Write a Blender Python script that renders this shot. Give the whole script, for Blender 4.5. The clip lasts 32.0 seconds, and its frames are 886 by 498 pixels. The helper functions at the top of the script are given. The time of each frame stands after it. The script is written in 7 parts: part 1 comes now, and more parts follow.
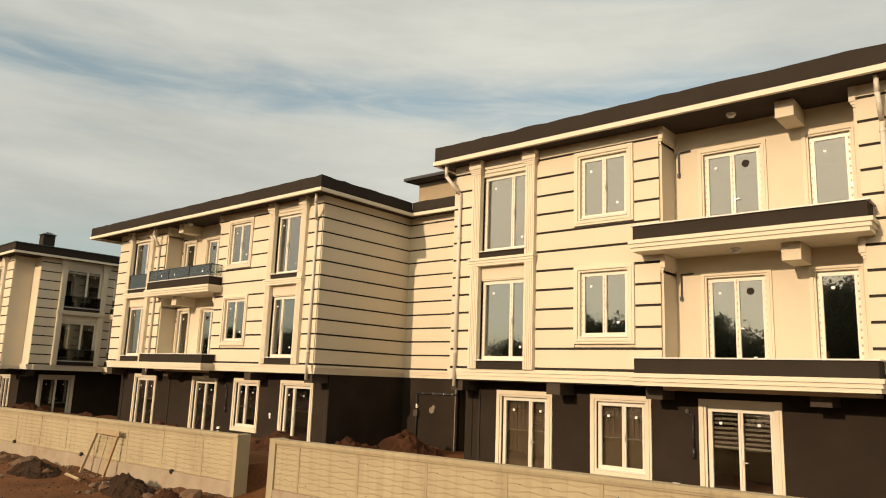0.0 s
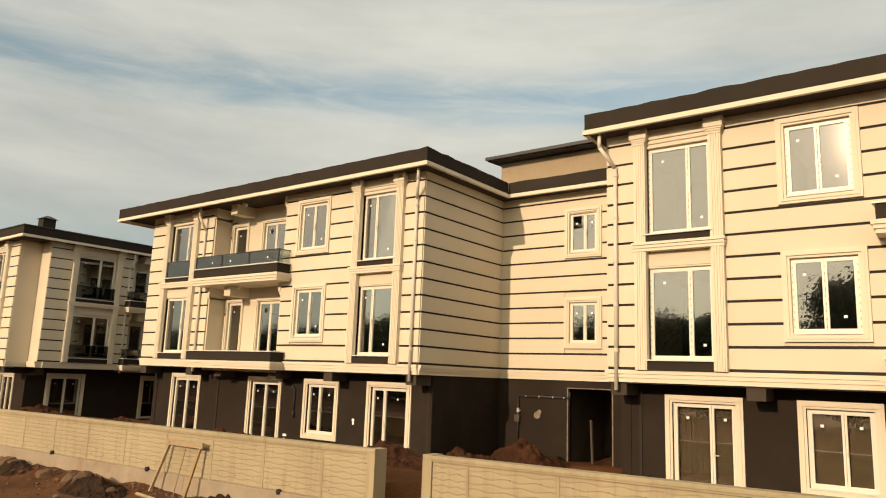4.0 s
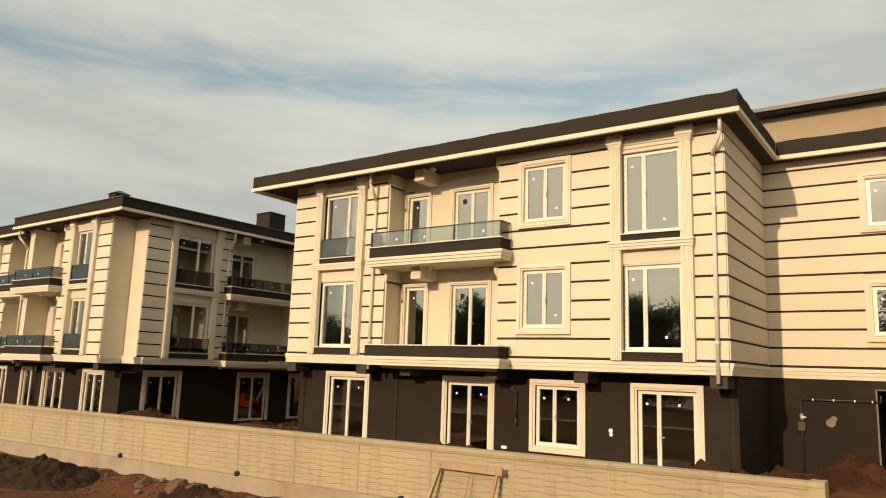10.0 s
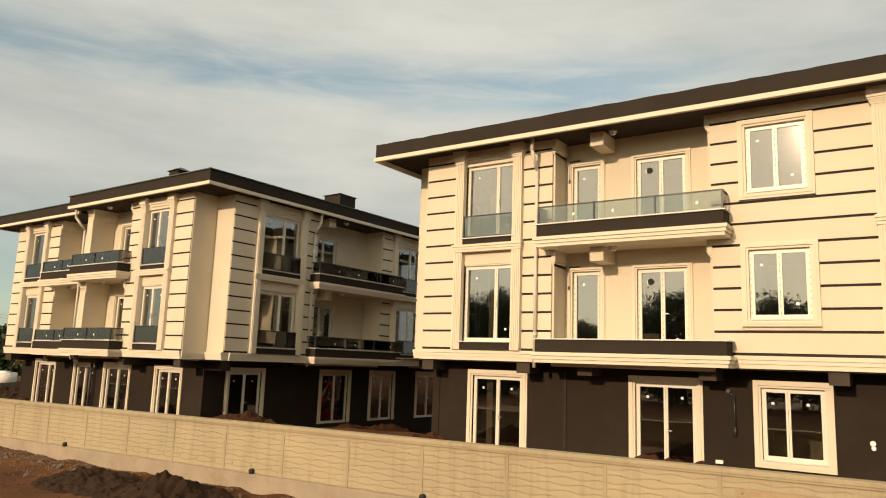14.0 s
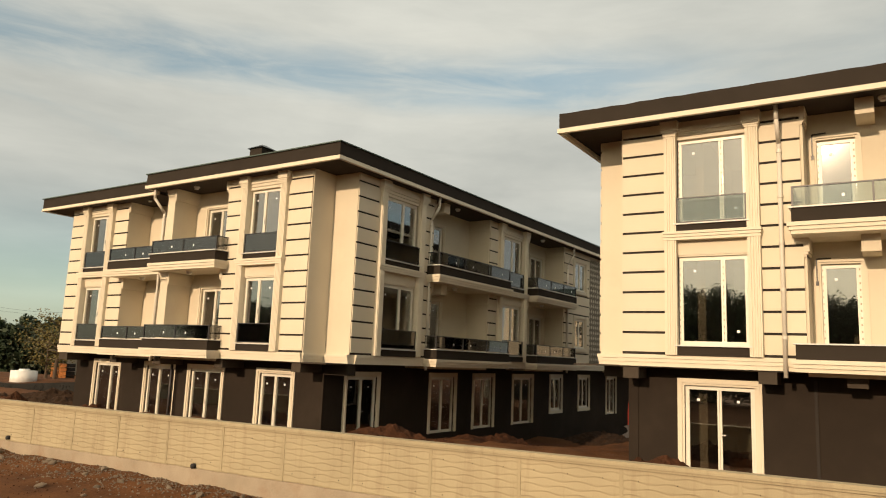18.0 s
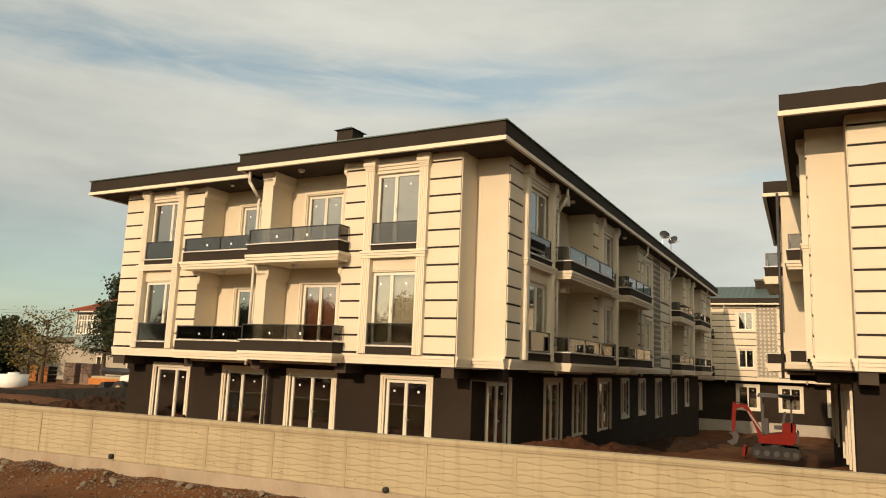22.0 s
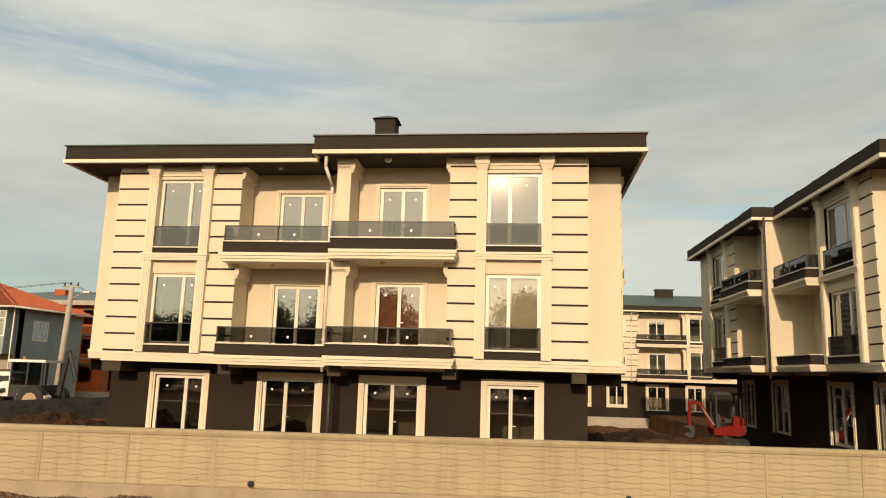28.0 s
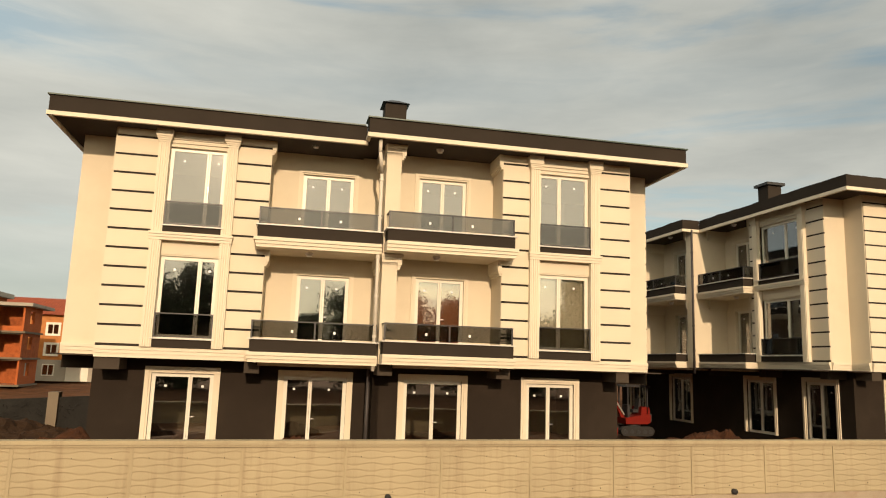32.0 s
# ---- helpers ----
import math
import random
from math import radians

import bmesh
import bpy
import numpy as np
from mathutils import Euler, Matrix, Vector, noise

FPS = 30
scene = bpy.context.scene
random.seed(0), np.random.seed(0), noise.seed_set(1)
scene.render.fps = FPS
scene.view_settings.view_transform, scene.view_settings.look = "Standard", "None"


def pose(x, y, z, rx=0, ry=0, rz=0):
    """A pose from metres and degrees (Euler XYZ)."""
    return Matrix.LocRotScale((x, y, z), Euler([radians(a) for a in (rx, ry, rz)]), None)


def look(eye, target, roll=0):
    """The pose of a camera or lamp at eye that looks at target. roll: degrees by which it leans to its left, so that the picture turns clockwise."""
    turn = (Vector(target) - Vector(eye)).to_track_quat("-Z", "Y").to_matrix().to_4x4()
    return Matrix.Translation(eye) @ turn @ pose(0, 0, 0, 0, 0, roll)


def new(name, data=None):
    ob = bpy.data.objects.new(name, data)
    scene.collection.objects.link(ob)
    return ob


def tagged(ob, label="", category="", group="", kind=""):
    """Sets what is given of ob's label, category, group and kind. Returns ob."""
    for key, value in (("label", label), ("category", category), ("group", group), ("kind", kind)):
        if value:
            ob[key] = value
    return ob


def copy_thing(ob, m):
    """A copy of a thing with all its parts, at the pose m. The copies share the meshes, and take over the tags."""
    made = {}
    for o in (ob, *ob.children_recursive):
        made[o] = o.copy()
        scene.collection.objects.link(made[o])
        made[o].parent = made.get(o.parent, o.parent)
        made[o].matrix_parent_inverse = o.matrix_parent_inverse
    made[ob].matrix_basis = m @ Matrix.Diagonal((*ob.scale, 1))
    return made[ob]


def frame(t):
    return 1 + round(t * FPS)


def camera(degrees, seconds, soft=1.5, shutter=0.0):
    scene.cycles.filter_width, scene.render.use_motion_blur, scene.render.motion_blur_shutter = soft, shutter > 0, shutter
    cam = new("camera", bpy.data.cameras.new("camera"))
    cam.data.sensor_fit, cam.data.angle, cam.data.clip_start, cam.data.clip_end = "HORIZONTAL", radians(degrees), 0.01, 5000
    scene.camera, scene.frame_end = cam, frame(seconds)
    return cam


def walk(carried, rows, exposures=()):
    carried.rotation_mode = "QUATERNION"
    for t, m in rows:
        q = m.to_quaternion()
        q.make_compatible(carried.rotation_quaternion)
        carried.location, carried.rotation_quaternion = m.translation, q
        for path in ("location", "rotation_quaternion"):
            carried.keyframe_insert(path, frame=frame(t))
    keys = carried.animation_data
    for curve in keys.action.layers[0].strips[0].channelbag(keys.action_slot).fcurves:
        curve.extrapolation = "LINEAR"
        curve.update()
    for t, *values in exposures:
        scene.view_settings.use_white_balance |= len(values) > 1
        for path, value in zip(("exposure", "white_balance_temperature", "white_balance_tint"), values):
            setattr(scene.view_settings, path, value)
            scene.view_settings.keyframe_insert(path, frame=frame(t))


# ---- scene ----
cam = camera(63.1, 32.0, soft=1.1)
PATH = [
    (0, (2.499, 1.175, 3.082), (1.221, 2.671, 3.441), 2.14),
    (0.5, (1.753, 1.029, 3.090), (0.491, 2.539, 3.447), 2.07),
    (1, (1.041, 0.878, 3.088), (-0.207, 2.400, 3.445), 2.18),
    (1.5, (0.323, 0.777, 3.086), (-0.916, 2.307, 3.442), 2.23),
    (2, (-0.406, 0.647, 3.106), (-1.632, 2.187, 3.460), 2.09),
    (2.5, (-1.125, 0.580, 3.170), (-2.343, 2.128, 3.518), 1.93),
    (3, (-1.864, 0.533, 3.121), (-3.072, 2.088, 3.471), 2.09),
    (3.5, (-2.572, 0.497, 3.078), (-3.770, 2.059, 3.430), 2.11),
    (5.5, (-5.586, 0.223, 3.107), (-6.761, 1.805, 3.452), 2.27),
    (6, (-6.434, 0.155, 3.106), (-7.604, 1.741, 3.448), 2.15),
    (6.5, (-7.284, 0.031, 3.140), (-8.447, 1.622, 3.479), 1.99),
    (7, (-8.071, -0.039, 3.118), (-9.229, 1.557, 3.455), 1.91),
    (7.5, (-8.854, -0.112, 3.120), (-10.007, 1.488, 3.454), 1.93),
    (8, (-9.591, -0.241, 3.068), (-10.741, 1.360, 3.405), 1.98),
    (8.5, (-10.290, -0.334, 3.051), (-11.439, 1.268, 3.389), 2.01),
    (9, (-10.995, -0.471, 3.074), (-12.138, 1.136, 3.410), 1.95),
    (9.5, (-11.772, -0.577, 3.104), (-12.908, 1.036, 3.435), 1.94),
    (10, (-12.553, -0.650, 3.082), (-13.687, 0.965, 3.410), 1.94),
    (10.5, (-13.300, -0.716, 3.010), (-14.430, 0.901, 3.340), 1.98),
    (11, (-14.059, -0.715, 2.981), (-15.187, 0.903, 3.312), 1.95),
    (11.5, (-14.857, -0.694, 2.933), (-15.980, 0.928, 3.265), 2.00),
    (12, (-15.623, -0.642, 2.972), (-16.745, 0.981, 3.298), 2.03),
    (12.5, (-16.410, -0.628, 2.996), (-17.528, 0.998, 3.317), 1.92),
    (13, (-17.206, -0.601, 2.967), (-18.321, 1.028, 3.289), 2.03),
    (13.5, (-18.028, -0.609, 2.948), (-19.141, 1.022, 3.271), 2.09),
    (14, (-18.883, -0.640, 2.995), (-19.990, 0.995, 3.311), 2.04),
    (14.5, (-19.713, -0.642, 2.982), (-20.820, 0.994, 3.298), 2.05),
    (16.5, (-23.147, -0.845, 2.943), (-24.236, 0.802, 3.261), 2.41),
    (17, (-24.017, -0.992, 2.963), (-25.094, 0.663, 3.278), 2.31),
    (17.5, (-24.874, -0.947, 3.016), (-25.940, 0.716, 3.327), 2.29),
    (18, (-25.720, -1.021, 3.089), (-26.769, 0.654, 3.394), 2.28),
    (18.5, (-26.549, -1.033, 3.085), (-27.583, 0.652, 3.389), 2.28),
    (19, (-27.365, -1.097, 3.103), (-28.386, 0.596, 3.405), 2.29),
    (19.5, (-28.247, -1.250, 3.104), (-29.248, 0.456, 3.403), 2.30),
    (20, (-29.094, -1.403, 3.106), (-30.074, 0.314, 3.405), 2.21),
    (20.5, (-30.001, -1.675, 3.029), (-30.955, 0.056, 3.334), 2.24),
    (21, (-30.949, -1.873, 3.058), (-31.881, -0.130, 3.360), 2.20),
    (21.5, (-31.821, -2.068, 3.040), (-32.734, -0.315, 3.344), 2.23),
    (22, (-32.749, -2.283, 2.946), (-33.635, -0.517, 3.260), 2.25),
    (22.5, (-33.656, -2.470, 2.882), (-34.512, -0.692, 3.205), 2.26),
    (23, (-34.548, -2.732, 2.872), (-35.374, -0.940, 3.199), 2.13),
    (23.5, (-35.428, -2.990, 2.865), (-36.226, -1.186, 3.195), 2.10),
    (24, (-36.341, -3.233, 2.834), (-37.083, -1.406, 3.169), 1.98),
    (24.5, (-37.236, -3.453, 2.827), (-37.906, -1.599, 3.162), 1.86),
    (25, (-38.125, -3.684, 2.816), (-38.725, -1.806, 3.151), 1.94),
    (25.5, (-39.071, -3.861, 2.834), (-39.599, -1.961, 3.167), 1.84),
    (27.5, (-42.579, -4.565, 2.751), (-42.842, -2.612, 3.088), 1.62),
    (28, (-43.609, -4.628, 2.739), (-43.795, -2.666, 3.077), 1.74),
    (28.5, (-44.620, -4.708, 2.731), (-44.735, -2.740, 3.069), 1.80),
    (29, (-45.656, -4.721, 2.812), (-45.689, -2.749, 3.144), 1.89),
    (29.5, (-46.685, -4.729, 2.845), (-46.626, -2.757, 3.173), 2.04),
    (30, (-47.759, -4.633, 2.877), (-47.610, -2.664, 3.200), 2.03),
    (30.5, (-48.819, -4.444, 2.844), (-48.593, -2.484, 3.171), 2.06),
    (31, (-49.853, -4.166, 2.915), (-49.549, -2.216, 3.237), 1.91),
    (31.5, (-50.864, -3.935, 2.906), (-50.481, -1.999, 3.227), 1.88),
    (32, (-51.933, -3.523, 2.860), (-51.467, -1.605, 3.180), 1.91),
]
walk(cam, [(t, look(eye, target, roll)) for t, eye, target, roll in PATH])

# ---- world, sun, exposure ----
SUN_AZ, SUN_EL = radians(-4.5), radians(17.5)   # azimuth from -y towards -x, height
sun_way = Vector((math.sin(SUN_AZ) * math.cos(SUN_EL), -math.cos(SUN_AZ) * math.cos(SUN_EL), math.sin(SUN_EL)))
scene.view_settings.exposure = 0.0

world = bpy.data.worlds.new("sky")
scene.world = world
world.use_nodes = True
wn, wl = world.node_tree.nodes, world.node_tree.links
wn.clear()


def wnode(kind, **values):
    n = wn.new(kind)
    for k, v in values.items():
        n.inputs[k].default_value = v
    return n


w_out, w_bg = wnode("ShaderNodeOutputWorld"), wnode("ShaderNodeBackground")
w_sky = wnode("ShaderNodeTexSky")
w_sky.sky_type, w_sky.sun_disc = "NISHITA", False
w_sky.sun_elevation, w_sky.sun_rotation = SUN_EL, math.pi + SUN_AZ
w_tc = wnode("ShaderNodeTexCoord")
w_sep = wnode("ShaderNodeSeparateXYZ")
wl.new(w_tc.outputs["Generated"], w_sep.inputs[0])


def wmath(op, a, b=None):
    n = wn.new("ShaderNodeMath")
    n.operation = op
    for k, v in enumerate((a, b)):
        if v is None:
            continue
        if isinstance(v, float):
            n.inputs[k].default_value = v
        else:
            wl.new(v, n.inputs[k])
    return n.outputs[0]


def wrange(v, a, b, c=0.0, d=1.0):
    n = wn.new("ShaderNodeMapRange")
    n.interpolation_type = "SMOOTHSTEP"
    for k, x in (("From Min", a), ("From Max", b), ("To Min", c), ("To Max", d)):
        n.inputs[k].default_value = x
    wl.new(v, n.inputs["Value"])
    return n.outputs[0]


def wnoise(stretch, shift, scale, detail, rough, twist):
    m = wn.new("ShaderNodeMapping")
    m.inputs["Scale"].default_value, m.inputs["Location"].default_value = stretch, shift
    wl.new(w_tc.outputs["Generated"], m.inputs[0])
    n = wnode("ShaderNodeTexNoise", Scale=scale, Detail=detail, Roughness=rough, Distortion=twist)
    wl.new(m.outputs[0], n.inputs["Vector"])
    return n.outputs["Fac"]


# flat layers of cloud, long and low along the horizon, with thin blue gaps between them
w_x, w_z = w_sep.outputs["X"], w_sep.outputs["Z"]
streak = wnoise((1.1, 1.1, 7.5), (0.4, 0.1, 0.35), 1.5, 7.0, 0.55, 0.5)
broad = wnoise((0.9, 0.9, 3.2), (2.1, 0.7, 1.3), 1.9, 6.0, 0.55, 0.25)
fine = wnoise((2.6, 2.6, 15.0), (0.0, 1.7, 0.6), 2.2, 6.0, 0.6, 0.4)
west = wrange(w_x, -0.05, -0.42)
layer = wmath("ABSOLUTE", wmath("SUBTRACT", w_z, wmath("ADD", wmath("MULTIPLY", streak, 0.10), 0.315)))
gap = wmath("MULTIPLY", wmath("MULTIPLY", wrange(layer, 0.055, 0.0), wmath("ADD", wmath("MULTIPLY", west, 0.62), 0.12)), wrange(fine, 0.30, 0.62, 0.45, 1.0))
low = wmath("MULTIPLY", wrange(w_z, 0.24, 0.06), wmath("ADD", wmath("MULTIPLY", wrange(w_x, -0.25, -0.75), 0.40), 0.12))
holes = wmath("MULTIPLY", wrange(streak, 0.47, 0.30), wrange(w_x, -0.35, 0.15, 0.25, 0.62))
open_sky = wmath("MAXIMUM", wmath("MAXIMUM", gap, low), holes)
cover = wmath("SUBTRACT", 1.0, wmath("MULTIPLY", open_sky, 0.92))
w_r2 = wnode("ShaderNodeValToRGB")
w_r2.color_ramp.elements[0].position, w_r2.color_ramp.elements[1].position = 0.30, 0.92
w_r2.color_ramp.elements[0].color, w_r2.color_ramp.elements[1].color = (0.765, 0.755, 0.668, 1), (0.312, 0.334, 0.318, 1)
shade = wmath("ADD", wmath("ADD", wmath("MULTIPLY", broad, 0.8), wmath("MULTIPLY", fine, 0.22)), wmath("ADD", wmath("MULTIPLY", wrange(w_z, 0.16, 0.45), wrange(w_x, -0.3, 0.5, 0.02, 0.22)), wmath("MULTIPLY", wrange(w_z, 0.30, 0.08), wrange(w_x, -0.15, -0.6, 0.0, 0.22))))
wl.new(shade, w_r2.inputs[0])
w_skyc = wnode("ShaderNodeMix")
w_skyc.data_type = "RGBA"
w_skyc.blend_type = "MULTIPLY"
w_skyc.inputs[0].default_value = 1.0
wl.new(w_sky.outputs[0], w_skyc.inputs[6])
w_skyc.inputs[7].default_value = (0.118, 0.136, 0.118, 1)
w_mix = wnode("ShaderNodeMix")
w_mix.data_type = "RGBA"
wl.new(cover, w_mix.inputs[0])
wl.new(w_skyc.outputs[2], w_mix.inputs[6])
# clouds round the sun take its warm light
w_dot = wnode("ShaderNodeVectorMath")
w_dot.operation = "DOT_PRODUCT"
wl.new(w_tc.outputs["Generated"], w_dot.inputs[0])
w_dot.inputs[1].default_value = sun_way
w_warm = wnode("ShaderNodeMix")
w_warm.data_type = "RGBA"
wl.new(wrange(w_dot.outputs["Value"], 0.25, 1.0), w_warm.inputs[0])
wl.new(w_r2.outputs[0], w_warm.inputs[6])
w_warm.inputs[7].default_value = (1.80, 1.52, 1.06, 1)
wl.new(w_warm.outputs[2], w_mix.inputs[7])
wl.new(w_mix.outputs[2], w_bg.inputs[0])
w_bg.inputs[1].default_value = 1.0
wl.new(w_bg.outputs[0], w_out.inputs[0])

sun = bpy.data.lights.new("sun", "SUN")
sun.energy, sun.angle, sun.color = 3.8, radians(0.6), (1.0, 0.72, 0.472)
sun_ob = new("sun", sun)
sun_ob.matrix_world = look(sun_way * 60, (0, 0, 0))


# ---- materials ----
def material(name, colour, rough=0.8, var=0.12, scale=3.0, fine=60.0, bump=0.15, metal=0.0, spec=0.4, stain=None, stain_scale=0.6, stain_amount=0.5, streak=False, island=0.0):
    """A painted or mineral surface: two scales of variation, stains and fine relief."""
    m = bpy.data.materials.new(name)
    m.use_nodes = True
    nt = m.node_tree
    nd, ln = nt.nodes, nt.links
    b = nd["Principled BSDF"]
    b.inputs["Roughness"].default_value, b.inputs["Metallic"].default_value = rough, metal
    b.inputs["Specular IOR Level"].default_value = spec
    geo = nd.new("ShaderNodeNewGeometry")
    big, small = nd.new("ShaderNodeTexNoise"), nd.new("ShaderNodeTexNoise")
    for n, s, d in ((big, scale, 6), (small, fine, 4)):
        n.inputs["Scale"].default_value, n.inputs["Detail"].default_value = s, d
        ln.new(geo.outputs["Position"], n.inputs["Vector"])
    add = nd.new("ShaderNodeMath")
    add.operation = "ADD"
    ln.new(big.outputs["Fac"], add.inputs[0])
    mul = nd.new("ShaderNodeMath")
    mul.operation = "MULTIPLY"
    ln.new(small.outputs["Fac"], mul.inputs[0])
    mul.inputs[1].default_value = 0.6
    ln.new(mul.outputs[0], add.inputs[1])
    src = add.outputs[0]
    if island:
        oi = nd.new("ShaderNodeObjectInfo")
        a2 = nd.new("ShaderNodeMath")
        a2.operation = "MULTIPLY_ADD"
        ln.new(oi.outputs["Random"], a2.inputs[0])
        a2.inputs[1].default_value = island
        ln.new(src, a2.inputs[2])
        src = a2.outputs[0]
    ramp = nd.new("ShaderNodeMapRange")
    ramp.inputs["From Min"].default_value, ramp.inputs["From Max"].default_value = 0.45, 1.15
    ramp.inputs["To Min"].default_value, ramp.inputs["To Max"].default_value = 1 - var, 1 + var
    ln.new(src, ramp.inputs["Value"])
    vm = nd.new("ShaderNodeVectorMath")
    vm.operation = "SCALE"
    vm.inputs[0].default_value = colour
    ln.new(ramp.outputs[0], vm.inputs["Scale"])
    col = vm.outputs[0]
    if stain:
        sn = nd.new("ShaderNodeTexNoise")
        sn.inputs["Scale"].default_value, sn.inputs["Detail"].default_value = stain_scale, 9
        sn.inputs["Roughness"].default_value = 0.65
        if streak:
            mp = nd.new("ShaderNodeMapping")
            mp.inputs["Scale"].default_value = (6.0, 6.0, 0.5)
            ln.new(geo.outputs["Position"], mp.inputs[0])
            ln.new(mp.outputs[0], sn.inputs["Vector"])
        else:
            ln.new(geo.outputs["Position"], sn.inputs["Vector"])
        sr = nd.new("ShaderNodeMapRange")
        sr.inputs["From Min"].default_value, sr.inputs["From Max"].default_value = 0.5, 0.72
        sr.inputs["To Max"].default_value = stain_amount
        ln.new(sn.outputs["Fac"], sr.inputs["Value"])
        mx = nd.new("ShaderNodeMix")
        mx.data_type = "RGBA"
        ln.new(sr.outputs[0], mx.inputs[0])
        ln.new(col, mx.inputs[6])
        mx.inputs[7].default_value = (*stain, 1)
        col = mx.outputs[2]
    ln.new(col, b.inputs["Base Color"])
    if bump:
        bp = nd.new("ShaderNodeBump")
        bp.inputs["Strength"].default_value, bp.inputs["Distance"].default_value = bump, 0.02
        ln.new(add.outputs[0], bp.inputs["Height"])
        ln.new(bp.outputs[0], b.inputs["Normal"])
    return m


def glass_material(name, tint, gloss, rough=0.0, wavy=0.0):
    """Thin glass: a mirror layer over a tinted clear one."""
    m = bpy.data.materials.new(name)
    m.use_nodes = True
    nd, ln = m.node_tree.nodes, m.node_tree.links
    nd.clear()
    out, mix, tr, gl = nd.new("ShaderNodeOutputMaterial"), nd.new("ShaderNodeMixShader"), nd.new("ShaderNodeBsdfTransparent"), nd.new("ShaderNodeBsdfGlossy")
    tr.inputs[0].default_value = (*tint, 1)
    gl.inputs["Roughness"].default_value, gl.inputs["Color"].default_value = rough, (0.95, 0.95, 0.95, 1)
    lw = nd.new("ShaderNodeFresnel")
    lw.inputs["IOR"].default_value = 1.45
    ad = nd.new("ShaderNodeMath")
    ad.operation, ad.use_clamp = "ADD", True
    ad.inputs[1].default_value = gloss
    ln.new(lw.outputs[0], ad.inputs[0])
    if wavy:
        geo, ns, bp = nd.new("ShaderNodeNewGeometry"), nd.new("ShaderNodeTexNoise"), nd.new("ShaderNodeBump")
        ns.inputs["Scale"].default_value, ns.inputs["Detail"].default_value = 0.9, 1
        ln.new(geo.outputs["Position"], ns.inputs["Vector"])
        ln.new(ns.outputs["Fac"], bp.inputs["Height"])
        bp.inputs["Strength"].default_value, bp.inputs["Distance"].default_value = wavy, 0.05
        ln.new(bp.outputs[0], gl.inputs["Normal"])
    haze, both = nd.new("ShaderNodeBsdfGlossy"), nd.new("ShaderNodeMixShader")
    haze.inputs["Roughness"].default_value, haze.inputs["Color"].default_value = 0.075, (0.95, 0.95, 0.95, 1)
    both.inputs[0].default_value = 0.12
    ln.new(gl.outputs[0], both.inputs[1])
    ln.new(haze.outputs[0], both.inputs[2])
    ln.new(ad.outputs[0], mix.inputs[0])
    ln.new(tr.outputs[0], mix.inputs[1])
    ln.new(both.outputs[0], mix.inputs[2])
    ln.new(mix.outputs[0], out.inputs[0])
    return m


CREAM = material("cream_render", (0.62, 0.555, 0.43), 0.85, 0.05, 0.9, 90, 0.10, stain=(0.50, 0.42, 0.31), stain_scale=0.35, stain_amount=0.35)
CREAM_TRIM = material("cream_trim", (0.66, 0.60, 0.475), 0.75, 0.04, 1.5, 70, 0.06)
PANEL = material("cream_cladding", (0.62, 0.555, 0.43), 0.85, 0.05, 0.8, 110, 0.12, island=0.25)
GROOVE = material("groove_paint", (0.030, 0.025, 0.021), 0.85, 0.1, spec=0.2)
GREY = material("dark_grey_render", (0.0265, 0.0200, 0.0150), 0.9, 0.22, 0.8, 80, 0.15, spec=0.12, stain=(0.041, 0.031, 0.023), stain_scale=0.8, stain_amount=0.4)
# the wall's grey made lighter, so the beam ends look sunlit
BEAMGREY = material("grey_beam_paint", (0.060, 0.048, 0.037), 0.9, 0.2, 1.2, 70, 0.15, spec=0.12)
FASCIA = material("dark_fascia_paint", (0.031, 0.0245, 0.019), 0.85, 0.16, 1.2, 60, 0.2, spec=0.15)
MEMBRANE = material("roof_membrane", (0.05, 0.045, 0.04), 0.9, 0.2, 2.0, 60, 0.5)
SOFFIT = material("dark_soffit_paint", (0.048, 0.038, 0.030), 0.9, 0.1, spec=0.2)
PVC = material("white_pvc", (0.70, 0.67, 0.575), 0.35, 0.03, 4, 80, 0.02)
MARBLE = material("sill_marble", (0.62, 0.60, 0.56), 0.4, 0.1, 5, 40, 0.05)
STICKER = material("white_sticker", (0.8, 0.8, 0.78), 0.6, 0.02)
FILM = material("film_print", (0.42, 0.36, 0.27), 0.6, 0.05)
PATCH = material("raw_plaster_patch", (0.20, 0.165, 0.125), 0.95, 0.4, 6.0, 50, 0.8)
# plaster in a darker colour that stands for shade inside the stairwell
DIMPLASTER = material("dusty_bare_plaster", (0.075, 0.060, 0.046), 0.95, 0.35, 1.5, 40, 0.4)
HANDLE = material("handle_metal", (0.6, 0.58, 0.54), 0.35, 0.03, metal=0.6)
BLACKMETAL = material("black_metal", (0.03, 0.03, 0.032), 0.4, 0.1)
PIPE = material("pvc_downpipe", (0.60, 0.56, 0.48), 0.5, 0.05)
DARKPIPE = material("dark_pipe", (0.05, 0.045, 0.045), 0.5, 0.1)
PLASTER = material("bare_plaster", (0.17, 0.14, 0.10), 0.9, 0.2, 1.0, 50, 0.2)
CONCRETE = material("concrete", (0.36, 0.33, 0.28), 0.9, 0.16, 1.0, 40, 0.35, stain=(0.2, 0.18, 0.15), stain_scale=1.2, stain_amount=0.5)
RAWRENDER = material("unpainted_render", (0.34, 0.27, 0.18), 0.9, 0.18, 0.9, 50, 0.3, stain=(0.22, 0.16, 0.1), stain_scale=0.9, stain_amount=0.6)
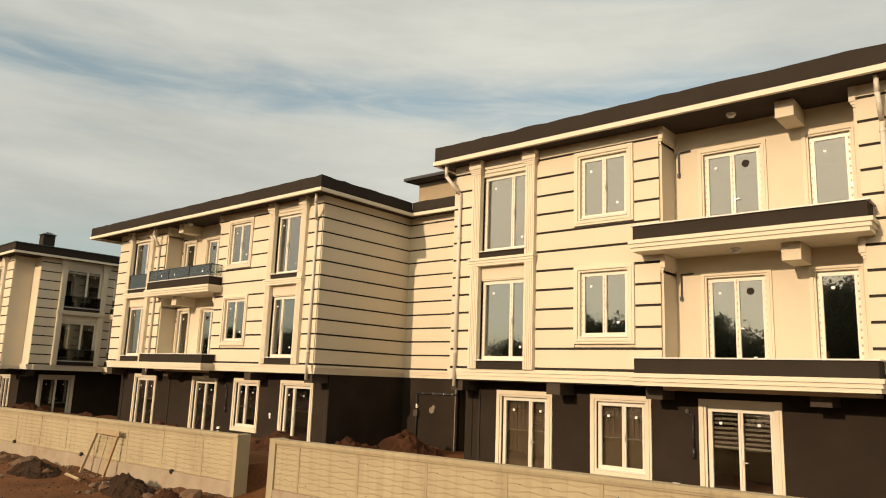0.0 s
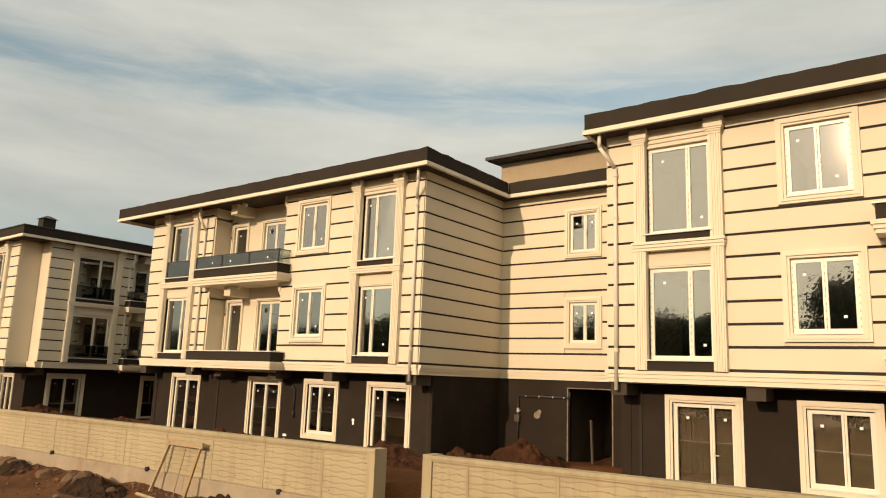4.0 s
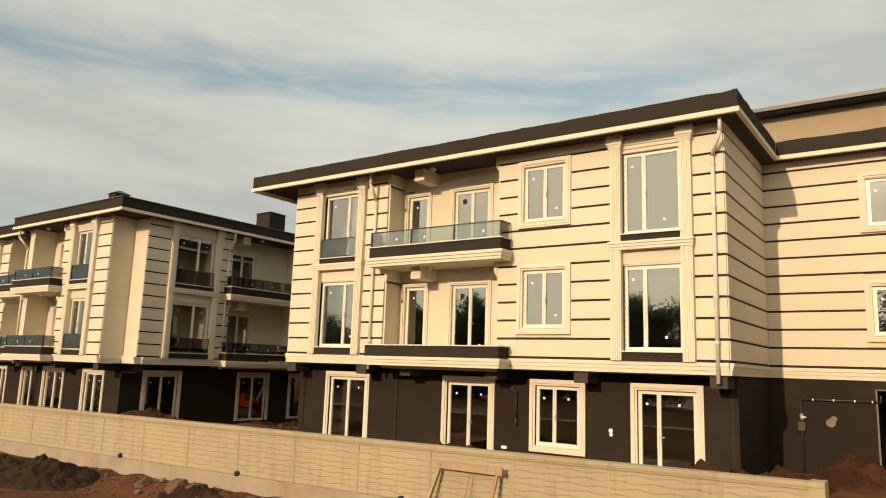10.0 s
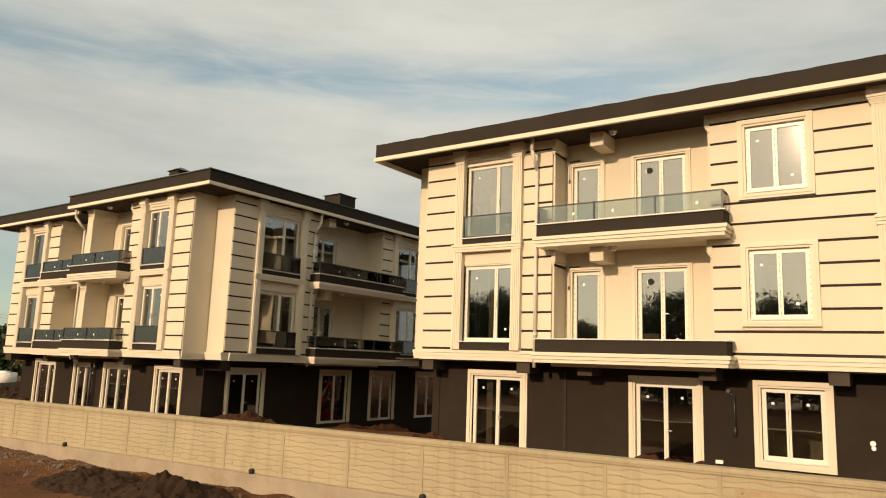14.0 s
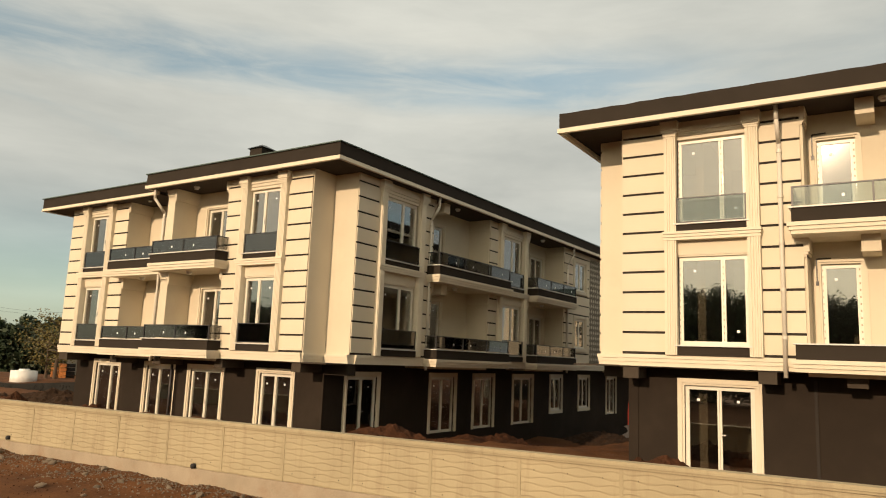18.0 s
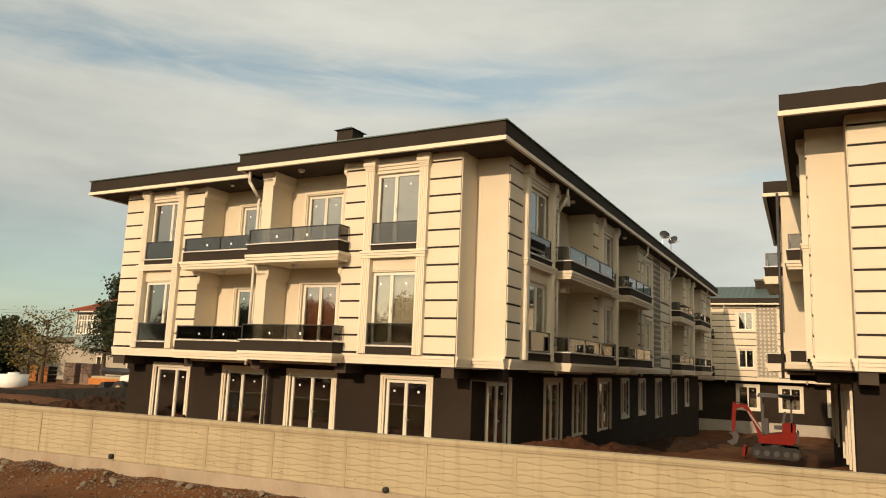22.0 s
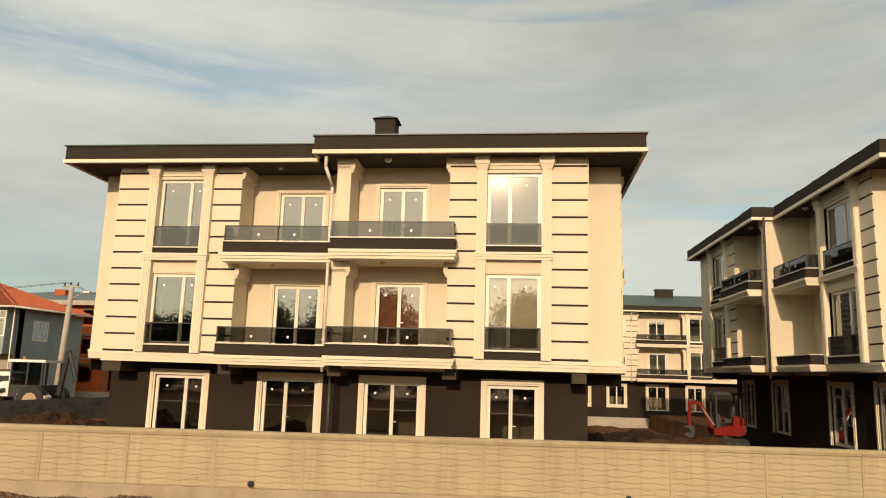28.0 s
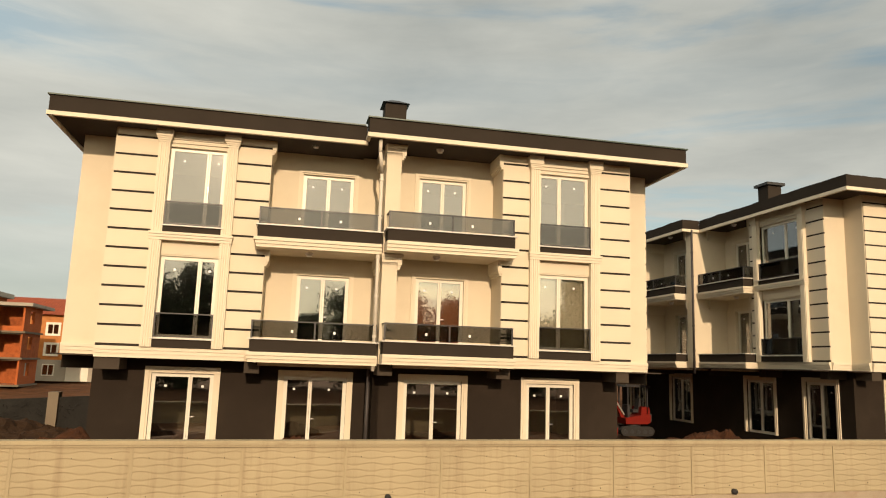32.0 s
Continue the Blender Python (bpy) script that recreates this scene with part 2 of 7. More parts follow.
PRECAST = material("precast_wall", (0.345, 0.292, 0.188), 0.85, 0.12, 0.8, 60, 0.25, stain=(0.185, 0.128, 0.078), stain_scale=0.8, stain_amount=0.42, streak=True, island=0.22)
PLINTH = material("wall_plinth", (0.32, 0.265, 0.195), 0.9, 0.2, 1.4, 40, 0.4, stain=(0.25, 0.16, 0.10), stain_scale=1.5, stain_amount=0.7)
SOIL = material("red_soil", (0.105, 0.044, 0.0165), 0.95, 0.6, 0.7, 14, 0.9, spec=0.15, stain=(0.145, 0.072, 0.033), stain_scale=0.25, stain_amount=0.6)
HEAP = material("dug_earth", (0.050, 0.0205, 0.0095), 0.95, 0.6, 1.6, 22, 1.0, spec=0.15, stain=(0.030, 0.0145, 0.008), stain_scale=2.2, stain_amount=0.7)
DARKHEAP = material("dark_dug_earth", (0.032, 0.0180, 0.0100), 0.95, 0.5, 2.0, 30, 1.0, spec=0.15)
STONE = material("rubble_stone", (0.095, 0.055, 0.030), 0.9, 0.4, 3, 25, 0.8, island=0.5)
GRAVEL = material("grey_rubble", (0.125, 0.098, 0.070), 0.9, 0.4, 3, 25, 0.8, island=0.5)
SEAM = material("green_metal_roof", (0.062, 0.092, 0.080), 0.45, 0.12, 0.8, 20, 0.05)
TILE = material("red_roof_tile", (0.30, 0.075, 0.035), 0.8, 0.25, 1.5, 12, 0.4)
BRICK = material("orange_brick", (0.31, 0.082, 0.021), 0.9, 0.4, 2.5, 8, 0.4, island=0.5)
WOOD = material("timber", (0.33, 0.22, 0.11), 0.8, 0.25, 2.0, 30, 0.3)
PALEWOOD = material("pale_plywood", (0.36, 0.27, 0.165), 0.8, 0.2, 2.0, 30, 0.2, stain=(0.22, 0.15, 0.085), stain_scale=2.5, stain_amount=0.6)
BARK = material("bark", (0.08, 0.055, 0.035), 0.9, 0.3, 4, 30, 0.6)
LEAF = material("leaf_green", (0.040, 0.060, 0.018), 0.6, 0.5, 0.8, 6, 0.0)
LEAFDARK = material("leaf_dark_green", (0.022, 0.036, 0.013), 0.65, 0.5, 0.8, 6, 0.0)
LEAFYEL = material("leaf_olive", (0.13, 0.105, 0.028), 0.6, 0.45, 0.8, 6, 0.0)
RED = material("red_machine_paint", (0.17, 0.010, 0.005), 0.65, 0.2, 2, 30, 0.05, spec=0.15)
SHEET = material("dusty_sheeting", (0.36, 0.30, 0.20), 0.85, 0.3, 3.0, 30, 0.6)
WHITEPAINT = material("white_vehicle_paint", (0.75, 0.74, 0.70), 0.35, 0.06, 2, 30, 0.03)
ORANGE = material("orange_paint", (0.42, 0.15, 0.028), 0.6, 0.25, 2, 30, 0.05)
RUBBER = material("tyre_rubber", (0.025, 0.024, 0.023), 0.85, 0.2)
HOUSEBLUE = material("pale_blue_render", (0.23, 0.285, 0.29), 0.85, 0.12, 0.8, 50, 0.1)
HOUSEWHITE = material("white_render", (0.33, 0.30, 0.245), 0.85, 0.12, 0.8, 50, 0.1, stain=(0.22, 0.19, 0.15), stain_scale=0.7, stain_amount=0.5)
DARKWALL = material("dark_garden_wall", (0.020, 0.0195, 0.018), 0.9, 0.3, 2, 20, 0.5, spec=0.1)
BLOCKS = material("grey_block_pallet", (0.20, 0.14, 0.11), 0.9, 0.25, 3, 20, 0.4)
CURTAIN = material("sheer_curtain", (0.30, 0.24, 0.17), 0.9, 0.2, 6, 40, 0.2)
ZEBRA = material("striped_blind", (0.50, 0.46, 0.40), 0.8, 0.05)
BLINDM = material("roller_blind", (0.80, 0.75, 0.62), 0.8, 0.05)
BROWNBLIND = material("brown_blind", (0.42, 0.17, 0.085), 0.8, 0.15)
TILEPAT = material("patterned_panel_ground", (0.52, 0.48, 0.39), 0.8, 0.08)
TILEPAT2 = material("patterned_panel_relief", (0.20, 0.18, 0.145), 0.8, 0.08)
WINDOWGLASS = glass_material("window_glass", (0.62, 0.62, 0.58), 0.21, 0.0, 0.05)
RAILGLASS = glass_material("smoked_rail_glass", (0.40, 0.40, 0.395), 0.055)
GREENGLASS = glass_material("green_rail_glass", (0.62, 0.68, 0.67), 0.07)
CABGLASS = glass_material("cab_glass", (0.3, 0.32, 0.32), 0.12)


# ---- building tools ----
class Boxes:
    """Collects boxes and other shapes for one mesh."""

    def __init__(self):
        self.v, self.f = [], []

    def box(self, x0, x1, y0, y1, z0, z1):
        x0, x1, y0, y1, z0, z1 = min(x0, x1), max(x0, x1), min(y0, y1), max(y0, y1), min(z0, z1), max(z0, z1)
        n = len(self.v)
        self.v += [(x0, y0, z0), (x1, y0, z0), (x1, y1, z0), (x0, y1, z0), (x0, y0, z1), (x1, y0, z1), (x1, y1, z1), (x0, y1, z1)]
        self.f += [tuple(n + i for i in q) for q in ((0, 3, 2, 1), (4, 5, 6, 7), (0, 1, 5, 4), (1, 2, 6, 5), (2, 3, 7, 6), (3, 0, 4, 7))]
        return self

    def rod(self, a, b, r, sides=10, r2=None):
        a, b = Vector(a), Vector(b)
        q = (b - a).to_track_quat("Z", "Y")
        n = len(self.v)
        for p, rr in ((a, r), (b, r if r2 is None else r2)):
            for i in range(sides):
                t = 2 * math.pi * i / sides
                self.v.append(tuple(p + q @ Vector((rr * math.cos(t), rr * math.sin(t), 0))))
        for i in range(sides):
            j = (i + 1) % sides
            self.f.append((n + i, n + j, n + sides + j, n + sides + i))
        self.f.append(tuple(n + i for i in reversed(range(sides))))
        self.f.append(tuple(n + sides + i for i in range(sides)))
        return self

    def prism(self, pts, axis, a0, a1):
        """A polygon in the plane across axis ('x' or 'y'), given as (other, z), drawn out from a0 to a1."""
        n, k = len(self.v), len(pts)
        area = sum(pts[i][0] * pts[(i + 1) % k][1] - pts[(i + 1) % k][0] * pts[i][1] for i in range(k))
        flip = (area > 0) == (axis == "y")
        for a in (a0, a1) if a0 < a1 else (a1, a0):
            for p, z in pts:
                self.v.append((a, p, z) if axis == "x" else (p, a, z))
        sides = [(n + i, n + (i + 1) % k, n + k + (i + 1) % k, n + k + i) for i in range(k)]
        caps = [tuple(n + i for i in reversed(range(k))), tuple(n + k + i for i in range(k))]
        for f in sides + caps:
            self.f.append(tuple(reversed(f)) if flip else f)
        return self

    def mesh(self, name):
        me = bpy.data.meshes.new(name)
        seen, verts, at = {}, [], []
        for p in self.v:
            k = (round(p[0], 4), round(p[1], 4), round(p[2], 4))
            if k not in seen:
                seen[k] = len(verts)
                verts.append(p)
            at.append(seen[k])
        faces = []
        for f in self.f:
            g = [at[i] for i in f]
            g = [i for n, i in enumerate(g) if i != g[n - 1]]
            if len(g) > 2:
                faces.append(g)
        me.from_pydata(verts, [], faces)
        me.update()
        return me


def thing(name, at, label, category, group="", kind=""):
    ob = new(name)
    ob.empty_display_size = 0.3
    ob.location = at
    return tagged(ob, label, category, group, kind)


def part(name, shape, mat, parent=None, label="", smooth=False):
    """Links a shape in world places as one mesh object under a thing or a part."""
    if isinstance(shape, Boxes):
        me = shape.mesh(name)
    elif isinstance(shape, bmesh.types.BMesh):
        me = bpy.data.meshes.new(name)
        shape.to_mesh(me)
        shape.free()
    else:
        me = shape
    if not me.materials:
        me.materials.append(mat)
    if smooth:
        me.polygons.foreach_set("use_smooth", [True] * len(me.polygons))
    ob = new(name, me)
    if parent is not None:
        ob.parent = parent
        if parent.type == "EMPTY":
            ob.matrix_parent_inverse = Matrix.Translation(parent.location).inverted()
    if label:
        ob["label"] = label
    return ob


def single(name, shape, mat, label, category, group="", kind="", smooth=False):
    return tagged(part(name, shape, mat, None, "", smooth), label, category, group, kind)


class Face:
    """One upright wall face: u runs along it (world x or y), d stands out from it."""

    def __init__(self, axis, place, out, building, dz=0.0):
        self.axis, self.place, self.out, self.building, self.dz = axis, place, out, building, dz

    def put(self, s, u0, u1, d0, d1, z0, z1):
        a, b = self.place + self.out * d0, self.place + self.out * d1
        z0, z1 = z0 + self.dz, z1 + self.dz
        return s.box(u0, u1, a, b, z0, z1) if self.axis == "x" else s.box(a, b, u0, u1, z0, z1)

    def upright(self, s, line, z0, z1):
        """A profile of (u, d) drawn upwards."""
        n, k = len(s.v), len(line)
        for z in (z0, z1):
            s.v += [self.point(u, d, z) for u, d in line]
        turn = (self.axis == "x") == (self.out > 0)
        faces = [(n + i, n + (i + 1) % k, n + k + (i + 1) % k, n + k + i) for i in range(k)] + [tuple(n + i for i in reversed(range(k))), tuple(n + k + i for i in range(k))]
        s.f += [f if not turn else tuple(reversed(f)) for f in faces]
        return s

    def point(self, u, d, z):
        p = self.place + self.out * d
        return (u, p, z + self.dz) if self.axis == "x" else (p, u, z + self.dz)

    def rod(self, s, a, b, r, sides=10):
        return s.rod(self.point(*a), self.point(*b), r, sides)


def wall(face, u0, u1, z0, z1, mat, holes=(), d=0.0, thick=0.25, name="wall"):
    """A wall with openings through it, as one mesh of blocks round the openings."""
    us = sorted({u0, u1, *(h[0] for h in holes), *(h[1] for h in holes)})
    us = [u for u in us if u0 <= u <= u1]
    s = Boxes()
    for a, b in zip(us, us[1:]):
        cut = sorted((h[2], h[3]) for h in holes if h[0] < (a + b) / 2 < h[1])
        z = z0
        for c0, c1 in cut:
            if c0 > z:
                face.put(s, a, b, d - thick, d, z, c0)
            z = max(z, c1)
        if z < z1:
            face.put(s, a, b, d - thick, d, z, z1)
    return part(name, s, mat, face.building)


GROOVES = [3.48 + 0.51 * i for i in range(12)]
FOOT, BAND_TOP, WALL_TOP = 3.15, 3.445, 9.36
panel_meshes = {}


def cladding(face, u0, u1, spans, keep=()):
    """Cream boards with dark grooves between them. spans: (u0, u1, from z, to z) cut out, where a window trim stands."""
    edges = [BAND_TOP] + GROOVES + [WALL_TOP]
    spans = [(max(c[0], u0), min(c[1], u1), c[2], c[3]) for c in spans if c[1] > u0 and c[0] < u1]
    for z in GROOVES:
        u = u0
        runs = []
        for c0, c1 in sorted((c[0], c[1]) for c in spans if c[2] < z < c[3]):
            if c0 > u + 0.01:
                runs.append((u, c0))
            u = max(u, c1)
        if u < u1 - 0.01:
            runs.append((u, u1))
        for r0, r1 in runs:
            g = Boxes()
            face.put(g, r0 + 0.002, r1 - 0.002, -0.01, 0.008, z - 0.036, z + 0.036)
            part("groove", g, GROOVE, face.building)
    for i, (a, b) in enumerate(zip(edges, edges[1:])):
        z0, z1 = a + (0.031 if i else 0), b - (0.031 if i < len(edges) - 2 else 0)
        if z1 - z0 < 0.03:
            continue
        cuts = sorted((c[0], c[1]) for c in spans if c[2] < (z0 + z1) / 2 < c[3])
        u = u0
        pieces = []
        for c0, c1 in cuts:
            if c0 > u + 0.01:
                pieces.append((u, c0))
            u = max(u, c1)
        if u < u1 - 0.01:
            pieces.append((u, u1))
        for p0, p1 in pieces:
            key = (face.axis, face.out, round(p1 - p0, 3), round(z1 - z0, 3))
            if key not in panel_meshes:
                s = Boxes()
                w, h = (p1 - p0) / 2, (z1 - z0) / 2
                if face.axis == "x":
                    s.box(-w, w, -0.015, 0.015, -h, h)
                else:
                    s.box(-0.015, 0.015, -w, w, -h, h)
                panel_meshes[key] = s.mesh("cladding_board")
            ob = part("cladding_board", panel_meshes[key], PANEL, face.building)
            ob.location = face.point((p0 + p1) / 2, 0.019, (z0 + z1) / 2)
    return


def band(face, u0, u1, d=0.0, z=FOOT, h=0.292, name="cornice", ends=0.0):
    """A stepped cornice in three courses."""
    s = Boxes()
    for i, (o, a, b) in enumerate(((0.05, 0, 0.36), (0.075, 0.36, 0.68), (0.10, 0.68, 1.0))):
        face.put(s, u0 - ends * o, u1 + ends * o, d - 0.02, d + o, z + h * a, z + h * b)
    return part(name, s, CREAM_TRIM, face.building)


def window(face, u0, u1, z0, z1, d, split=0.5, door=False, stickers=True, name="window", handle_at=None, backing=None, vent=False, film=False):
    """A two-leaf white window: frame with sashes, panes, handle and stickers."""
    s = Boxes()
    f, m = 0.055, 0.048
    um = u0 + (u1 - u0) * split
    face.put(s, u0, u0 + f, d - 0.07, d, z0, z1)
    face.put(s, u1 - f, u1, d - 0.07, d, z0, z1)
    face.put(s, u0 + f, u1 - f, d - 0.07, d, z1 - f, z1)
    face.put(s, u0 + f, u1 - f, d - 0.07, d, z0, z0 + f)
    frame_ob = part(name, s, PVC, face.building)
    leaves = ((u0 + f, um - 0.004), (um + 0.004, u1 - f)) if 0.1 < split < 0.9 else ((u0 + f, u1 - f),)
    for i, (a, b) in enumerate(leaves):
        s = Boxes()
        for q in ((a, a + m, z0 + f, z1 - f), (b - m, b, z0 + f, z1 - f), (a + m, b - m, z0 + f, z0 + f + m), (a + m, b - m, z1 - f - m, z1 - f)):
            face.put(s, q[0], q[1], d - 0.055, d + 0.012, q[2], q[3])
        sash = part("sash", s, PVC, frame_ob)
        s = Boxes()
        face.put(s, a + m - 0.005, b - m + 0.005, d - 0.03, d - 0.018, z0 + f + m - 0.005, z1 - f - m + 0.005)
        part("pane", s, WINDOWGLASS, frame_ob, "reflecting clear glass pane").visible_shadow = False
        if stickers:
            s = Boxes()
            w = b - a
            c = a + w * (0.30 + 0.22 * i)
            zt = z1 - f - m - 0.28 if i == 0 or not film else z0 + f + m + 0.22
            face.put(s, c, c + 0.066, d - 0.0175, d - 0.0155, zt, zt + 0.060)
            part("sticker", s, STICKER, frame_ob, "small white paper sticker")
    if vent:
        s = Boxes()
        a, b = leaves[0] if vent == 1 else leaves[-1]
        face.rod(s, (a + (b - a) * 0.48, d - 0.03, z1 - f - m - 0.24), (a + (b - a) * 0.48, d - 0.008, z1 - f - m - 0.24), 0.085, 18)
        part("flue_vent", s, GROOVE, frame_ob, "round black vent collar in the glass")
    if film:
        s = Boxes()
        for q in (u0 + f * 0.5, um, u1 - f * 0.5):
            z = z0 + 0.12
            while z < z1 - 0.15:
                face.put(s, q - 0.009, q + 0.009, d - 0.01, d + (0.0145 if q == um else 0.0025), z, z + 0.05)
                z += 0.16
        part("film_mark", s, FILM, frame_ob, "printed marks on the protective film")["kind"] = "stuff"
    s = Boxes()
    hz = z0 + (z1 - z0) * (0.46 if door else 0.5)
    hu = um + (0.035 if handle_at is None else handle_at)
    face.put(s, hu - 0.012, hu + 0.012, d + 0.012, d + 0.03, hz - 0.06, hz + 0.06)
    face.put(s, hu - 0.01, hu + (0.11 if door else 0.012), d + 0.03, d + 0.05, hz - 0.012 - (0 if door else 0.1), hz + 0.012)
    part("handle", s, HANDLE, frame_ob, "small metal handle")
    if backing == ZEBRA:
        s = Boxes()
        z = z1 - 0.12
        while z > z0 + (z1 - z0) * 0.58:
            face.put(s, u0 + f, u1 - f, d - 0.15, d - 0.14, z - 0.055, z)
            z -= 0.105
        part("striped_blind", s, ZEBRA, frame_ob, "half-lowered blind of pale horizontal stripes")
    elif backing:
        s = Boxes()
        n = max(3, int((u1 - u0) / 0.07))
        for i in range(n):
            a = u0 + f + (u1 - u0 - 2 * f) * i / n
            face.put(s, a, a + (u1 - u0) / n * 0.92, d - 0.16 - 0.02 * (i % 2), d - 0.14 - 0.02 * (i % 2), z0 + 0.02, z1 - 0.02)
        part("curtain", s, backing, frame_ob)
    return frame_ob


def sill(face, u0, u1, z, d0, d1, parent):
    s = Boxes()
    face.put(s, u0, u1, d0, d1, z - 0.03, z)
    return part("sill", s, MARBLE, parent, "pale marble sill")


def window_rail(face, u0, u1, z0, h, d, parent, glass=None):
    s = Boxes()
    face.put(s, u0, u1, d - 0.006, d + 0.006, z0, z0 + h)
    part("rail_glass", s, glass or RAILGLASS, parent, "smoked glass guard").visible_shadow = False
    s = Boxes()
    face.put(s, u0, u1, d - 0.02, d + 0.02, z0 + h, z0 + h + 0.03)
    for a in (u0, u1 - 0.03):
        face.put(s, a, a + 0.03, d - 0.015, d + 0.015, z0, z0 + h)
    face.put(s, u0, u1, d - 0.015, d + 0.015, z0 - 0.03, z0)
    part("rail_frame", s, BLACKMETAL, parent, "thin black metal rail frame")


def tall_bay(face, u0, u1, pil=0.29, rails=(True, True), split=0.55, glass=None, backing=(None, None), film=False):
    """Two tall windows above one another between fluted pilasters that stand well out from the wall."""
    a, b = u0 + pil, u1 - pil
    for p0, p1 in ((u0, a), (b, u1)):
        k = (p1 - p0) / 5
        line = [(p0, -0.20), (p0, 0.165)]
        for i in range(4):
            c = p0 + k * (i + 1)
            line += [(c - 0.024, 0.165), (c - 0.018, 0.183), (c + 0.018, 0.183), (c + 0.024, 0.165)]
        line += [(p1, 0.165), (p1, -0.20)]
        s = face.upright(Boxes(), line, BAND_TOP, 8.97)
        shaft = part("pilaster", s, CREAM_TRIM, face.building)
        s = Boxes()
        for i, o in enumerate((0.012, 0.030, 0.048, 0.072)):
            face.put(s, p0 - o, p1 + o, -0.02, 0.182 + o, 8.97 + 0.05 * i, 9.02 + 0.05 * i + (0.19 if i == 3 else 0))
        part("capital", s, CREAM_TRIM, shaft, "stepped cream capital")
    s = Boxes()
    for i, o in enumerate((0.015, 0.05, 0.085)):
        face.put(s, a, b, -0.2, o, 8.90 + 0.10 * i, 8.995 + 0.10 * i)
    face.put(s, a, b, -0.2, 0.06, 9.195, WALL_TOP)
    part("lintel_cornice", s, CREAM_TRIM, face.building)
    s = Boxes()
    for i, o in enumerate((0.195, 0.215, 0.235)):
        face.put(s, u0 - 0.02 - 0.012 * i, u1 + 0.02 + 0.012 * i, -0.1, o, 6.28 + 0.075 * i, 6.345 + 0.075 * i)
    face.put(s, u0, u1, -0.2, 0.186, 6.285, 6.50)
    part("mid_cornice", s, CREAM_TRIM, face.building)
    s = Boxes()
    face.put(s, a, b, -0.25, -0.05, 5.92, 6.285)
    part("spandrel", s, CREAM, face.building)
    s = Boxes()
    face.put(s, a, b, -0.25, -0.02, 5.88, 5.92)
    part("lintel_trim", s, CREAM_TRIM, face.building)
    for lower, (z0, z1) in enumerate(((6.70, 8.90), (3.69, 5.88))):
        s = Boxes()
        face.put(s, a, b, -0.2, 0.15, 6.50 if not lower else BAND_TOP, z0 - 0.03)
        panel = part("sill_panel", s, FASCIA, face.building, "dark painted panel under the window")
        sill(face, a - 0.06, b + 0.06, z0, -0.17, 0.205, panel)
        w = window(face, a, b, z0, z1, -0.085, split, backing=backing[lower], film=film)
        if rails[lower]:
            window_rail(face, a + 0.01, b - 0.01, z0 + 0.05, 0.58, 0.11, w, glass)


def small_window(face, u0, u1, z0, z1, d=0.034, split=0.5, trim=0.17, door=False, ground=False, backing=None, name="window", vent=False, film=False):
    """A window in a stepped cream surround. u, z: the clear opening."""
    s = Boxes()
    t = trim
    zb = z0 if door else z0 - t
    for o, i0 in ((0.045, 0.0), (0.062, 0.34), (0.03, 0.67)):
        k = t * (1 - i0)
        k2 = t * (1 - (i0 + 0.335))
        k2 = max(round(k2, 3), 0.0) if i0 < 0.6 else 0.0
        k = t if not i0 else round(t * (1 - i0 - 0.001 + 0.006), 3)
        for q in ((u0 - k, u0 - k2, zb if door else z0 - k, z1 + k), (u1 + k2, u1 + k, zb if door else z0 - k, z1 + k), (u0 - k2, u1 + k2, z1 + k2, z1 + k)):
            face.put(s, q[0], q[1], d - 0.03, d + o, q[2], q[3])
        if not door:
            face.put(s, u0 - k2, u1 + k2, d - 0.03, d + o, z0 - k, z0 - k2)
    surround = part("window_surround" if not door else "door_surround", s, CREAM_TRIM, face.building)
    if not door:
        sill(face, u0, u1, z0 + 0.01, d - 0.1, d + 0.06, surround)
    return window(face, u0, u1, z0, z1, d - 0.06, split, door, backing=backing, name="balcony_door" if door else name, vent=vent, film=film)


def pipe(face, u, zs, d=0.09, r=0.05, mat=None, bend=True, parent=None, side=0.0):
    """A downpipe with an offset at its top, collars and brackets."""
    s = Boxes()
    top, bottom = zs
    if bend:
        face.rod(s, (u + side, 0.42, top), (u + side, 0.42, top - 0.35), r)
        face.rod(s, (u + side, 0.42, top - 0.33), (u, d, top - 0.85), r)
        face.rod(s, (u, d, top - 0.82), (u, d, bottom), r)
    else:
        face.rod(s, (u, d, top), (u, d, bottom), r)
    ob = part("downpipe", s, mat or PIPE, face.building, "" if mat else "cream plastic downpipe", True)
    z = top - 1.0
    while z > bottom + 0.2:
        s = Boxes()
        face.rod(s, (u, d, z), (u, d, z - 0.07), r + 0.014)
        part("bracket", s, mat or PIPE, ob)
        z -= 1.1
    return ob


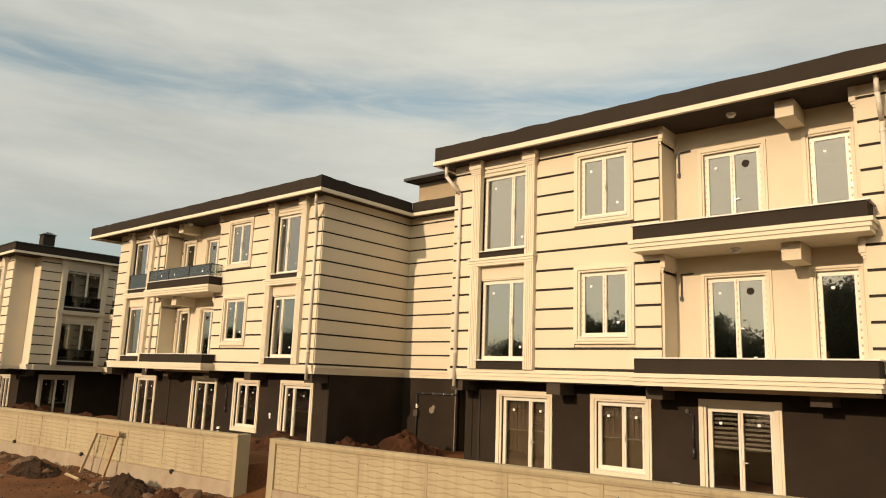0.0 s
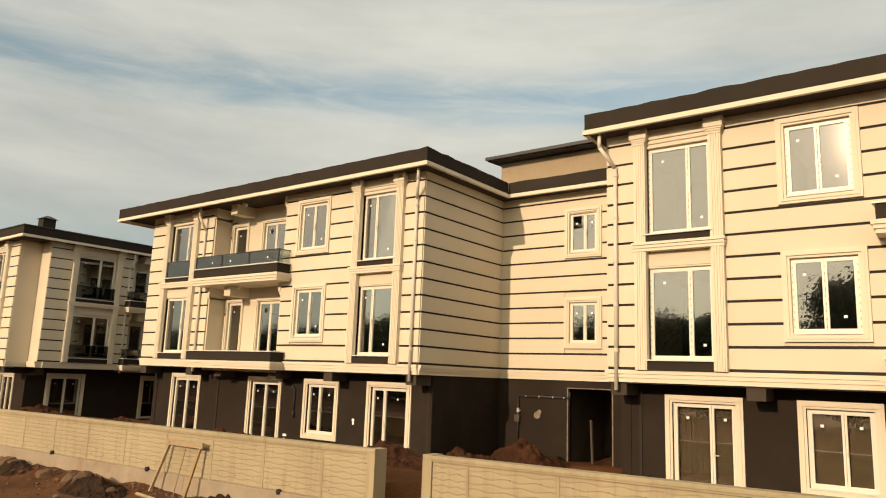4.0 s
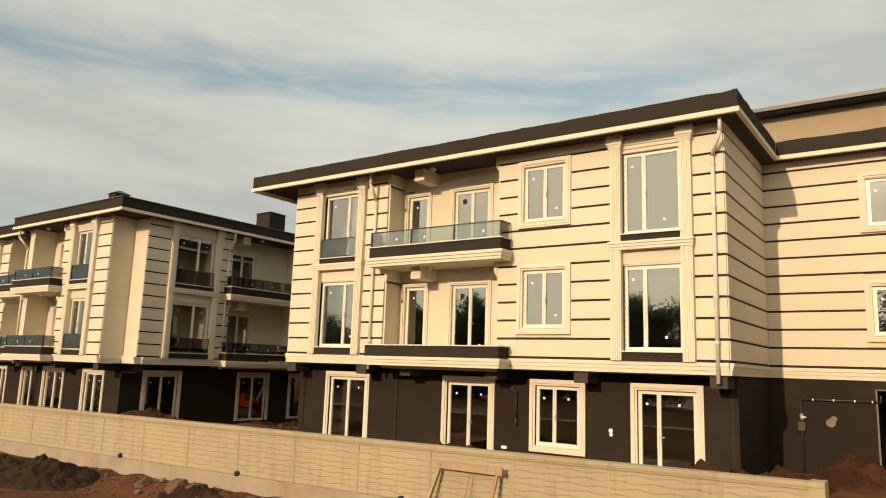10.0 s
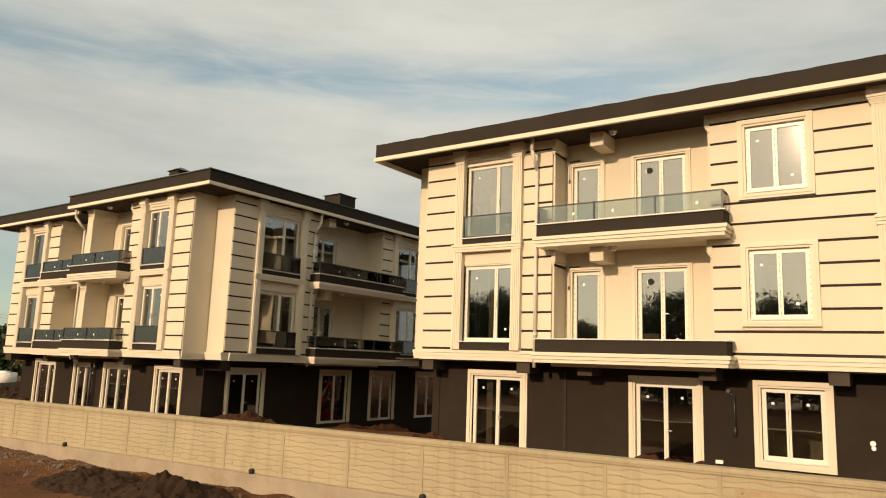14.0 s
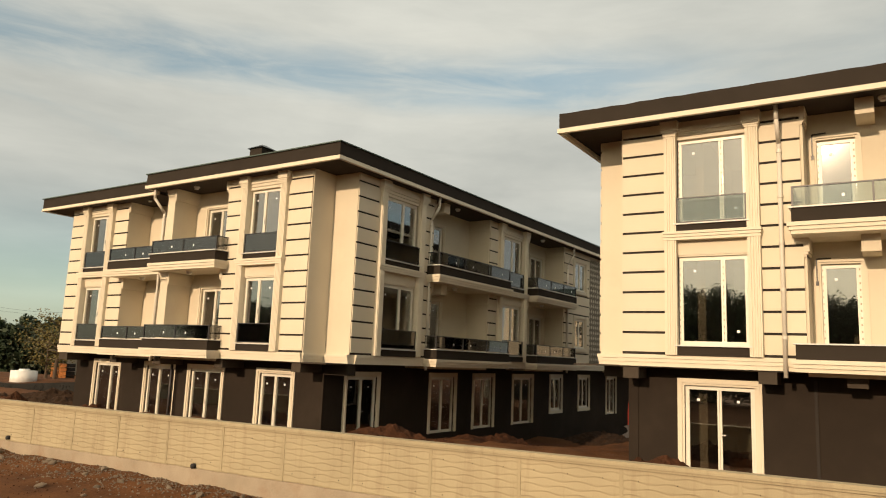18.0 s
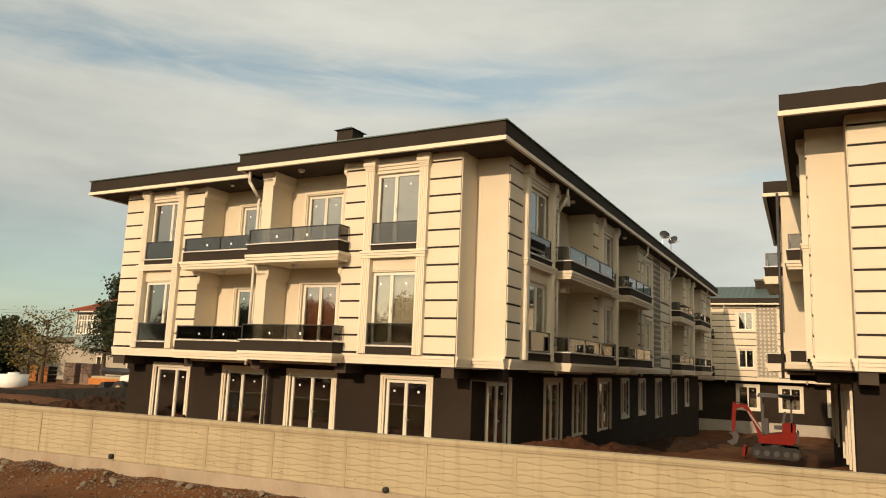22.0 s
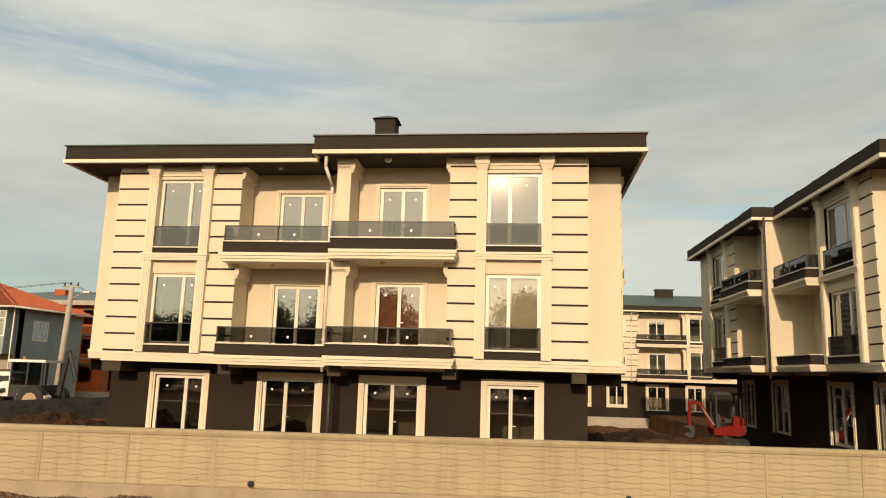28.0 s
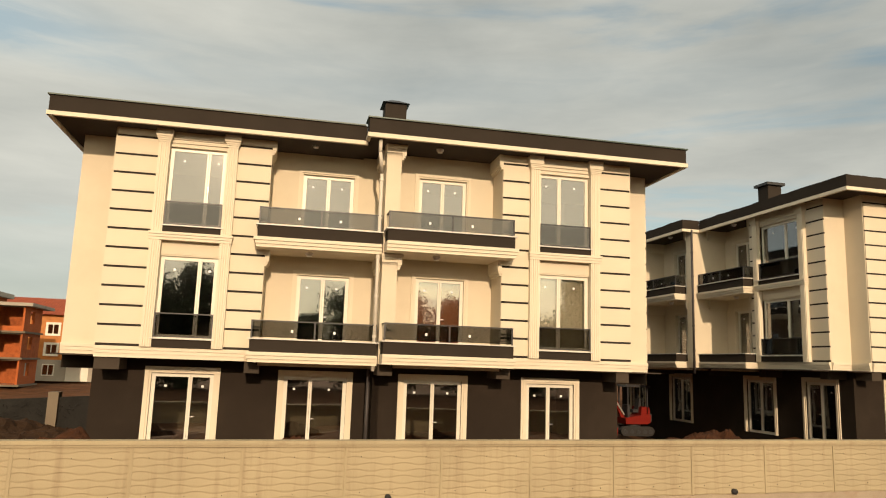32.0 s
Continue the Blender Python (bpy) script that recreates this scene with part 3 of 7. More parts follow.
def balcony(face, u0, u1, dback, dfront, levels, rails, glass=None, side=(True, True)):
    """Balcony slabs with a stepped cornice, a dark upstand, a marble cap and a glass rail."""
    for z, rail in zip(levels, rails):
        s = Boxes()
        face.put(s, u0 + 0.03, u1 - 0.03, dback, dfront - 0.05, z + 0.02, z + 0.30)
        slab = part("balcony", s, CREAM, face.building, "cantilevered balcony with a dark upstand")
        s = Boxes()
        for i, o in enumerate((0.0, 0.035, 0.07)):
            a, b, c = u0 - o * side[0], u1 + o * side[1], dfront + o
            for zz in (z + 0.09 * i, z + 0.09 * (i + 1)):
                s.v += [face.point(a, 0.0, zz), face.point(b, 0.0, zz), face.point(b, c, zz), face.point(a, c, zz)]
        up = (face.axis == "x") == (face.out > 0)
        rings = [list(range(4 * k, 4 * k + 4)) for k in range(6)]
        quads = [tuple(rings[0]), tuple(reversed(rings[-1]))]
        for lo, hi in zip(rings, rings[1:]):
            quads += [(lo[j], hi[j], hi[(j + 1) % 4], lo[(j + 1) % 4]) for j in range(4)]
        s.f += [tuple(reversed(f)) if up else f for f in quads]
        part("balcony_cornice", s, CREAM_TRIM, slab)
        s = Boxes()
        face.put(s, u0 + 0.02, u1 - 0.02, dfront - 0.10, dfront - 0.005, z + 0.27, z + 0.60)
        for a in (u0 + 0.02, u1 - 0.12):
            face.put(s, a, a + 0.10, 0.02, dfront - 0.10, z + 0.27, z + 0.60)
        part("upstand", s, FASCIA, slab, "dark grey painted upstand")
        s = Boxes()
        face.put(s, u0 - 0.03, u1 + 0.03, dfront - 0.14, dfront + 0.035, z + 0.60, z + 0.63)
        for a in (u0 - 0.03, u1 - 0.13):
            face.put(s, a, a + 0.16, 0.02, dfront - 0.14, z + 0.60, z + 0.63)
        part("cap", s, MARBLE, slab, "pale marble cap")
        if rail:
            s = Boxes()
            n = max(2, round((u1 - u0) / 1.6))
            for i in range(n):
                a, b = u0 + 0.05 + (u1 - u0 - 0.1) * i / n, u0 + 0.05 + (u1 - u0 - 0.1) * (i + 1) / n
                p = Boxes()
                face.put(p, a + 0.02, b - 0.02, dfront - 0.066, dfront - 0.054, z + 0.66, z + 1.08)
                part("rail_pane", p, glass or RAILGLASS, slab, "smoked glass rail pane").visible_shadow = False
                p = Boxes()
                c = a + (b - a) * (0.30 if i % 2 else 0.62)
                face.put(p, c, c + 0.06, dfront - 0.0535, dfront - 0.052, z + 0.80, z + 0.87)
                part("sticker", p, STICKER, slab, "small white paper sticker")
                face.put(s, a - 0.02, a + 0.02, dfront - 0.085, dfront - 0.035, z + 0.63, z + 1.08)
            for a in (u0 + 0.06, u1 - 0.06):
                p = Boxes()
                face.put(p, a - 0.006, a + 0.006, 0.05, dfront - 0.10, z + 0.66, z + 1.08)
                part("rail_pane", p, glass or RAILGLASS, slab).visible_shadow = False
            face.put(s, u1 - 0.07, u1 - 0.03, dfront - 0.085, dfront - 0.035, z + 0.63, z + 1.08)
            face.put(s, u0 + 0.03, u1 - 0.03, dfront - 0.085, dfront - 0.035, z + 1.08, z + 1.11)
            for a in (u0 + 0.03, u1 - 0.07):
                face.put(s, a, a + 0.04, 0.0, dfront - 0.085, z + 1.08, z + 1.11)
            part("rail_frame", s, BLACKMETAL, slab, "slim black metal rail frame")


BALCONY_Z = (6.20, 3.14)


def loggia(face, u0, u1, depth, doors, dfront=0.62, over=(0.3, 0.3), rails=(True, True), beam=None, glass=None, split=0.5, lamps=True, side=(True, True), backing=(None, None), vent=False):
    """A recessed bay of two storeys with its balconies. doors: (u0, u1) of each door."""
    holes = []
    for lv, z in enumerate((6.50, 3.48)):
        for a, b in doors:
            holes.append((a, b, z, z + 2.22))
    wall(face, u0, u1, FOOT, WALL_TOP, CREAM, holes, d=-depth, name="loggia_wall")
    for lv, z in enumerate((6.50, 3.48)):
        for a, b in doors:
            small = b - a < 1.1
            f2 = Face(face.axis, face.place - face.out * depth, face.out, face.building, face.dz)
            small_window(f2, a + 0.01, b - 0.01, z, z + 2.2, 0.0, 0.95 if small else split, 0.13, True, backing=backing[lv], vent=0 if small else vent, film=bool(vent))
    for lo, hi in ((6.20, 6.48), (FOOT - 0.1, 3.46)):
        s = Boxes()
        face.put(s, u0, u1, -depth, -0.0, lo, hi)
        part("loggia_floor", s, CREAM, face.building)
    for z in (WALL_TOP, 6.20):
        for a, b, k in ((u0, u0 + 0.12, 1), (u1 - 0.12, u1, -1)):
            s = Boxes()
            for i in range(3):
                face.put(s, a + (0 if k > 0 else 0.03 * i), b - (0.03 * i if k > 0 else 0), -depth, 0.05 - 0.02 * i, z - 0.32 - 0.06 * i, z - 0.26 - 0.06 * i + (0.26 if i == 0 else 0))
            part("corbel", s, CREAM_TRIM, face.building)
    if beam:
        for z in (WALL_TOP - 0.02, 6.20):
            s = Boxes()
            face.put(s, beam[0], beam[1], -depth, 0.14, z - 0.38, z)
            part("beam_end", s, CREAM, face.building)
    if lamps:
        c = (u0 + u1) / 2 - 0.4
        for z in (WALL_TOP, 6.20):
            s = Boxes()
            face.rod(s, (c, -0.05, z), (c, -0.05, z - 0.05), 0.11, 14)
            face.rod(s, (c, -0.05, z - 0.05), (c, -0.05, z - 0.10), 0.075, 14)
            part("ceiling_lamp", s, STICKER, face.building, "small white round lamp, not lit", True)
        for z in (8.3, 5.25) if vent else ():
            s = Boxes()
            g = u0 + 0.2
            face.rod(s, (g, 0.05 - depth, z + 0.55), (g, 0.05 - depth, z), 0.018, 6)
            face.rod(s, (g, 0.05 - depth, z + 0.55), (g + 0.3, 0.05 - depth, z + 0.56), 0.018, 6)
            face.put(s, g - 0.03, g + 0.03, 0.02 - depth, 0.08 - depth, z - 0.08, z + 0.02)
            part("gas_stub", s, BLACKMETAL, face.building, "thin dark gas pipe stub")
    balcony(face, u0 - over[0], u1 + over[1], -0.02, dfront, BALCONY_Z, rails, glass, side)


def beam_ends(face, us, depth, w=0.40, z=(2.84, FOOT)):
    for u in us:
        s = Boxes()
        # sunlight on the beam faces is put into this lighter grey
        face.put(s, u, u + w, -depth, -0.03, z[0], z[1])
        part("beam_end", s, BEAMGREY, face.building)


def diamond_tile(s, face, u, z, r):
    """Two thin raised diamonds, one inside the other."""
    for k in (r, r * 0.45):
        c = [(u - k, 0.03, z), (u, 0.03, z + k), (u + k, 0.03, z), (u, 0.03, z - k)]
        for i in range(4):
            face.rod(s, c[i], c[(i + 1) % 4], 0.02, 4)


def eaves(pts, z, building, dz=0.0, rough=True, strip=0.12):
    """The deep dark roof edge with its white strip, along a line of plan points (outer edge), and the soffit behind it."""
    z = z + dz
    for p0, p1 in zip(pts, pts[1:]):
        a, b = Vector((*p0[:2], p0[2] if len(p0) > 2 else 0)), Vector((*p1[:2], p1[2] if len(p1) > 2 else 0))
        along = (b - a).normalized()
        out = Vector((along.y, -along.x, 0))
        n = max(2, int((b - a).length / 0.35)) if rough else 1
        for nm, lo, hi, o, t, mat, jag in (("fascia", z + strip, z + 0.545, 0.0, 0.12, FASCIA, rough), ("white_strip", z, z + strip, 0.035, 0.10, CREAM_TRIM, False)):
            s = Boxes()
            k = n if jag else 1
            for i in range(k + 1):
                p = a + (b - a) * i / k
                if i == 0:
                    p = p - along * (0.031 if nm == "white_strip" else -0.004)
                if i == k:
                    p = p + along * (0.031 if nm == "white_strip" else -0.004)
                top = hi + (noise.noise(p * 2.3) * 0.03 + noise.noise(p * 7.0) * 0.018 if jag else 0)
                q = p + out * o
                r = q - out * t
                s.v += [(q.x, q.y, lo + p.z), (q.x, q.y, top + p.z), (r.x, r.y, top + p.z), (r.x, r.y, lo + p.z)]
            for i in range(k):
                m, w = 4 * i, 4 * i + 4
                s.f += [(m, w, w + 1, m + 1), (m + 1, w + 1, w + 2, m + 2), (m + 2, w + 2, w + 3, m + 3), (m + 3, w + 3, w, m)]
            s.f += [(0, 1, 2, 3), (4 * k + 3, 4 * k + 2, 4 * k + 1, 4 * k)]
            part(nm, s, mat, building, "rough-edged dark roof edge" if jag else ("cream strip along the eaves" if nm == "white_strip" else ""))


# ---- ground: one sheet to the horizon ----
def wall_y(x):
    return 12.37 + 0.0365 * (x + 28)


def wall_top(x):
    return 1.31 + 0.0045 * (x + 49)


GATE = (-14.36, -13.02)


def smooth(a, b, v):
    t = min(1, max(0, (v - a) / (b - a)))
    return t * t * (3 - 2 * t)


def ground_z(x, y):
    w = wall_y(x)
    road = -0.46 + 0.05 * noise.noise(Vector((x * 0.35, y * 0.5, 1.0)))
    ruts = -0.05 * math.exp(-((y - w + 5.2) / 0.35) ** 2) - 0.05 * math.exp(-((y - w + 7.0) / 0.35) ** 2)
    ruts += 0.07 * math.exp(-((y - w + 4.5) / 0.3) ** 2)
    bank = (0.16 * smooth(w - 2.2, w - 0.5, y)) * (0.5 + 0.9 * noise.noise(Vector((x * 0.9, y * 0.9, 4.0))))
    bank += 0.15 * smooth(w - 1.5, w - 0.3, y)
    clods = 0.035 * noise.noise(Vector((x * 2.6, y * 2.6, 0.0))) + 0.02 * noise.noise(Vector((x * 6.0, y * 6.0, 7.0)))
    front = road + ruts + bank + clods * (0.4 + 0.6 * smooth(w - 3.0, w - 0.6, y))
    far = min(1, max(0, (y - 40) / 30))
    garden = (0.62 if x > -37 else 0.5) - 0.0 * far + 0.22 * noise.noise(Vector((x * 0.5, y * 0.5, 9.0))) + 0.08 * noise.noise(Vector((x * 1.9, y * 1.9, 3.0)))
    if -41.5 < x < -31 and y > 17:
        garden += 0.12 * noise.noise(Vector((x * 0.8, y * 0.3, 2.0))) - 1.05 * smooth(18, 29, y) - 1.15 * smooth(30, 60, y)
    elif y > 30:
        garden -= 1.0 * smooth(30, 55, y)
    if y < 17 and x > -58:
        garden += 0.10 * smooth(w + 0.1, w + 1.5, y)
    inside = smooth(w + 0.05, w + 0.25, y)
    if GATE[0] - 0.2 < x < GATE[1] + 0.2:
        inside = smooth(w - 0.6, w + 3.0, y)
    z = front * (1 - inside) + garden * inside
    if y > 80 or y < -30 or x < -110 or x > 60:
        z = -0.4
    return z


def spaced(segments):
    out = []
    for a, b, step in segments:
        n = max(1, int(round((b - a) / step)))
        out += [a + (b - a) * i / n for i in range(n)]
    return out + [segments[-1][1]]


gx = spaced([(-1500, -200, 260), (-200, -75, 12), (-75, -60, 1.0), (-60, 3, 0.22), (3, 20, 1.5), (20, 200, 30), (200, 1500, 260)])
gy = spaced([(-1500, -120, 260), (-120, -12, 9), (-12, 4, 0.8), (4, 15.5, 0.16), (15.5, 30, 0.45), (30, 80, 1.4), (80, 300, 30), (300, 2500, 300)])
gs = Boxes()
gs.v = [(x, y, ground_z(x, y)) for y in gy for x in gx]
nx = len(gx)
gs.f = [(j * nx + i, j * nx + i + 1, (j + 1) * nx + i + 1, (j + 1) * nx + i) for j in range(len(gy) - 1) for i in range(nx - 1)]
single("ground", gs, SOIL, "bare reddish brown earth with ruts and clods", "ground", kind="structure", smooth=True)

# ---- apartment building with two wings and a recess ----
MID = -13.80
ab = thing("apartment_building", (-14, 24, 0.5), "cream grooved apartment building over a dark grey ground floor", "apartment building", "new apartment blocks")
F = Face("x", 17.245, -1, ab)
G = Face("x", 18.03, -1, ab)


def doors_on(face, specs, z0=0.55, z1=2.72, backing=None):
    """Ground floor openings: (outer u0, outer u1, sill or None, split, curtain)."""
    holes = []
    for a, b, zb, sp, cur in specs:
        holes.append((a + 0.15, b - 0.15, zb if zb else z0, z1))
    for (a, b, zb, sp, cur), h in zip(specs, holes):
        if zb:
            small_window(face, h[0], h[1], zb, z1, 0.0, sp, 0.17, False, backing=cur)
        else:
            small_window(face, h[0], h[1], z0, z1, 0.0, sp, 0.17, True, backing=cur)
    return holes


def wing(sgn, ground_specs, left_rails, balcony_rails, beams):
    def R(u0, u1):
        return (MID + u0, MID + u1) if sgn > 0 else (MID - u1, MID - u0)

    bay1, bay2 = R(3.75, 5.87), R(14.47, 16.70)
    w = R(7.21, 8.51)
    holes = []
    for b0, b1 in (bay1, bay2):
        holes += [(b0 + 0.29, b1 - 0.29, 3.6, 5.92), (b0 + 0.29, b1 - 0.29, 6.6, 8.94)]
    holes += [(*w, 7.28, 8.90), (*w, 4.28, 5.90)]
    wall(F, *R(3.0, 9.33), FOOT, WALL_TOP, CREAM, holes)
    wall(F, *R(13.57, 17.82), FOOT, WALL_TOP, CREAM, holes)
    cladding(F, *R(3.0, 3.75), ())
    t = 0.175
    cladding(F, *R(5.87, 9.33), ((w[0] - t, w[1] + t, 7.28 - t, 8.90 + t), (w[0] - t, w[1] + t, 4.28 - t, 5.90 + t)))
    cladding(F, *R(13.57, 14.47), ())
    cladding(F, *R(16.70, 17.82), ())
    sp1, sp2 = (0.36, 0.64) if sgn < 0 else (0.64, 0.36)
    tall_bay(F, *bay1, rails=(False, False), split=sp1, film=True)
    tall_bay(F, *bay2, rails=left_rails, split=sp2, glass=GREENGLASS, film=True)
    small_window(F, *w, 7.28, 8.90, split=0.5, film=True)
    small_window(F, *w, 4.28, 5.90, split=0.5, film=True)
    band(F, *R(3.0, 8.9))
    band(F, *R(13.78, 17.82), ends=0)
    d1, d2 = R(10.12, 11.46), R(12.46, 13.30)
    over = (0.43, 0.20) if sgn > 0 else (0.20, 0.43)
    loggia(F, *R(9.33, 13.57), 0.755, (d1, d2), 0.62, over, balcony_rails, R(12.04, 12.42), glass=GREENGLASS, vent=1 if sgn < 0 else 2)
    pipe(F, R(14.02, 14.02)[0], (9.34, 3.0))
    pipe(F, R(3.24, 3.24)[0], (9.34, 2.95), side=-0.28 * sgn)
    for u in (9.33, 13.57):
        x = R(u, u)[0]
        s = Boxes().box(x - 0.06, x + 0.06, 17.27, 18.0, FOOT, WALL_TOP)
        part("loggia_side", s, CREAM, ab)
    gh = doors_on(G, ground_specs)
    wall(G, *R(3.0, 17.72), 0.2, FOOT, GREY, gh)
    s = Boxes()
    a, b = R(3.0, 18.8)
    s.box(a, b, 17.26, 18.05, FOOT - 0.03, FOOT + 0.01)
    part("overhang_soffit", s, SOFFIT, ab)
    beam_ends(F, [R(u, u + 0.42)[0] for u in beams], 0.75)
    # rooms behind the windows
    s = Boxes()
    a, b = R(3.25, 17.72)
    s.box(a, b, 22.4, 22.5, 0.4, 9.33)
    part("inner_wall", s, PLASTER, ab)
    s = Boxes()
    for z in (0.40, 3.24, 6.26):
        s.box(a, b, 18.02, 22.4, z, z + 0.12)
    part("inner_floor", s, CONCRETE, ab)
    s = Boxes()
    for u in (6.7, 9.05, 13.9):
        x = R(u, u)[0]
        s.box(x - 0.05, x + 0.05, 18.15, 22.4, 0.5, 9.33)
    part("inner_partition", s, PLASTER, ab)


wing(-1, [(-30.42, -28.47, None, 0.5, None), (-25.48, -23.64, None, 0.5, None), (-22.44, -20.78, 1.06, 0.42, None), (-19.47, -17.64, None, 0.36, None)],
     (True, False), (True, False), (3.05, 6.55, 9.3, 12.4, 14.2, 17.4))
wing(1, [(-9.66, -7.89, None, 0.62, CURTAIN), (-6.72, -5.12, 1.06, 0.55, CURTAIN), (-3.93, -2.16, None, 0.5, ZEBRA), (0.8, 2.8, None, 0.5, None)],
     (False, False), (False, False), (3.05, 6.2, 8.9, 12.4, 14.2, 17.4))

# small fittings on the ground floor walls
for x in (-23.0, -4.2):
    s = Boxes()
    G.rod(s, (x, 0.05, 2.55), (x + 0.12, 0.05, 2.50), 0.022, 8)
    G.rod(s, (x + 0.12, 0.05, 2.52), (x + 0.12, 0.05, 1.75), 0.022, 8)
    G.rod(s, (x + 0.12, 0.05, 1.78), (x + 0.12, 0.05, 1.55), 0.04, 8)
    stub = part("gas_pipe", s, BLACKMETAL, ab, "short black gas pipe stub", True)
    s = Boxes()
    G.rod(s, (x - 0.02, 0.0, 2.6), (x - 0.02, 0.05, 2.6), 0.05, 10)
    part("flange", s, BLACKMETAL, stub)
for x in (-23.35, -4.6):
    s = Boxes()
    G.put(s, x, x + 0.17, 0.0, 0.05, 0.88, 0.96)
    G.put(s, x + 0.02, x + 0.06, 0.0, 0.035, 0.78, 0.82)
    part("socket_box", s, STICKER, ab, "small white junction box")
s = Boxes()
G.rod(s, (-20.05, 0.0, 1.62), (-20.05, 0.006, 1.62), 0.06, 9)
G.rod(s, (-20.04, 0.0, 1.52), (-20.04, 0.005, 1.52), 0.05, 8)
part("filler_patch", s, STICKER, ab, "white filler spot")
for x in (-27.3, -16.95, -10.3):
    s = Boxes()
    G.put(s, x - 0.035, x + 0.035, 0.0, 0.03, 0.2, 2.95)
    part("cable_duct", s, GROOVE, ab, "dark vertical duct on the wall")

# side walls of the recess and the recess itself
REC = 21.72
for x, out in ((MID - 3.0, 1), (MID + 3.0, -1)):
    S = Face("y", x, out, ab)
    wall(S, 17.5, REC + 0.2, FOOT, WALL_TOP, CREAM)
    cladding(S, 17.25, REC, ())
    band(S, 17.245, REC, ends=0)
    wall(S, 18.006, REC + 0.2, 0.1, FOOT - 0.005, GREY, d=-0.004)
RC = Face("x", REC, -1, ab)
rw = (-14.15, -13.17)
holes = [(*rw, 7.30, 8.64), (*rw, 4.34, 5.66)]
wall(RC, MID - 3.0, MID + 3.0, FOOT, WALL_TOP, CREAM, holes)
cladding(RC, MID - 2.98, MID + 2.98, [(rw[0] - 0.175, rw[1] + 0.175, h[2] - 0.175, h[3] + 0.175) for h in holes])
band(RC, MID - 3.0, MID + 3.0)
for h in holes:
    small_window(RC, *h, split=0.55)
wall(RC, MID - 3.0, MID + 3.0, 0.1, FOOT, GREY, [(-14.20, -12.67, 0.1, 2.90)])
s = Boxes()
RC.rod(s, (-16.0, 0.06, 0.5), (-16.0, 0.06, 2.6), 0.028, 8)
RC.rod(s, (-16.0, 0.06, 2.6), (-14.1, 0.06, 2.6), 0.028, 8)
RC.rod(s, (-14.1, 0.06, 2.57), (-14.1, 0.06, 2.78), 0.028, 8)
gas = part("gas_pipe", s, BLACKMETAL, ab, "thin black gas pipe on the wall", True)
for x, z in ((-15.7, 2.6), (-15.2, 2.6), (-14.7, 2.6), (-14.3, 2.6)):
    s = Boxes()
    RC.put(s, x - 0.012, x + 0.012, 0.0, 0.09, z - 0.03, z + 0.03)
    part("clip", s, HANDLE, gas)
s = Boxes()
RC.rod(s, (-16.0, 0.06, 2.05), (-16.0, 0.06, 2.2), 0.05, 8)
RC.put(s, -16.02, -15.88, 0.09, 0.11, 2.10, 2.13)
part("valve", s, HANDLE, gas, "small brass valve")
s = Boxes()
RC.put(s, -16.09, -15.91, 0.02, 0.14, 1.75, 1.98)
part("meter", s, DIMPLASTER, gas, "small grey gas meter")
for u0, u1, z0, z1 in ((-14.22, -14.18, 0.3, 2.92), (-12.69, -12.65, 0.3, 2.92), (-14.22, -12.65, 2.90, 2.93)):
    s = Boxes()
    RC.put(s, u0, u1, -0.1, 0.012, z0, z1)
    part("raw_edge", s, PATCH, ab, "ragged pale edge of the raw opening")
s = Boxes()
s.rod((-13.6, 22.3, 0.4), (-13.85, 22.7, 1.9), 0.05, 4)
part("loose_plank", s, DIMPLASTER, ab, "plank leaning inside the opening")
for cx, r in ((-15.3, 0.12), (-11.7, 0.16)):
    s = Boxes()
    RC.rod(s, (cx, 0.0, 2.0), (cx, 0.03, 2.0), r, 9)
    RC.rod(s, (cx + 0.08, 0.0, 2.1), (cx + 0.08, 0.026, 2.1), r * 0.7, 7)
    part("plaster_patch", s, PATCH, ab, "rough patch of bare plaster")
# stairwell shell and steps, their indoor shade put into the dark colour
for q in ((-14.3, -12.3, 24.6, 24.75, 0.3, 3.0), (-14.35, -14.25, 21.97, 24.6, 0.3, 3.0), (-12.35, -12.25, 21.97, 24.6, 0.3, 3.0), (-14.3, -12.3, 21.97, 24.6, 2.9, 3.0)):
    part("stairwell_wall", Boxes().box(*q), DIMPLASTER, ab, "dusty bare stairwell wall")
part("stairwell_floor", Boxes().box(-14.25, -12.35, 21.7, 24.6, 0.2, 0.48), CONCRETE, ab)
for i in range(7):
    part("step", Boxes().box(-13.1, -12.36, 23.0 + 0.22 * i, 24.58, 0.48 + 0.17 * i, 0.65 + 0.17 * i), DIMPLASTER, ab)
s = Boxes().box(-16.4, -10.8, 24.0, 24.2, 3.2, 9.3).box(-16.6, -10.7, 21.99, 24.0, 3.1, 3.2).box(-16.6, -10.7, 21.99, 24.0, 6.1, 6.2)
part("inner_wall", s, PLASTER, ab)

# corner towards the courtyard: a notch, then the side facing the courtyard
XL, XN = MID - 17.82, -32.5
part("corner_wall", Boxes().box(XL - 0.025, XL - 0.003, 17.25, 18.1, FOOT, WALL_TOP), CREAM, ab)
part("corner_wall", Boxes().box(XN + 0.004, XL - 0.025, 18.094, 18.45, FOOT, WALL_TOP), CREAM, ab)
band(Face("y", XL - 0.025, -1, ab), 17.245, 18.1)
band(Face("x", 18.1, -1, ab), XN, XL)
S1 = Face("y", XN, -1, ab)
bay1, bay2 = (19.0, 21.9), (30.3, 33.2)
S2 = Face("y", XN - 0.8, -1, ab)
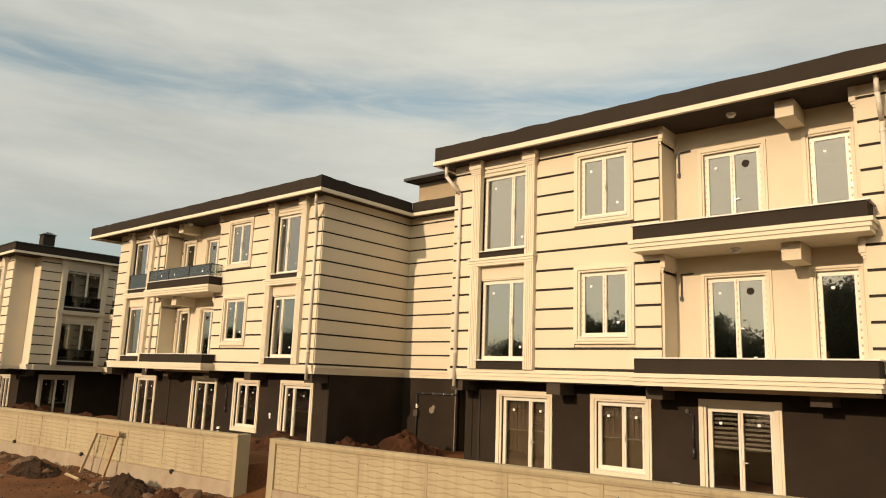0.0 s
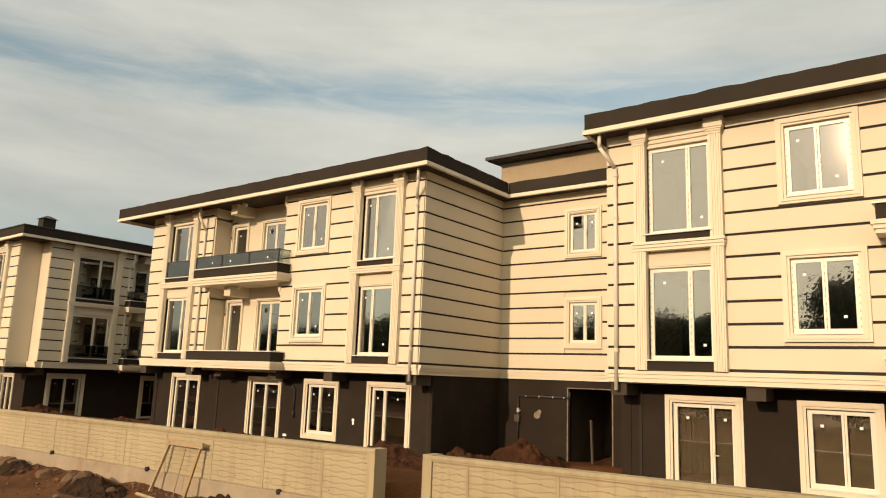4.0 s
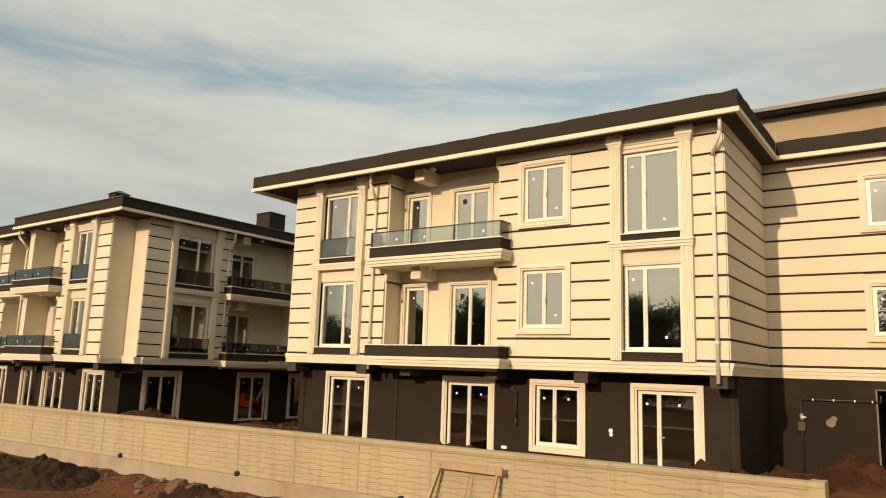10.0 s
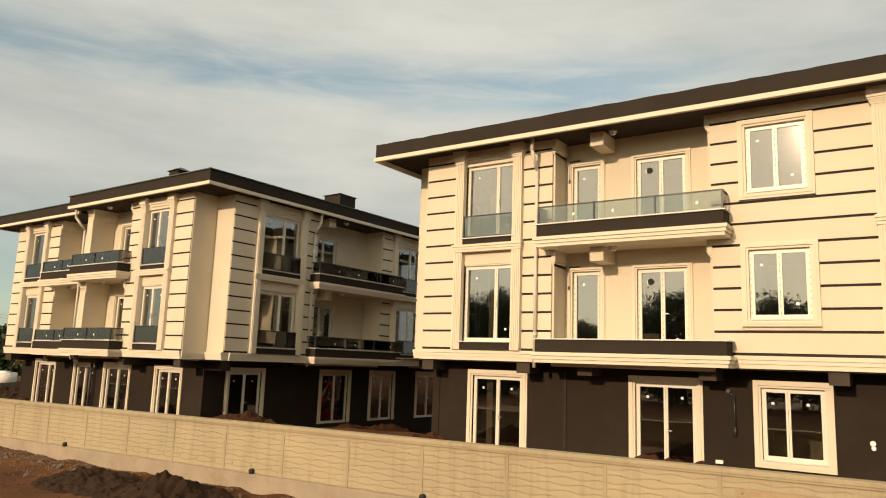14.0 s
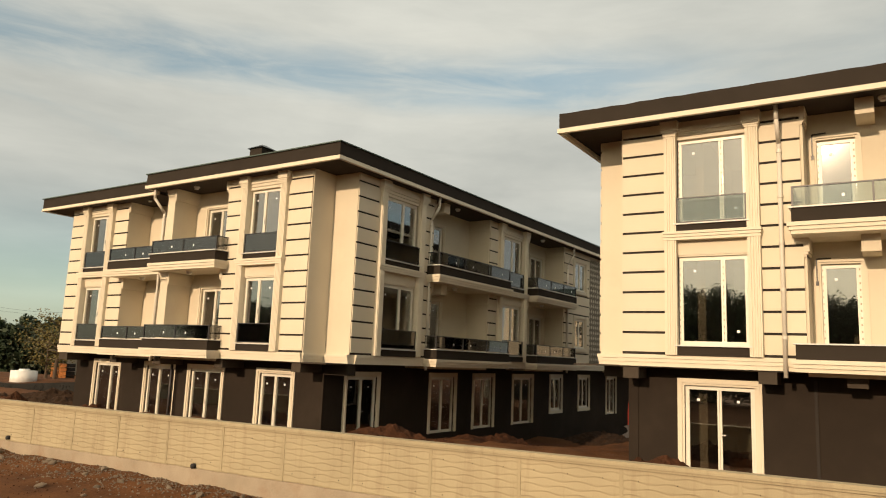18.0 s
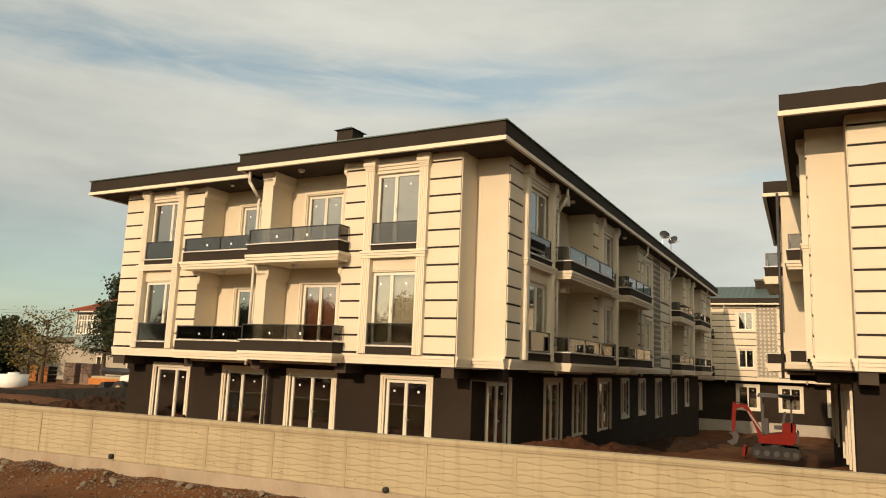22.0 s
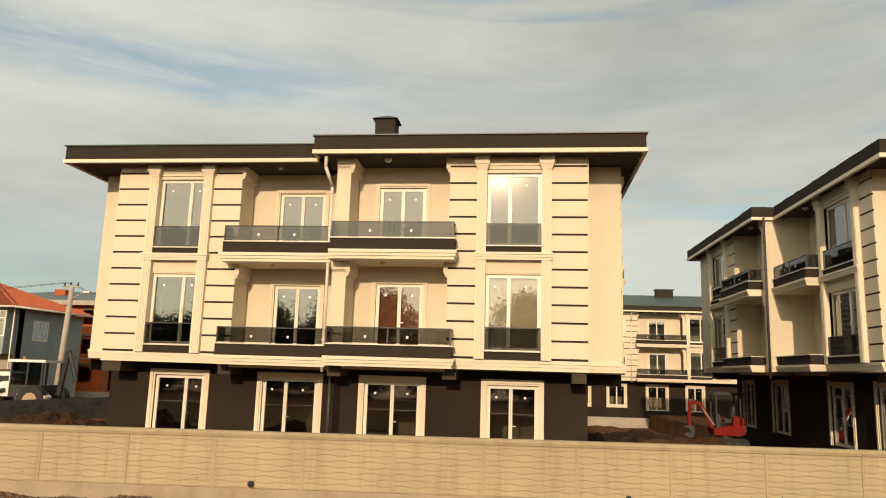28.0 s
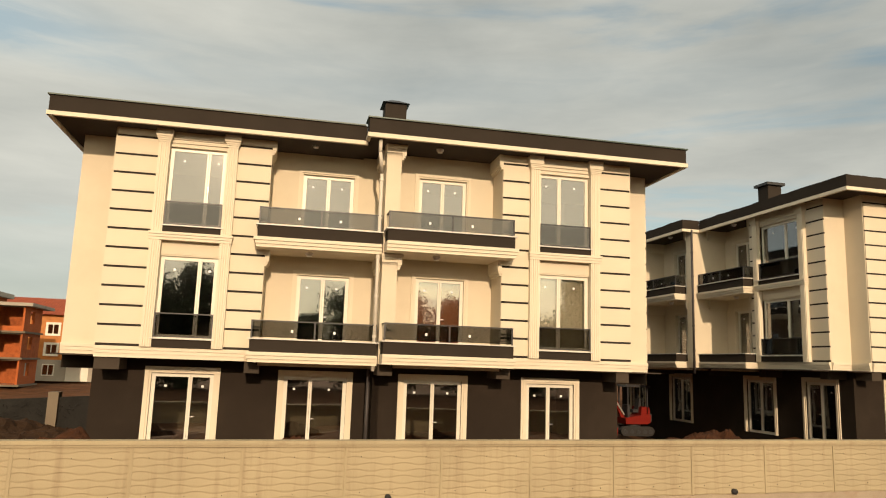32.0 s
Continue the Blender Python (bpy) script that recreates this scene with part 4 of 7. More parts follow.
hh = [(b[0] + 0.29, b[1] - 0.29, z0, z1) for b in (bay1, bay2) for z0, z1 in ((3.6, 5.92), (6.6, 8.94))]
wall(S1, 18.1, 22.25, FOOT, WALL_TOP, CREAM, hh)
cladding(S1, 18.1, 19.0, ())
tall_bay(S1, *bay1, rails=(True, True), split=0.4)
cladding(S1, 21.9, 22.25, ())
band(S1, 18.1, 22.25)
loggia(S1, 22.25, 25.2, 0.9, ((22.9, 24.5),), 0.6, (0.3, -0.02), (True, False), side=(True, False))
part("party_wall", Boxes().box(XN - 0.8, XN + 0.9, 25.2, 25.45, FOOT, WALL_TOP), CREAM, ab)
part("loggia_side", Boxes().box(XN, XN + 0.9, 22.15, 22.25, FOOT, WALL_TOP), CREAM, ab)
band(Face("x", 25.2, -1, ab), XN - 0.8, XN - 0.6)
wall(S2, 25.454, 25.7, FOOT, WALL_TOP, CREAM)
band(S2, 25.2, 25.7)
loggia(S2, 25.7, 29.3, 1.0, ((26.6, 28.2),), 0.6, (0.0, 0.3), (True, False), side=(False, True))
part("loggia_side", Boxes().box(XN - 0.8, XN + 0.2, 29.3, 29.4, FOOT, WALL_TOP), CREAM, ab)
wall(S2, 29.4, 35.0, FOOT, WALL_TOP, CREAM, hh)
cladding(S2, 29.3, 30.3, ())
tall_bay(S2, *bay2, rails=(True, True), split=0.6)
cladding(S2, 33.2, 34.0, ())
band(S2, 29.4, 35.0)
pipe(S2, 25.08, (9.34, 2.9), d=0.10, mat=DARKPIPE, bend=False)
GS = Face("y", XN + 0.8, -1, ab)
gsp = [(18.7, 20.5, None, 0.5, None), (22.0, 24.0, None, 0.5, None), (27.9, 29.9, None, 0.5, None), (32.2, 34.0, None, 0.5, None)]
wall(GS, 18.006, 35.0, -1.2, FOOT, GREY, doors_on(GS, gsp))
part("overhang_soffit", Boxes().box(XN - 0.78, XN + 0.85, 18.12, 35.0, FOOT - 0.03, FOOT + 0.01), SOFFIT, ab)
beam_ends(S1, (18.3, 21.6, 25.0), 0.8)
beam_ends(S2, (29.4, 33.4), 1.6)
# back and far end, rooms
part("rear_wall", Boxes().box(XN - 0.8, 5.3, 35.004, 35.3, FOOT, WALL_TOP), CREAM, ab)
part("ground_rear_wall", Boxes().box(XN + 1.2, 5.3, 35.004, 35.3, -1.2, FOOT - 0.004), GREY, ab)
part("end_wall", Boxes().box(5.2, 5.45, 17.3, 35.0, 0.1, WALL_TOP), CREAM, ab)
part("inner_wall", Boxes().box(-30.0, -29.8, 18.4, 34.9, 0.3, 9.3), PLASTER, ab)
s = Boxes()
for z in (0.40, 3.24, 6.26):
    s.box(-31.4, -30.0, 18.5, 34.9, z, z + 0.12)
part("inner_floor", s, CONCRETE, ab)
eaves([(-33.84, 35.9, -0.1), (-33.84, 25.1, -0.1), (-32.99, 25.1, -0.1), (-33.08, 16.36, -0.12), (-16.29, 16.62), (-16.29, 21.24), (-11.18, 21.24), (-11.18, 16.66), (6.5, 16.58), (6.5, 35.9), (-33.84, 35.9, -0.1)], 9.34, ab)
for x0, x1, y0, y1 in ((-32.95, -16.36, 16.74, 21.3), (-11.1, 6.4, 16.76, 21.3), (-32.95, 6.4, 21.3, 35.8), (-33.75, -32.95, 25.2, 35.8)):
    part("soffit", Boxes().box(x0, x1, y0, y1, 9.36, 9.40), SOFFIT, ab)
for x0, x1, y0, y1 in ((-32.9, -16.4, 16.76, 21.35), (-11.05, 6.4, 16.78, 21.35), (-32.9, 6.4, 21.35, 35.8)):
    part("roof", Boxes().box(x0, x1, y0, y1, 9.41, 9.62), MEMBRANE, ab)
# unfinished attic storey set back on the roof
AT = Face("x", 23.5, -1, ab)
wall(AT, -18.05, -5.0, 9.6, 11.42, RAWRENDER, [(-13.5, -11.9, 10.35, 11.22)], name="attic_wall")
part("attic_wall", Boxes().box(-18.05, -17.8, 23.75, 33, 9.6, 11.42).box(-5.2, -5.0, 23.75, 33, 9.6, 11.42).box(-18.05, -5.0, 33, 33.2, 9.6, 11.4), RAWRENDER, ab)
small_window(AT, -13.5, -11.9, 10.35, 11.22, 0.0, 0.45, 0.12)
s = Boxes()
s.prism([(22.95, 11.42), (33.6, 12.1), (33.6, 12.25), (22.95, 11.57)], "x", -18.35, -4.6)
part("attic_roof", s, MEMBRANE, ab, "dark metal attic roof edge")
part("attic_gutter", Boxes().box(-18.4, -4.6, 22.86, 22.96, 11.45, 11.57), BLACKMETAL, ab)
# chimney on the courtyard side
for cx, cy, zt in ((-29.5, 24.7, 11.6),):
    s = Boxes().box(cx - 0.35, cx + 0.35, cy - 0.35, cy + 0.35, 9.6, zt)
    ch = part("chimney", s, FASCIA, ab)
    part("chimney_cap", Boxes().box(cx - 0.48, cx + 0.48, cy - 0.48, cy + 0.48, zt, zt + 0.12), BLACKMETAL, ch)

# ---- apartment building with its end to the road ----
DZ = -0.29
cb = thing("apartment_building", (-41.43, 15.99, 0.4), "cream three-storey apartment building with dark glass balcony rails", "apartment building", "new apartment blocks")
cb.rotation_euler.z = radians(-1.5)
RF, LF, CS = Face("x", 15.99, -1, cb, DZ), Face("x", 16.5, -1, cb, DZ - 0.05), Face("y", -40.35, 1, cb, DZ)
bR, bL = (-44.60, -42.43), (-55.06, -52.98)
hR = [(bR[0] + 0.29, bR[1] - 0.29, 3.6, 5.92), (bR[0] + 0.29, bR[1] - 0.29, 6.6, 8.94)]
hL = [(bL[0] + 0.29, bL[1] - 0.29, 3.6, 5.92), (bL[0] + 0.29, bL[1] - 0.29, 6.6, 8.94)]
wall(RF, -45.42, -41.40, FOOT, WALL_TOP, CREAM, hR)
wall(LF, -56.16, -52.06, FOOT, WALL_TOP, CREAM, hL)
for fc, a, b in ((RF, -45.42, -44.60), (RF, -42.43, -41.40), (LF, -56.16, -55.06), (LF, -52.98, -52.06)):
    cladding(fc, a, b, ())
tall_bay(RF, *bR, split=0.42, backing=(None, BLINDM))
tall_bay(LF, *bL, split=0.68)
band(RF, -45.20, -41.40)
band(LF, -56.16, -52.4)
loggia(RF, -48.44, -45.42, 1.01, ((-47.74, -46.26),), 0.59, (0.40, 0.24), side=(False, True), backing=(None, BROWNBLIND))
loggia(LF, -52.06, -48.87, 1.0, ((-51.15, -49.62),), 0.60, (0.24, -0.04), side=(True, False))
part("party_wall", Boxes().box(-48.87, -48.44, 15.99, 17.9, FOOT + DZ, WALL_TOP + DZ), CREAM, cb)
for z in (9.05, 5.88):
    s = Boxes()
    for i in range(4):
        s.box(-48.87 - 0.01 * i, -48.44 + 0.05 * i, 15.99 - 0.025 * i, 17.0, z + DZ + 0.075 * i, z + 0.075 + DZ + 0.075 * i)
    part("corbel", s, CREAM_TRIM, cb)
for x0, x1, y0, y1 in ((-45.425, -45.30, 16.02, 16.995), (-52.18, -52.055, 16.52, 17.495)):
    part("loggia_side", Boxes().box(x0, x1, y0, y1, FOOT + DZ, WALL_TOP + DZ), CREAM, cb)
pipe(RF, -49.0, (9.32, 2.95), d=0.02, side=-0.12)
# corners
for q in ((-41.397, -41.37, 15.995, 17.0), (-41.37, -40.354, 17.0, 17.25), (-56.19, -56.163, 16.505, 17.55), (-57.25, -56.19, 17.55, 17.8)):
    part("corner_wall", Boxes().box(*q, FOOT + DZ, WALL_TOP + DZ), CREAM, cb)
band(Face("y", -41.43, 1, cb, DZ), 15.99, 17.0)
band(Face("x", 17.0, -1, cb, DZ), -41.43, -40.35)
band(Face("x", 17.55, -1, cb, DZ), -57.25, -56.16)
# ground floor of the end
GR, GL = Face("x", 17.0, -1, cb, DZ), Face("x", 17.5, -1, cb, DZ)
wall(GR, -48.87, -41.35, 0.1, FOOT, GREY, doors_on(GR, [(-48.11, -46.10, None, 0.5, None), (-44.42, -42.62, None, 0.47, None)]))
wall(GL, -56.38, -48.87, 0.1, FOOT, GREY, doors_on(GL, [(-55.02, -53.08, None, 0.62, None), (-51.47, -49.40, None, 0.42, None)]))
part("wall", Boxes().box(-48.87, -48.67, 17.0, 17.6, 0.1 + DZ, FOOT + DZ), GREY, cb)
part("overhang_soffit", Boxes().box(-48.44, -40.4, 16.02, 17.2, FOOT - 0.03 + DZ, FOOT + 0.01 + DZ), SOFFIT, cb)
part("overhang_soffit", Boxes().box(-57.2, -48.44, 16.52, 17.8, FOOT - 0.03 + DZ, FOOT + 0.01 + DZ), SOFFIT, cb)
beam_ends(RF, (-48.86, -45.5, -41.85), 1.0)
beam_ends(LF, (-52.4,), 1.0)
beam_ends(LF, (-56.15,), 1.0, 0.62)
part("beam_end", Boxes().box(-57.2, -56.17, 17.59, 18.4, 2.84 + DZ, FOOT - 0.035 + DZ), BEAMGREY, cb)
part("corner_beam", Boxes().box(-41.43, -40.38, 17.02, 17.4, 2.78 + DZ, FOOT + DZ), GREY, cb)
part("corner_beam", Boxes().box(-57.2, -56.2, 17.57, 17.8, 2.78 + DZ, FOOT + DZ), GREY, cb)
pipe(Face("x", 17.0, -1, cb, DZ), -49.0, (3.0, 0.5), d=0.07, mat=DARKPIPE, bend=False)
# side along the courtyard
hs = []
for b0, b1 in ((18.1, 20.7), (26.4, 29.0), (47.0, 49.2)):
    hs += [(b0 + 0.29, b1 - 0.29, 3.6, 5.92), (b0 + 0.29, b1 - 0.29, 6.6, 8.94)]
sw = ((34.7, 36.2), (39.0, 40.5), (56.0, 57.4))
for a, b in sw:
    hs += [(a, b, 7.28, 8.80), (a, b, 4.28, 5.80)]
for a, b in ((17.25, 21.4), (25.7, 29.3), (33.4, 41.5), (46.0, 49.4), (53.5, 58.2)):
    wall(CS, a + 0.004, b, FOOT, WALL_TOP, CREAM, hs)
    band(CS, a, b)
tall_bay(CS, 18.1, 20.7, split=0.6)
tall_bay(CS, 26.4, 29.0, split=0.6)
tall_bay(CS, 47.0, 49.2, split=0.5)
for a, b in ((17.02, 18.1), (20.7, 21.4), (25.7, 26.4), (29.0, 29.3), (33.4, 36.75), (38.6, 41.5), (46.0, 47.0), (49.2, 49.4), (53.5, 58.2)):
    cladding(CS, a, b, [(c - 0.175, d + 0.175, z0 - 0.175, z1 + 0.175) for c, d in sw for z0, z1 in ((7.28, 8.80), (4.28, 5.80))])
for a, b in sw:
    small_window(CS, a, b, 7.28, 8.80)
    small_window(CS, a, b, 4.28, 5.80)
# panel of patterned tiles between the small windows
s = Boxes()
CS.put(s, 36.8, 38.55, 0.0, 0.03, BAND_TOP, WALL_TOP)
pat = part("patterned_panel", s, TILEPAT, cb)
s = Boxes()
for i in range(6):
    for j in range(20):
        diamond_tile(s, CS, 36.95 + 0.29 * i, BAND_TOP + 0.15 + 0.29 * j, 0.138)
part("tile_relief", s, TILEPAT2, pat, "fine grey lattice of diamonds")
loggia(CS, 21.4, 25.7, 1.0, ((22.0, 23.6),), 0.6, (0.35, 0.9), beam=(21.9, 22.3))
loggia(CS, 29.3, 33.4, 1.0, ((31.5, 33.0),), 0.6, (0.1, 0.3))
loggia(CS, 41.5, 46.0, 1.0, ((42.5, 44.0),), 0.6, (0.1, 0.3))
loggia(CS, 49.4, 53.5, 1.0, ((50.5, 52.0),), 0.6, (0.2, 0.3))
s = Boxes()
for y in (21.4, 25.7, 29.3, 33.4, 41.5, 46.0, 49.4, 53.5):
    part("loggia_side", Boxes().box(-41.35, -40.37, y - 0.05, y + 0.05, FOOT + DZ, WALL_TOP + DZ), CREAM, cb)
for y in (21.15, 33.7, 41.2, 53.8):
    pipe(CS, y, (9.34, 3.0))
GC = Face("y", -41.35, 1, cb, DZ)
wall(GC, 17.25, 58.0, -1.6, FOOT, GREY, doors_on(GC, [(18.0, 19.9, None, 0.5, None), (23.0, 25.0, None, 0.5, None), (26.3, 28.2, None, 0.5, None), (29.9, 32.1, None, 0.5, None), (34.0, 35.6, 1.06, 0.5, None), (37.7, 39.4, 1.06, 0.5, None), (42.0, 43.8, None, 0.5, None), (47.0, 48.8, None, 0.5, None), (52.0, 53.6, 1.06, 0.5, None)]))
part("overhang_soffit", Boxes().box(-41.3, -40.38, 17.3, 58.0, FOOT - 0.03 + DZ, FOOT + 0.01 + DZ), SOFFIT, cb)
s = Boxes().box(-57.25, -57.0, 17.82, 58, FOOT + DZ, 9.36 + DZ).box(-57.2, -40.4, 58.004, 58.25, FOOT + DZ, 9.36 + DZ)
part("rear_wall", s, CREAM, cb)
part("ground_rear_wall", Boxes().box(-56.38, -41.36, 58.004, 58.25, -1.6, FOOT - 0.004 + DZ), GREY, cb)
part("ground_side_wall", Boxes().box(-56.384, -56.1, 17.51, 58, 0.0, 3.03 + DZ), GREY, cb)
part("overhang_soffit", Boxes().box(-57.2, -56.384, 17.82, 58.0, FOOT - 0.03 + DZ, FOOT + 0.01 + DZ), SOFFIT, cb)
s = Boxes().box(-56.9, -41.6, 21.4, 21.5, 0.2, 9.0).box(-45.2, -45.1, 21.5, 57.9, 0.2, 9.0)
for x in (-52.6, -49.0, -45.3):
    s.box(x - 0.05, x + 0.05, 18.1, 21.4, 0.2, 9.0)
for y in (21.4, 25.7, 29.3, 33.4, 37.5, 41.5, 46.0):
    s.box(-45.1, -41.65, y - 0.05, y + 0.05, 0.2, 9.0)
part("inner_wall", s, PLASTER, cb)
s = Boxes()
for z in (0.40, 3.24, 6.26):
    s.box(-56.9, -41.65, 18.1, 57.9, z + DZ, z + 0.12 + DZ)
part("inner_floor", s, CONCRETE, cb)
LOW = -0.10
eaves([(-57.75, 58.6), (-57.75, 15.9), (-49.47, 15.9)], 9.34, cb, DZ + LOW, rough=False, strip=0.11)
eaves([(-49.47, 15.9), (-49.47, 15.40), (-39.81, 15.40), (-39.81, 58.6)], 9.34, cb, DZ, rough=False, strip=0.12)
part("soffit", Boxes().box(-57.65, -49.4, 16.0, 58.5, 9.36 + DZ + LOW, 9.40 + DZ + LOW), SOFFIT, cb)
part("soffit", Boxes().box(-49.4, -39.9, 15.5, 58.5, 9.36 + DZ, 9.40 + DZ), SOFFIT, cb)
# roof edge trim and the low green hipped roof
s = Boxes()
for (x0, y0), (x1, y1) in (((-57.8, 15.85), (-49.52, 16.0)), ((-49.52, 15.35), (-39.76, 15.5)), ((-39.91, 15.504), (-39.76, 58.6)), ((-57.8, 16.004), (-57.65, 58.6)), ((-49.52, 15.504), (-49.40, 16.0))):
    low = LOW if x0 < -57 else 0.0
    part("edge_trim", Boxes().box(x0, x1, y0, y1, 9.885 + DZ + low, 9.92 + DZ + low), SEAM, cb, "thin metal trim on the roof edge")
zr, ze, xr = 10.70, 9.40, -48.8
s = Boxes()
s.v = [(-57.6, 16.4, ze), (-39.95, 15.6, ze), (-39.95, 58.5, ze), (-57.6, 58.5, ze), (xr, 24.4, zr), (xr, 49.5, zr)]
s.f = [(0, 1, 4), (1, 2, 5, 4), (2, 3, 5), (3, 0, 4, 5)]
roof = part("roof", s, SEAM, cb, "low green standing-seam metal roof")
s = Boxes()
for i in range(1, 105):
    y = 15.8 + i * 0.41
    h = min(1, (y - 15.6) / 8.8, (58.5 - y) / 9.0)
    for xe in (-39.95, -57.6):
        xt, zt = xe + (xr - xe) * h, ze + (zr - ze) * h
        s.rod((xe, y, ze + 0.015), (xt, y, zt + 0.015), 0.02, 4)
for i in range(1, 43):
    x = -57.6 + i * 0.41
    h = min((x + 57.6) / 8.8, (-39.95 - x) / 8.85)
    s.rod((x, 16.0, ze + 0.02), (x, 16.0 + 8.4 * h, ze + (zr - ze) * h + 0.015), 0.02, 4)
part("seam", s, SEAM, roof)["kind"] = "stuff"
for cx, cy, zt, w in ((-48.2, 19.8, 11.6, 0.36), (-45.0, 27.4, 11.65, 0.58), (-45.0, 45.0, 11.65, 0.58)):
    ch = part("chimney", Boxes().box(cx - w, cx + w, cy - w, cy + w, 9.7, zt), FASCIA, cb, "dark square chimney")
    s = Boxes()
    k = w + 0.10
    n = len(s.v)
    s.v = [(cx - k, cy - k, zt), (cx + k, cy - k, zt), (cx + k, cy + k, zt), (cx - k, cy + k, zt), (cx - 0.1, cy - 0.1, zt + 0.2), (cx + 0.1, cy - 0.1, zt + 0.2), (cx + 0.1, cy + 0.1, zt + 0.2), (cx - 0.1, cy + 0.1, zt + 0.2)]
    s.f = [(0, 3, 2, 1), (4, 5, 6, 7), (0, 1, 5, 4), (1, 2, 6, 5), (2, 3, 7, 6), (3, 0, 4, 7)]
    part("chimney_cap", s, BLACKMETAL, ch)

# ---- apartment building across the end of the courtyard ----
DD = -0.62
db = thing("apartment_building", (-33, 66, 0), "cream apartment building with a green metal roof", "apartment building", "new apartment blocks")
DF = Face("x", 62.5, -1, db, DD)
dw = ((-37.6, -36.4), (-34.4, -33.2))
dh = [(a, b, z0, z1) for a, b in dw for z0, z1 in ((7.28, 8.80), (4.18, 5.70))]
bD = (-27.75, -25.3)
dh += [(bD[0] + 0.29, bD[1] - 0.29, 3.6, 5.92), (bD[0] + 0.29, bD[1] - 0.29, 6.6, 8.94)]
wall(DF, -47.5, -32.0, FOOT, WALL_TOP, CREAM, dh)
wall(DF, -28.0, -20.0, FOOT, WALL_TOP, CREAM, dh)
tall_bay(DF, *bD, rails=(False, True))
for a, b in ((-47.5, -43.5), (-39.6, -36.2), (-34.6, -32.0), (-25.3, -24.0)):
    cladding(DF, a, b, [(c - 0.175, d + 0.175, z0 - 0.175, z1 + 0.175) for c, d in dw for z0, z1 in ((7.28, 8.80), (4.18, 5.70))])
for h in dh[:4]:
    small_window(DF, *h)
s = Boxes()
DF.put(s, -36.18, -34.62, 0.0, 0.03, BAND_TOP, WALL_TOP)
pat = part("patterned_panel", s, TILEPAT, db)
s = Boxes()
for i in range(5):
    for j in range(19):
        diamond_tile(s, DF, -36.02 + 0.31 * i, BAND_TOP + 0.16 + 0.31 * j, 0.147)
part("tile_relief", s, TILEPAT2, pat, "fine grey lattice of diamonds")
band(DF, -47.5, -32.0)
band(DF, -28.0, -20.0)
loggia(DF, -32.0, -28.0, 1.0, ((-30.9, -29.3),), 0.6, (0.2, 0.2))
loggia(DF, -43.5, -39.6, 1.0, ((-42.3, -40.7),), 0.6, (0.2, 0.2), lamps=False)
GD = Face("x", 63.4, -1, db, DD)
wall(GD, -47.5, -20.0, -1.4, FOOT, GREY, doors_on(GD, [(-45.9, -44.1, None, 0.5, None), (-42.4, -40.6, None, 0.5, None), (-37.9, -36.1, 0.9, 0.5, None), (-34.7, -32.9, 0.9, 0.5, None), (-31.2, -29.2, None, 0.5, None), (-27.7, -26.0, None, 0.5, None)]))
part("overhang_soffit", Boxes().box(-47.5, -20, 62.52, 63.4, FOOT - 0.03 + DD, FOOT + 0.01 + DD), SOFFIT, db)
part("plinth", Boxes().box(-47.5, -20, 63.0, 63.38, -2.2, -0.75), CONCRETE, db)
part("rear_wall", Boxes().box(-47.5, -20, 74, 74.3, -0.5, 8.8).box(-47.7, -47.5, 62.5, 74, -0.5, 8.8).box(-20, -19.8, 62.5, 74, -0.5, 8.8).box(-47.4, -20.1, 66.5, 66.6, -0.5, 8.7), CREAM, db)
for x in (-38.6, -32.6):
    pipe(DF, x, (9.34, 3.0))
eaves([(-48, 61.9), (-19.5, 61.9)], 9.34, db, DD, rough=False)
part("soffit", Boxes().box(-48, -19.5, 61.95, 74.5, 9.36 + DD, 9.40 + DD), SOFFIT, db)
s = Boxes()
s.prism([(62.0, 9.2), (68.2, 10.9), (74.4, 9.2)], "x", -48, -19.5)
roof = part("roof", s, SEAM, db, "green standing-seam metal roof")
s = Boxes()
for i in range(70):
    s.rod((-47.8 + 0.41 * i, 62.0, 9.225), (-47.8 + 0.41 * i, 68.2, 10.925), 0.022, 4)
part("seam", s, SEAM, roof)["kind"] = "stuff"
for cx in (-35.6, -28.6):
    ch = part("chimney", Boxes().box(cx - 0.8, cx + 0.8, 67.0, 67.8, 10.3, 11.3), FASCIA, db, "dark rectangular chimney")
    part("chimney_cap", Boxes().box(cx - 0.9, cx + 0.9, 66.9, 67.9, 11.3, 11.42), BLACKMETAL, ch)

# ---- boundary wall of precast panels ----
STEP, FIRST = 2.011, -50.16
bw = thing("boundary_wall", (-28, 12.5, -0.4), "pale precast concrete boundary wall with wavy relief panels", "wall")


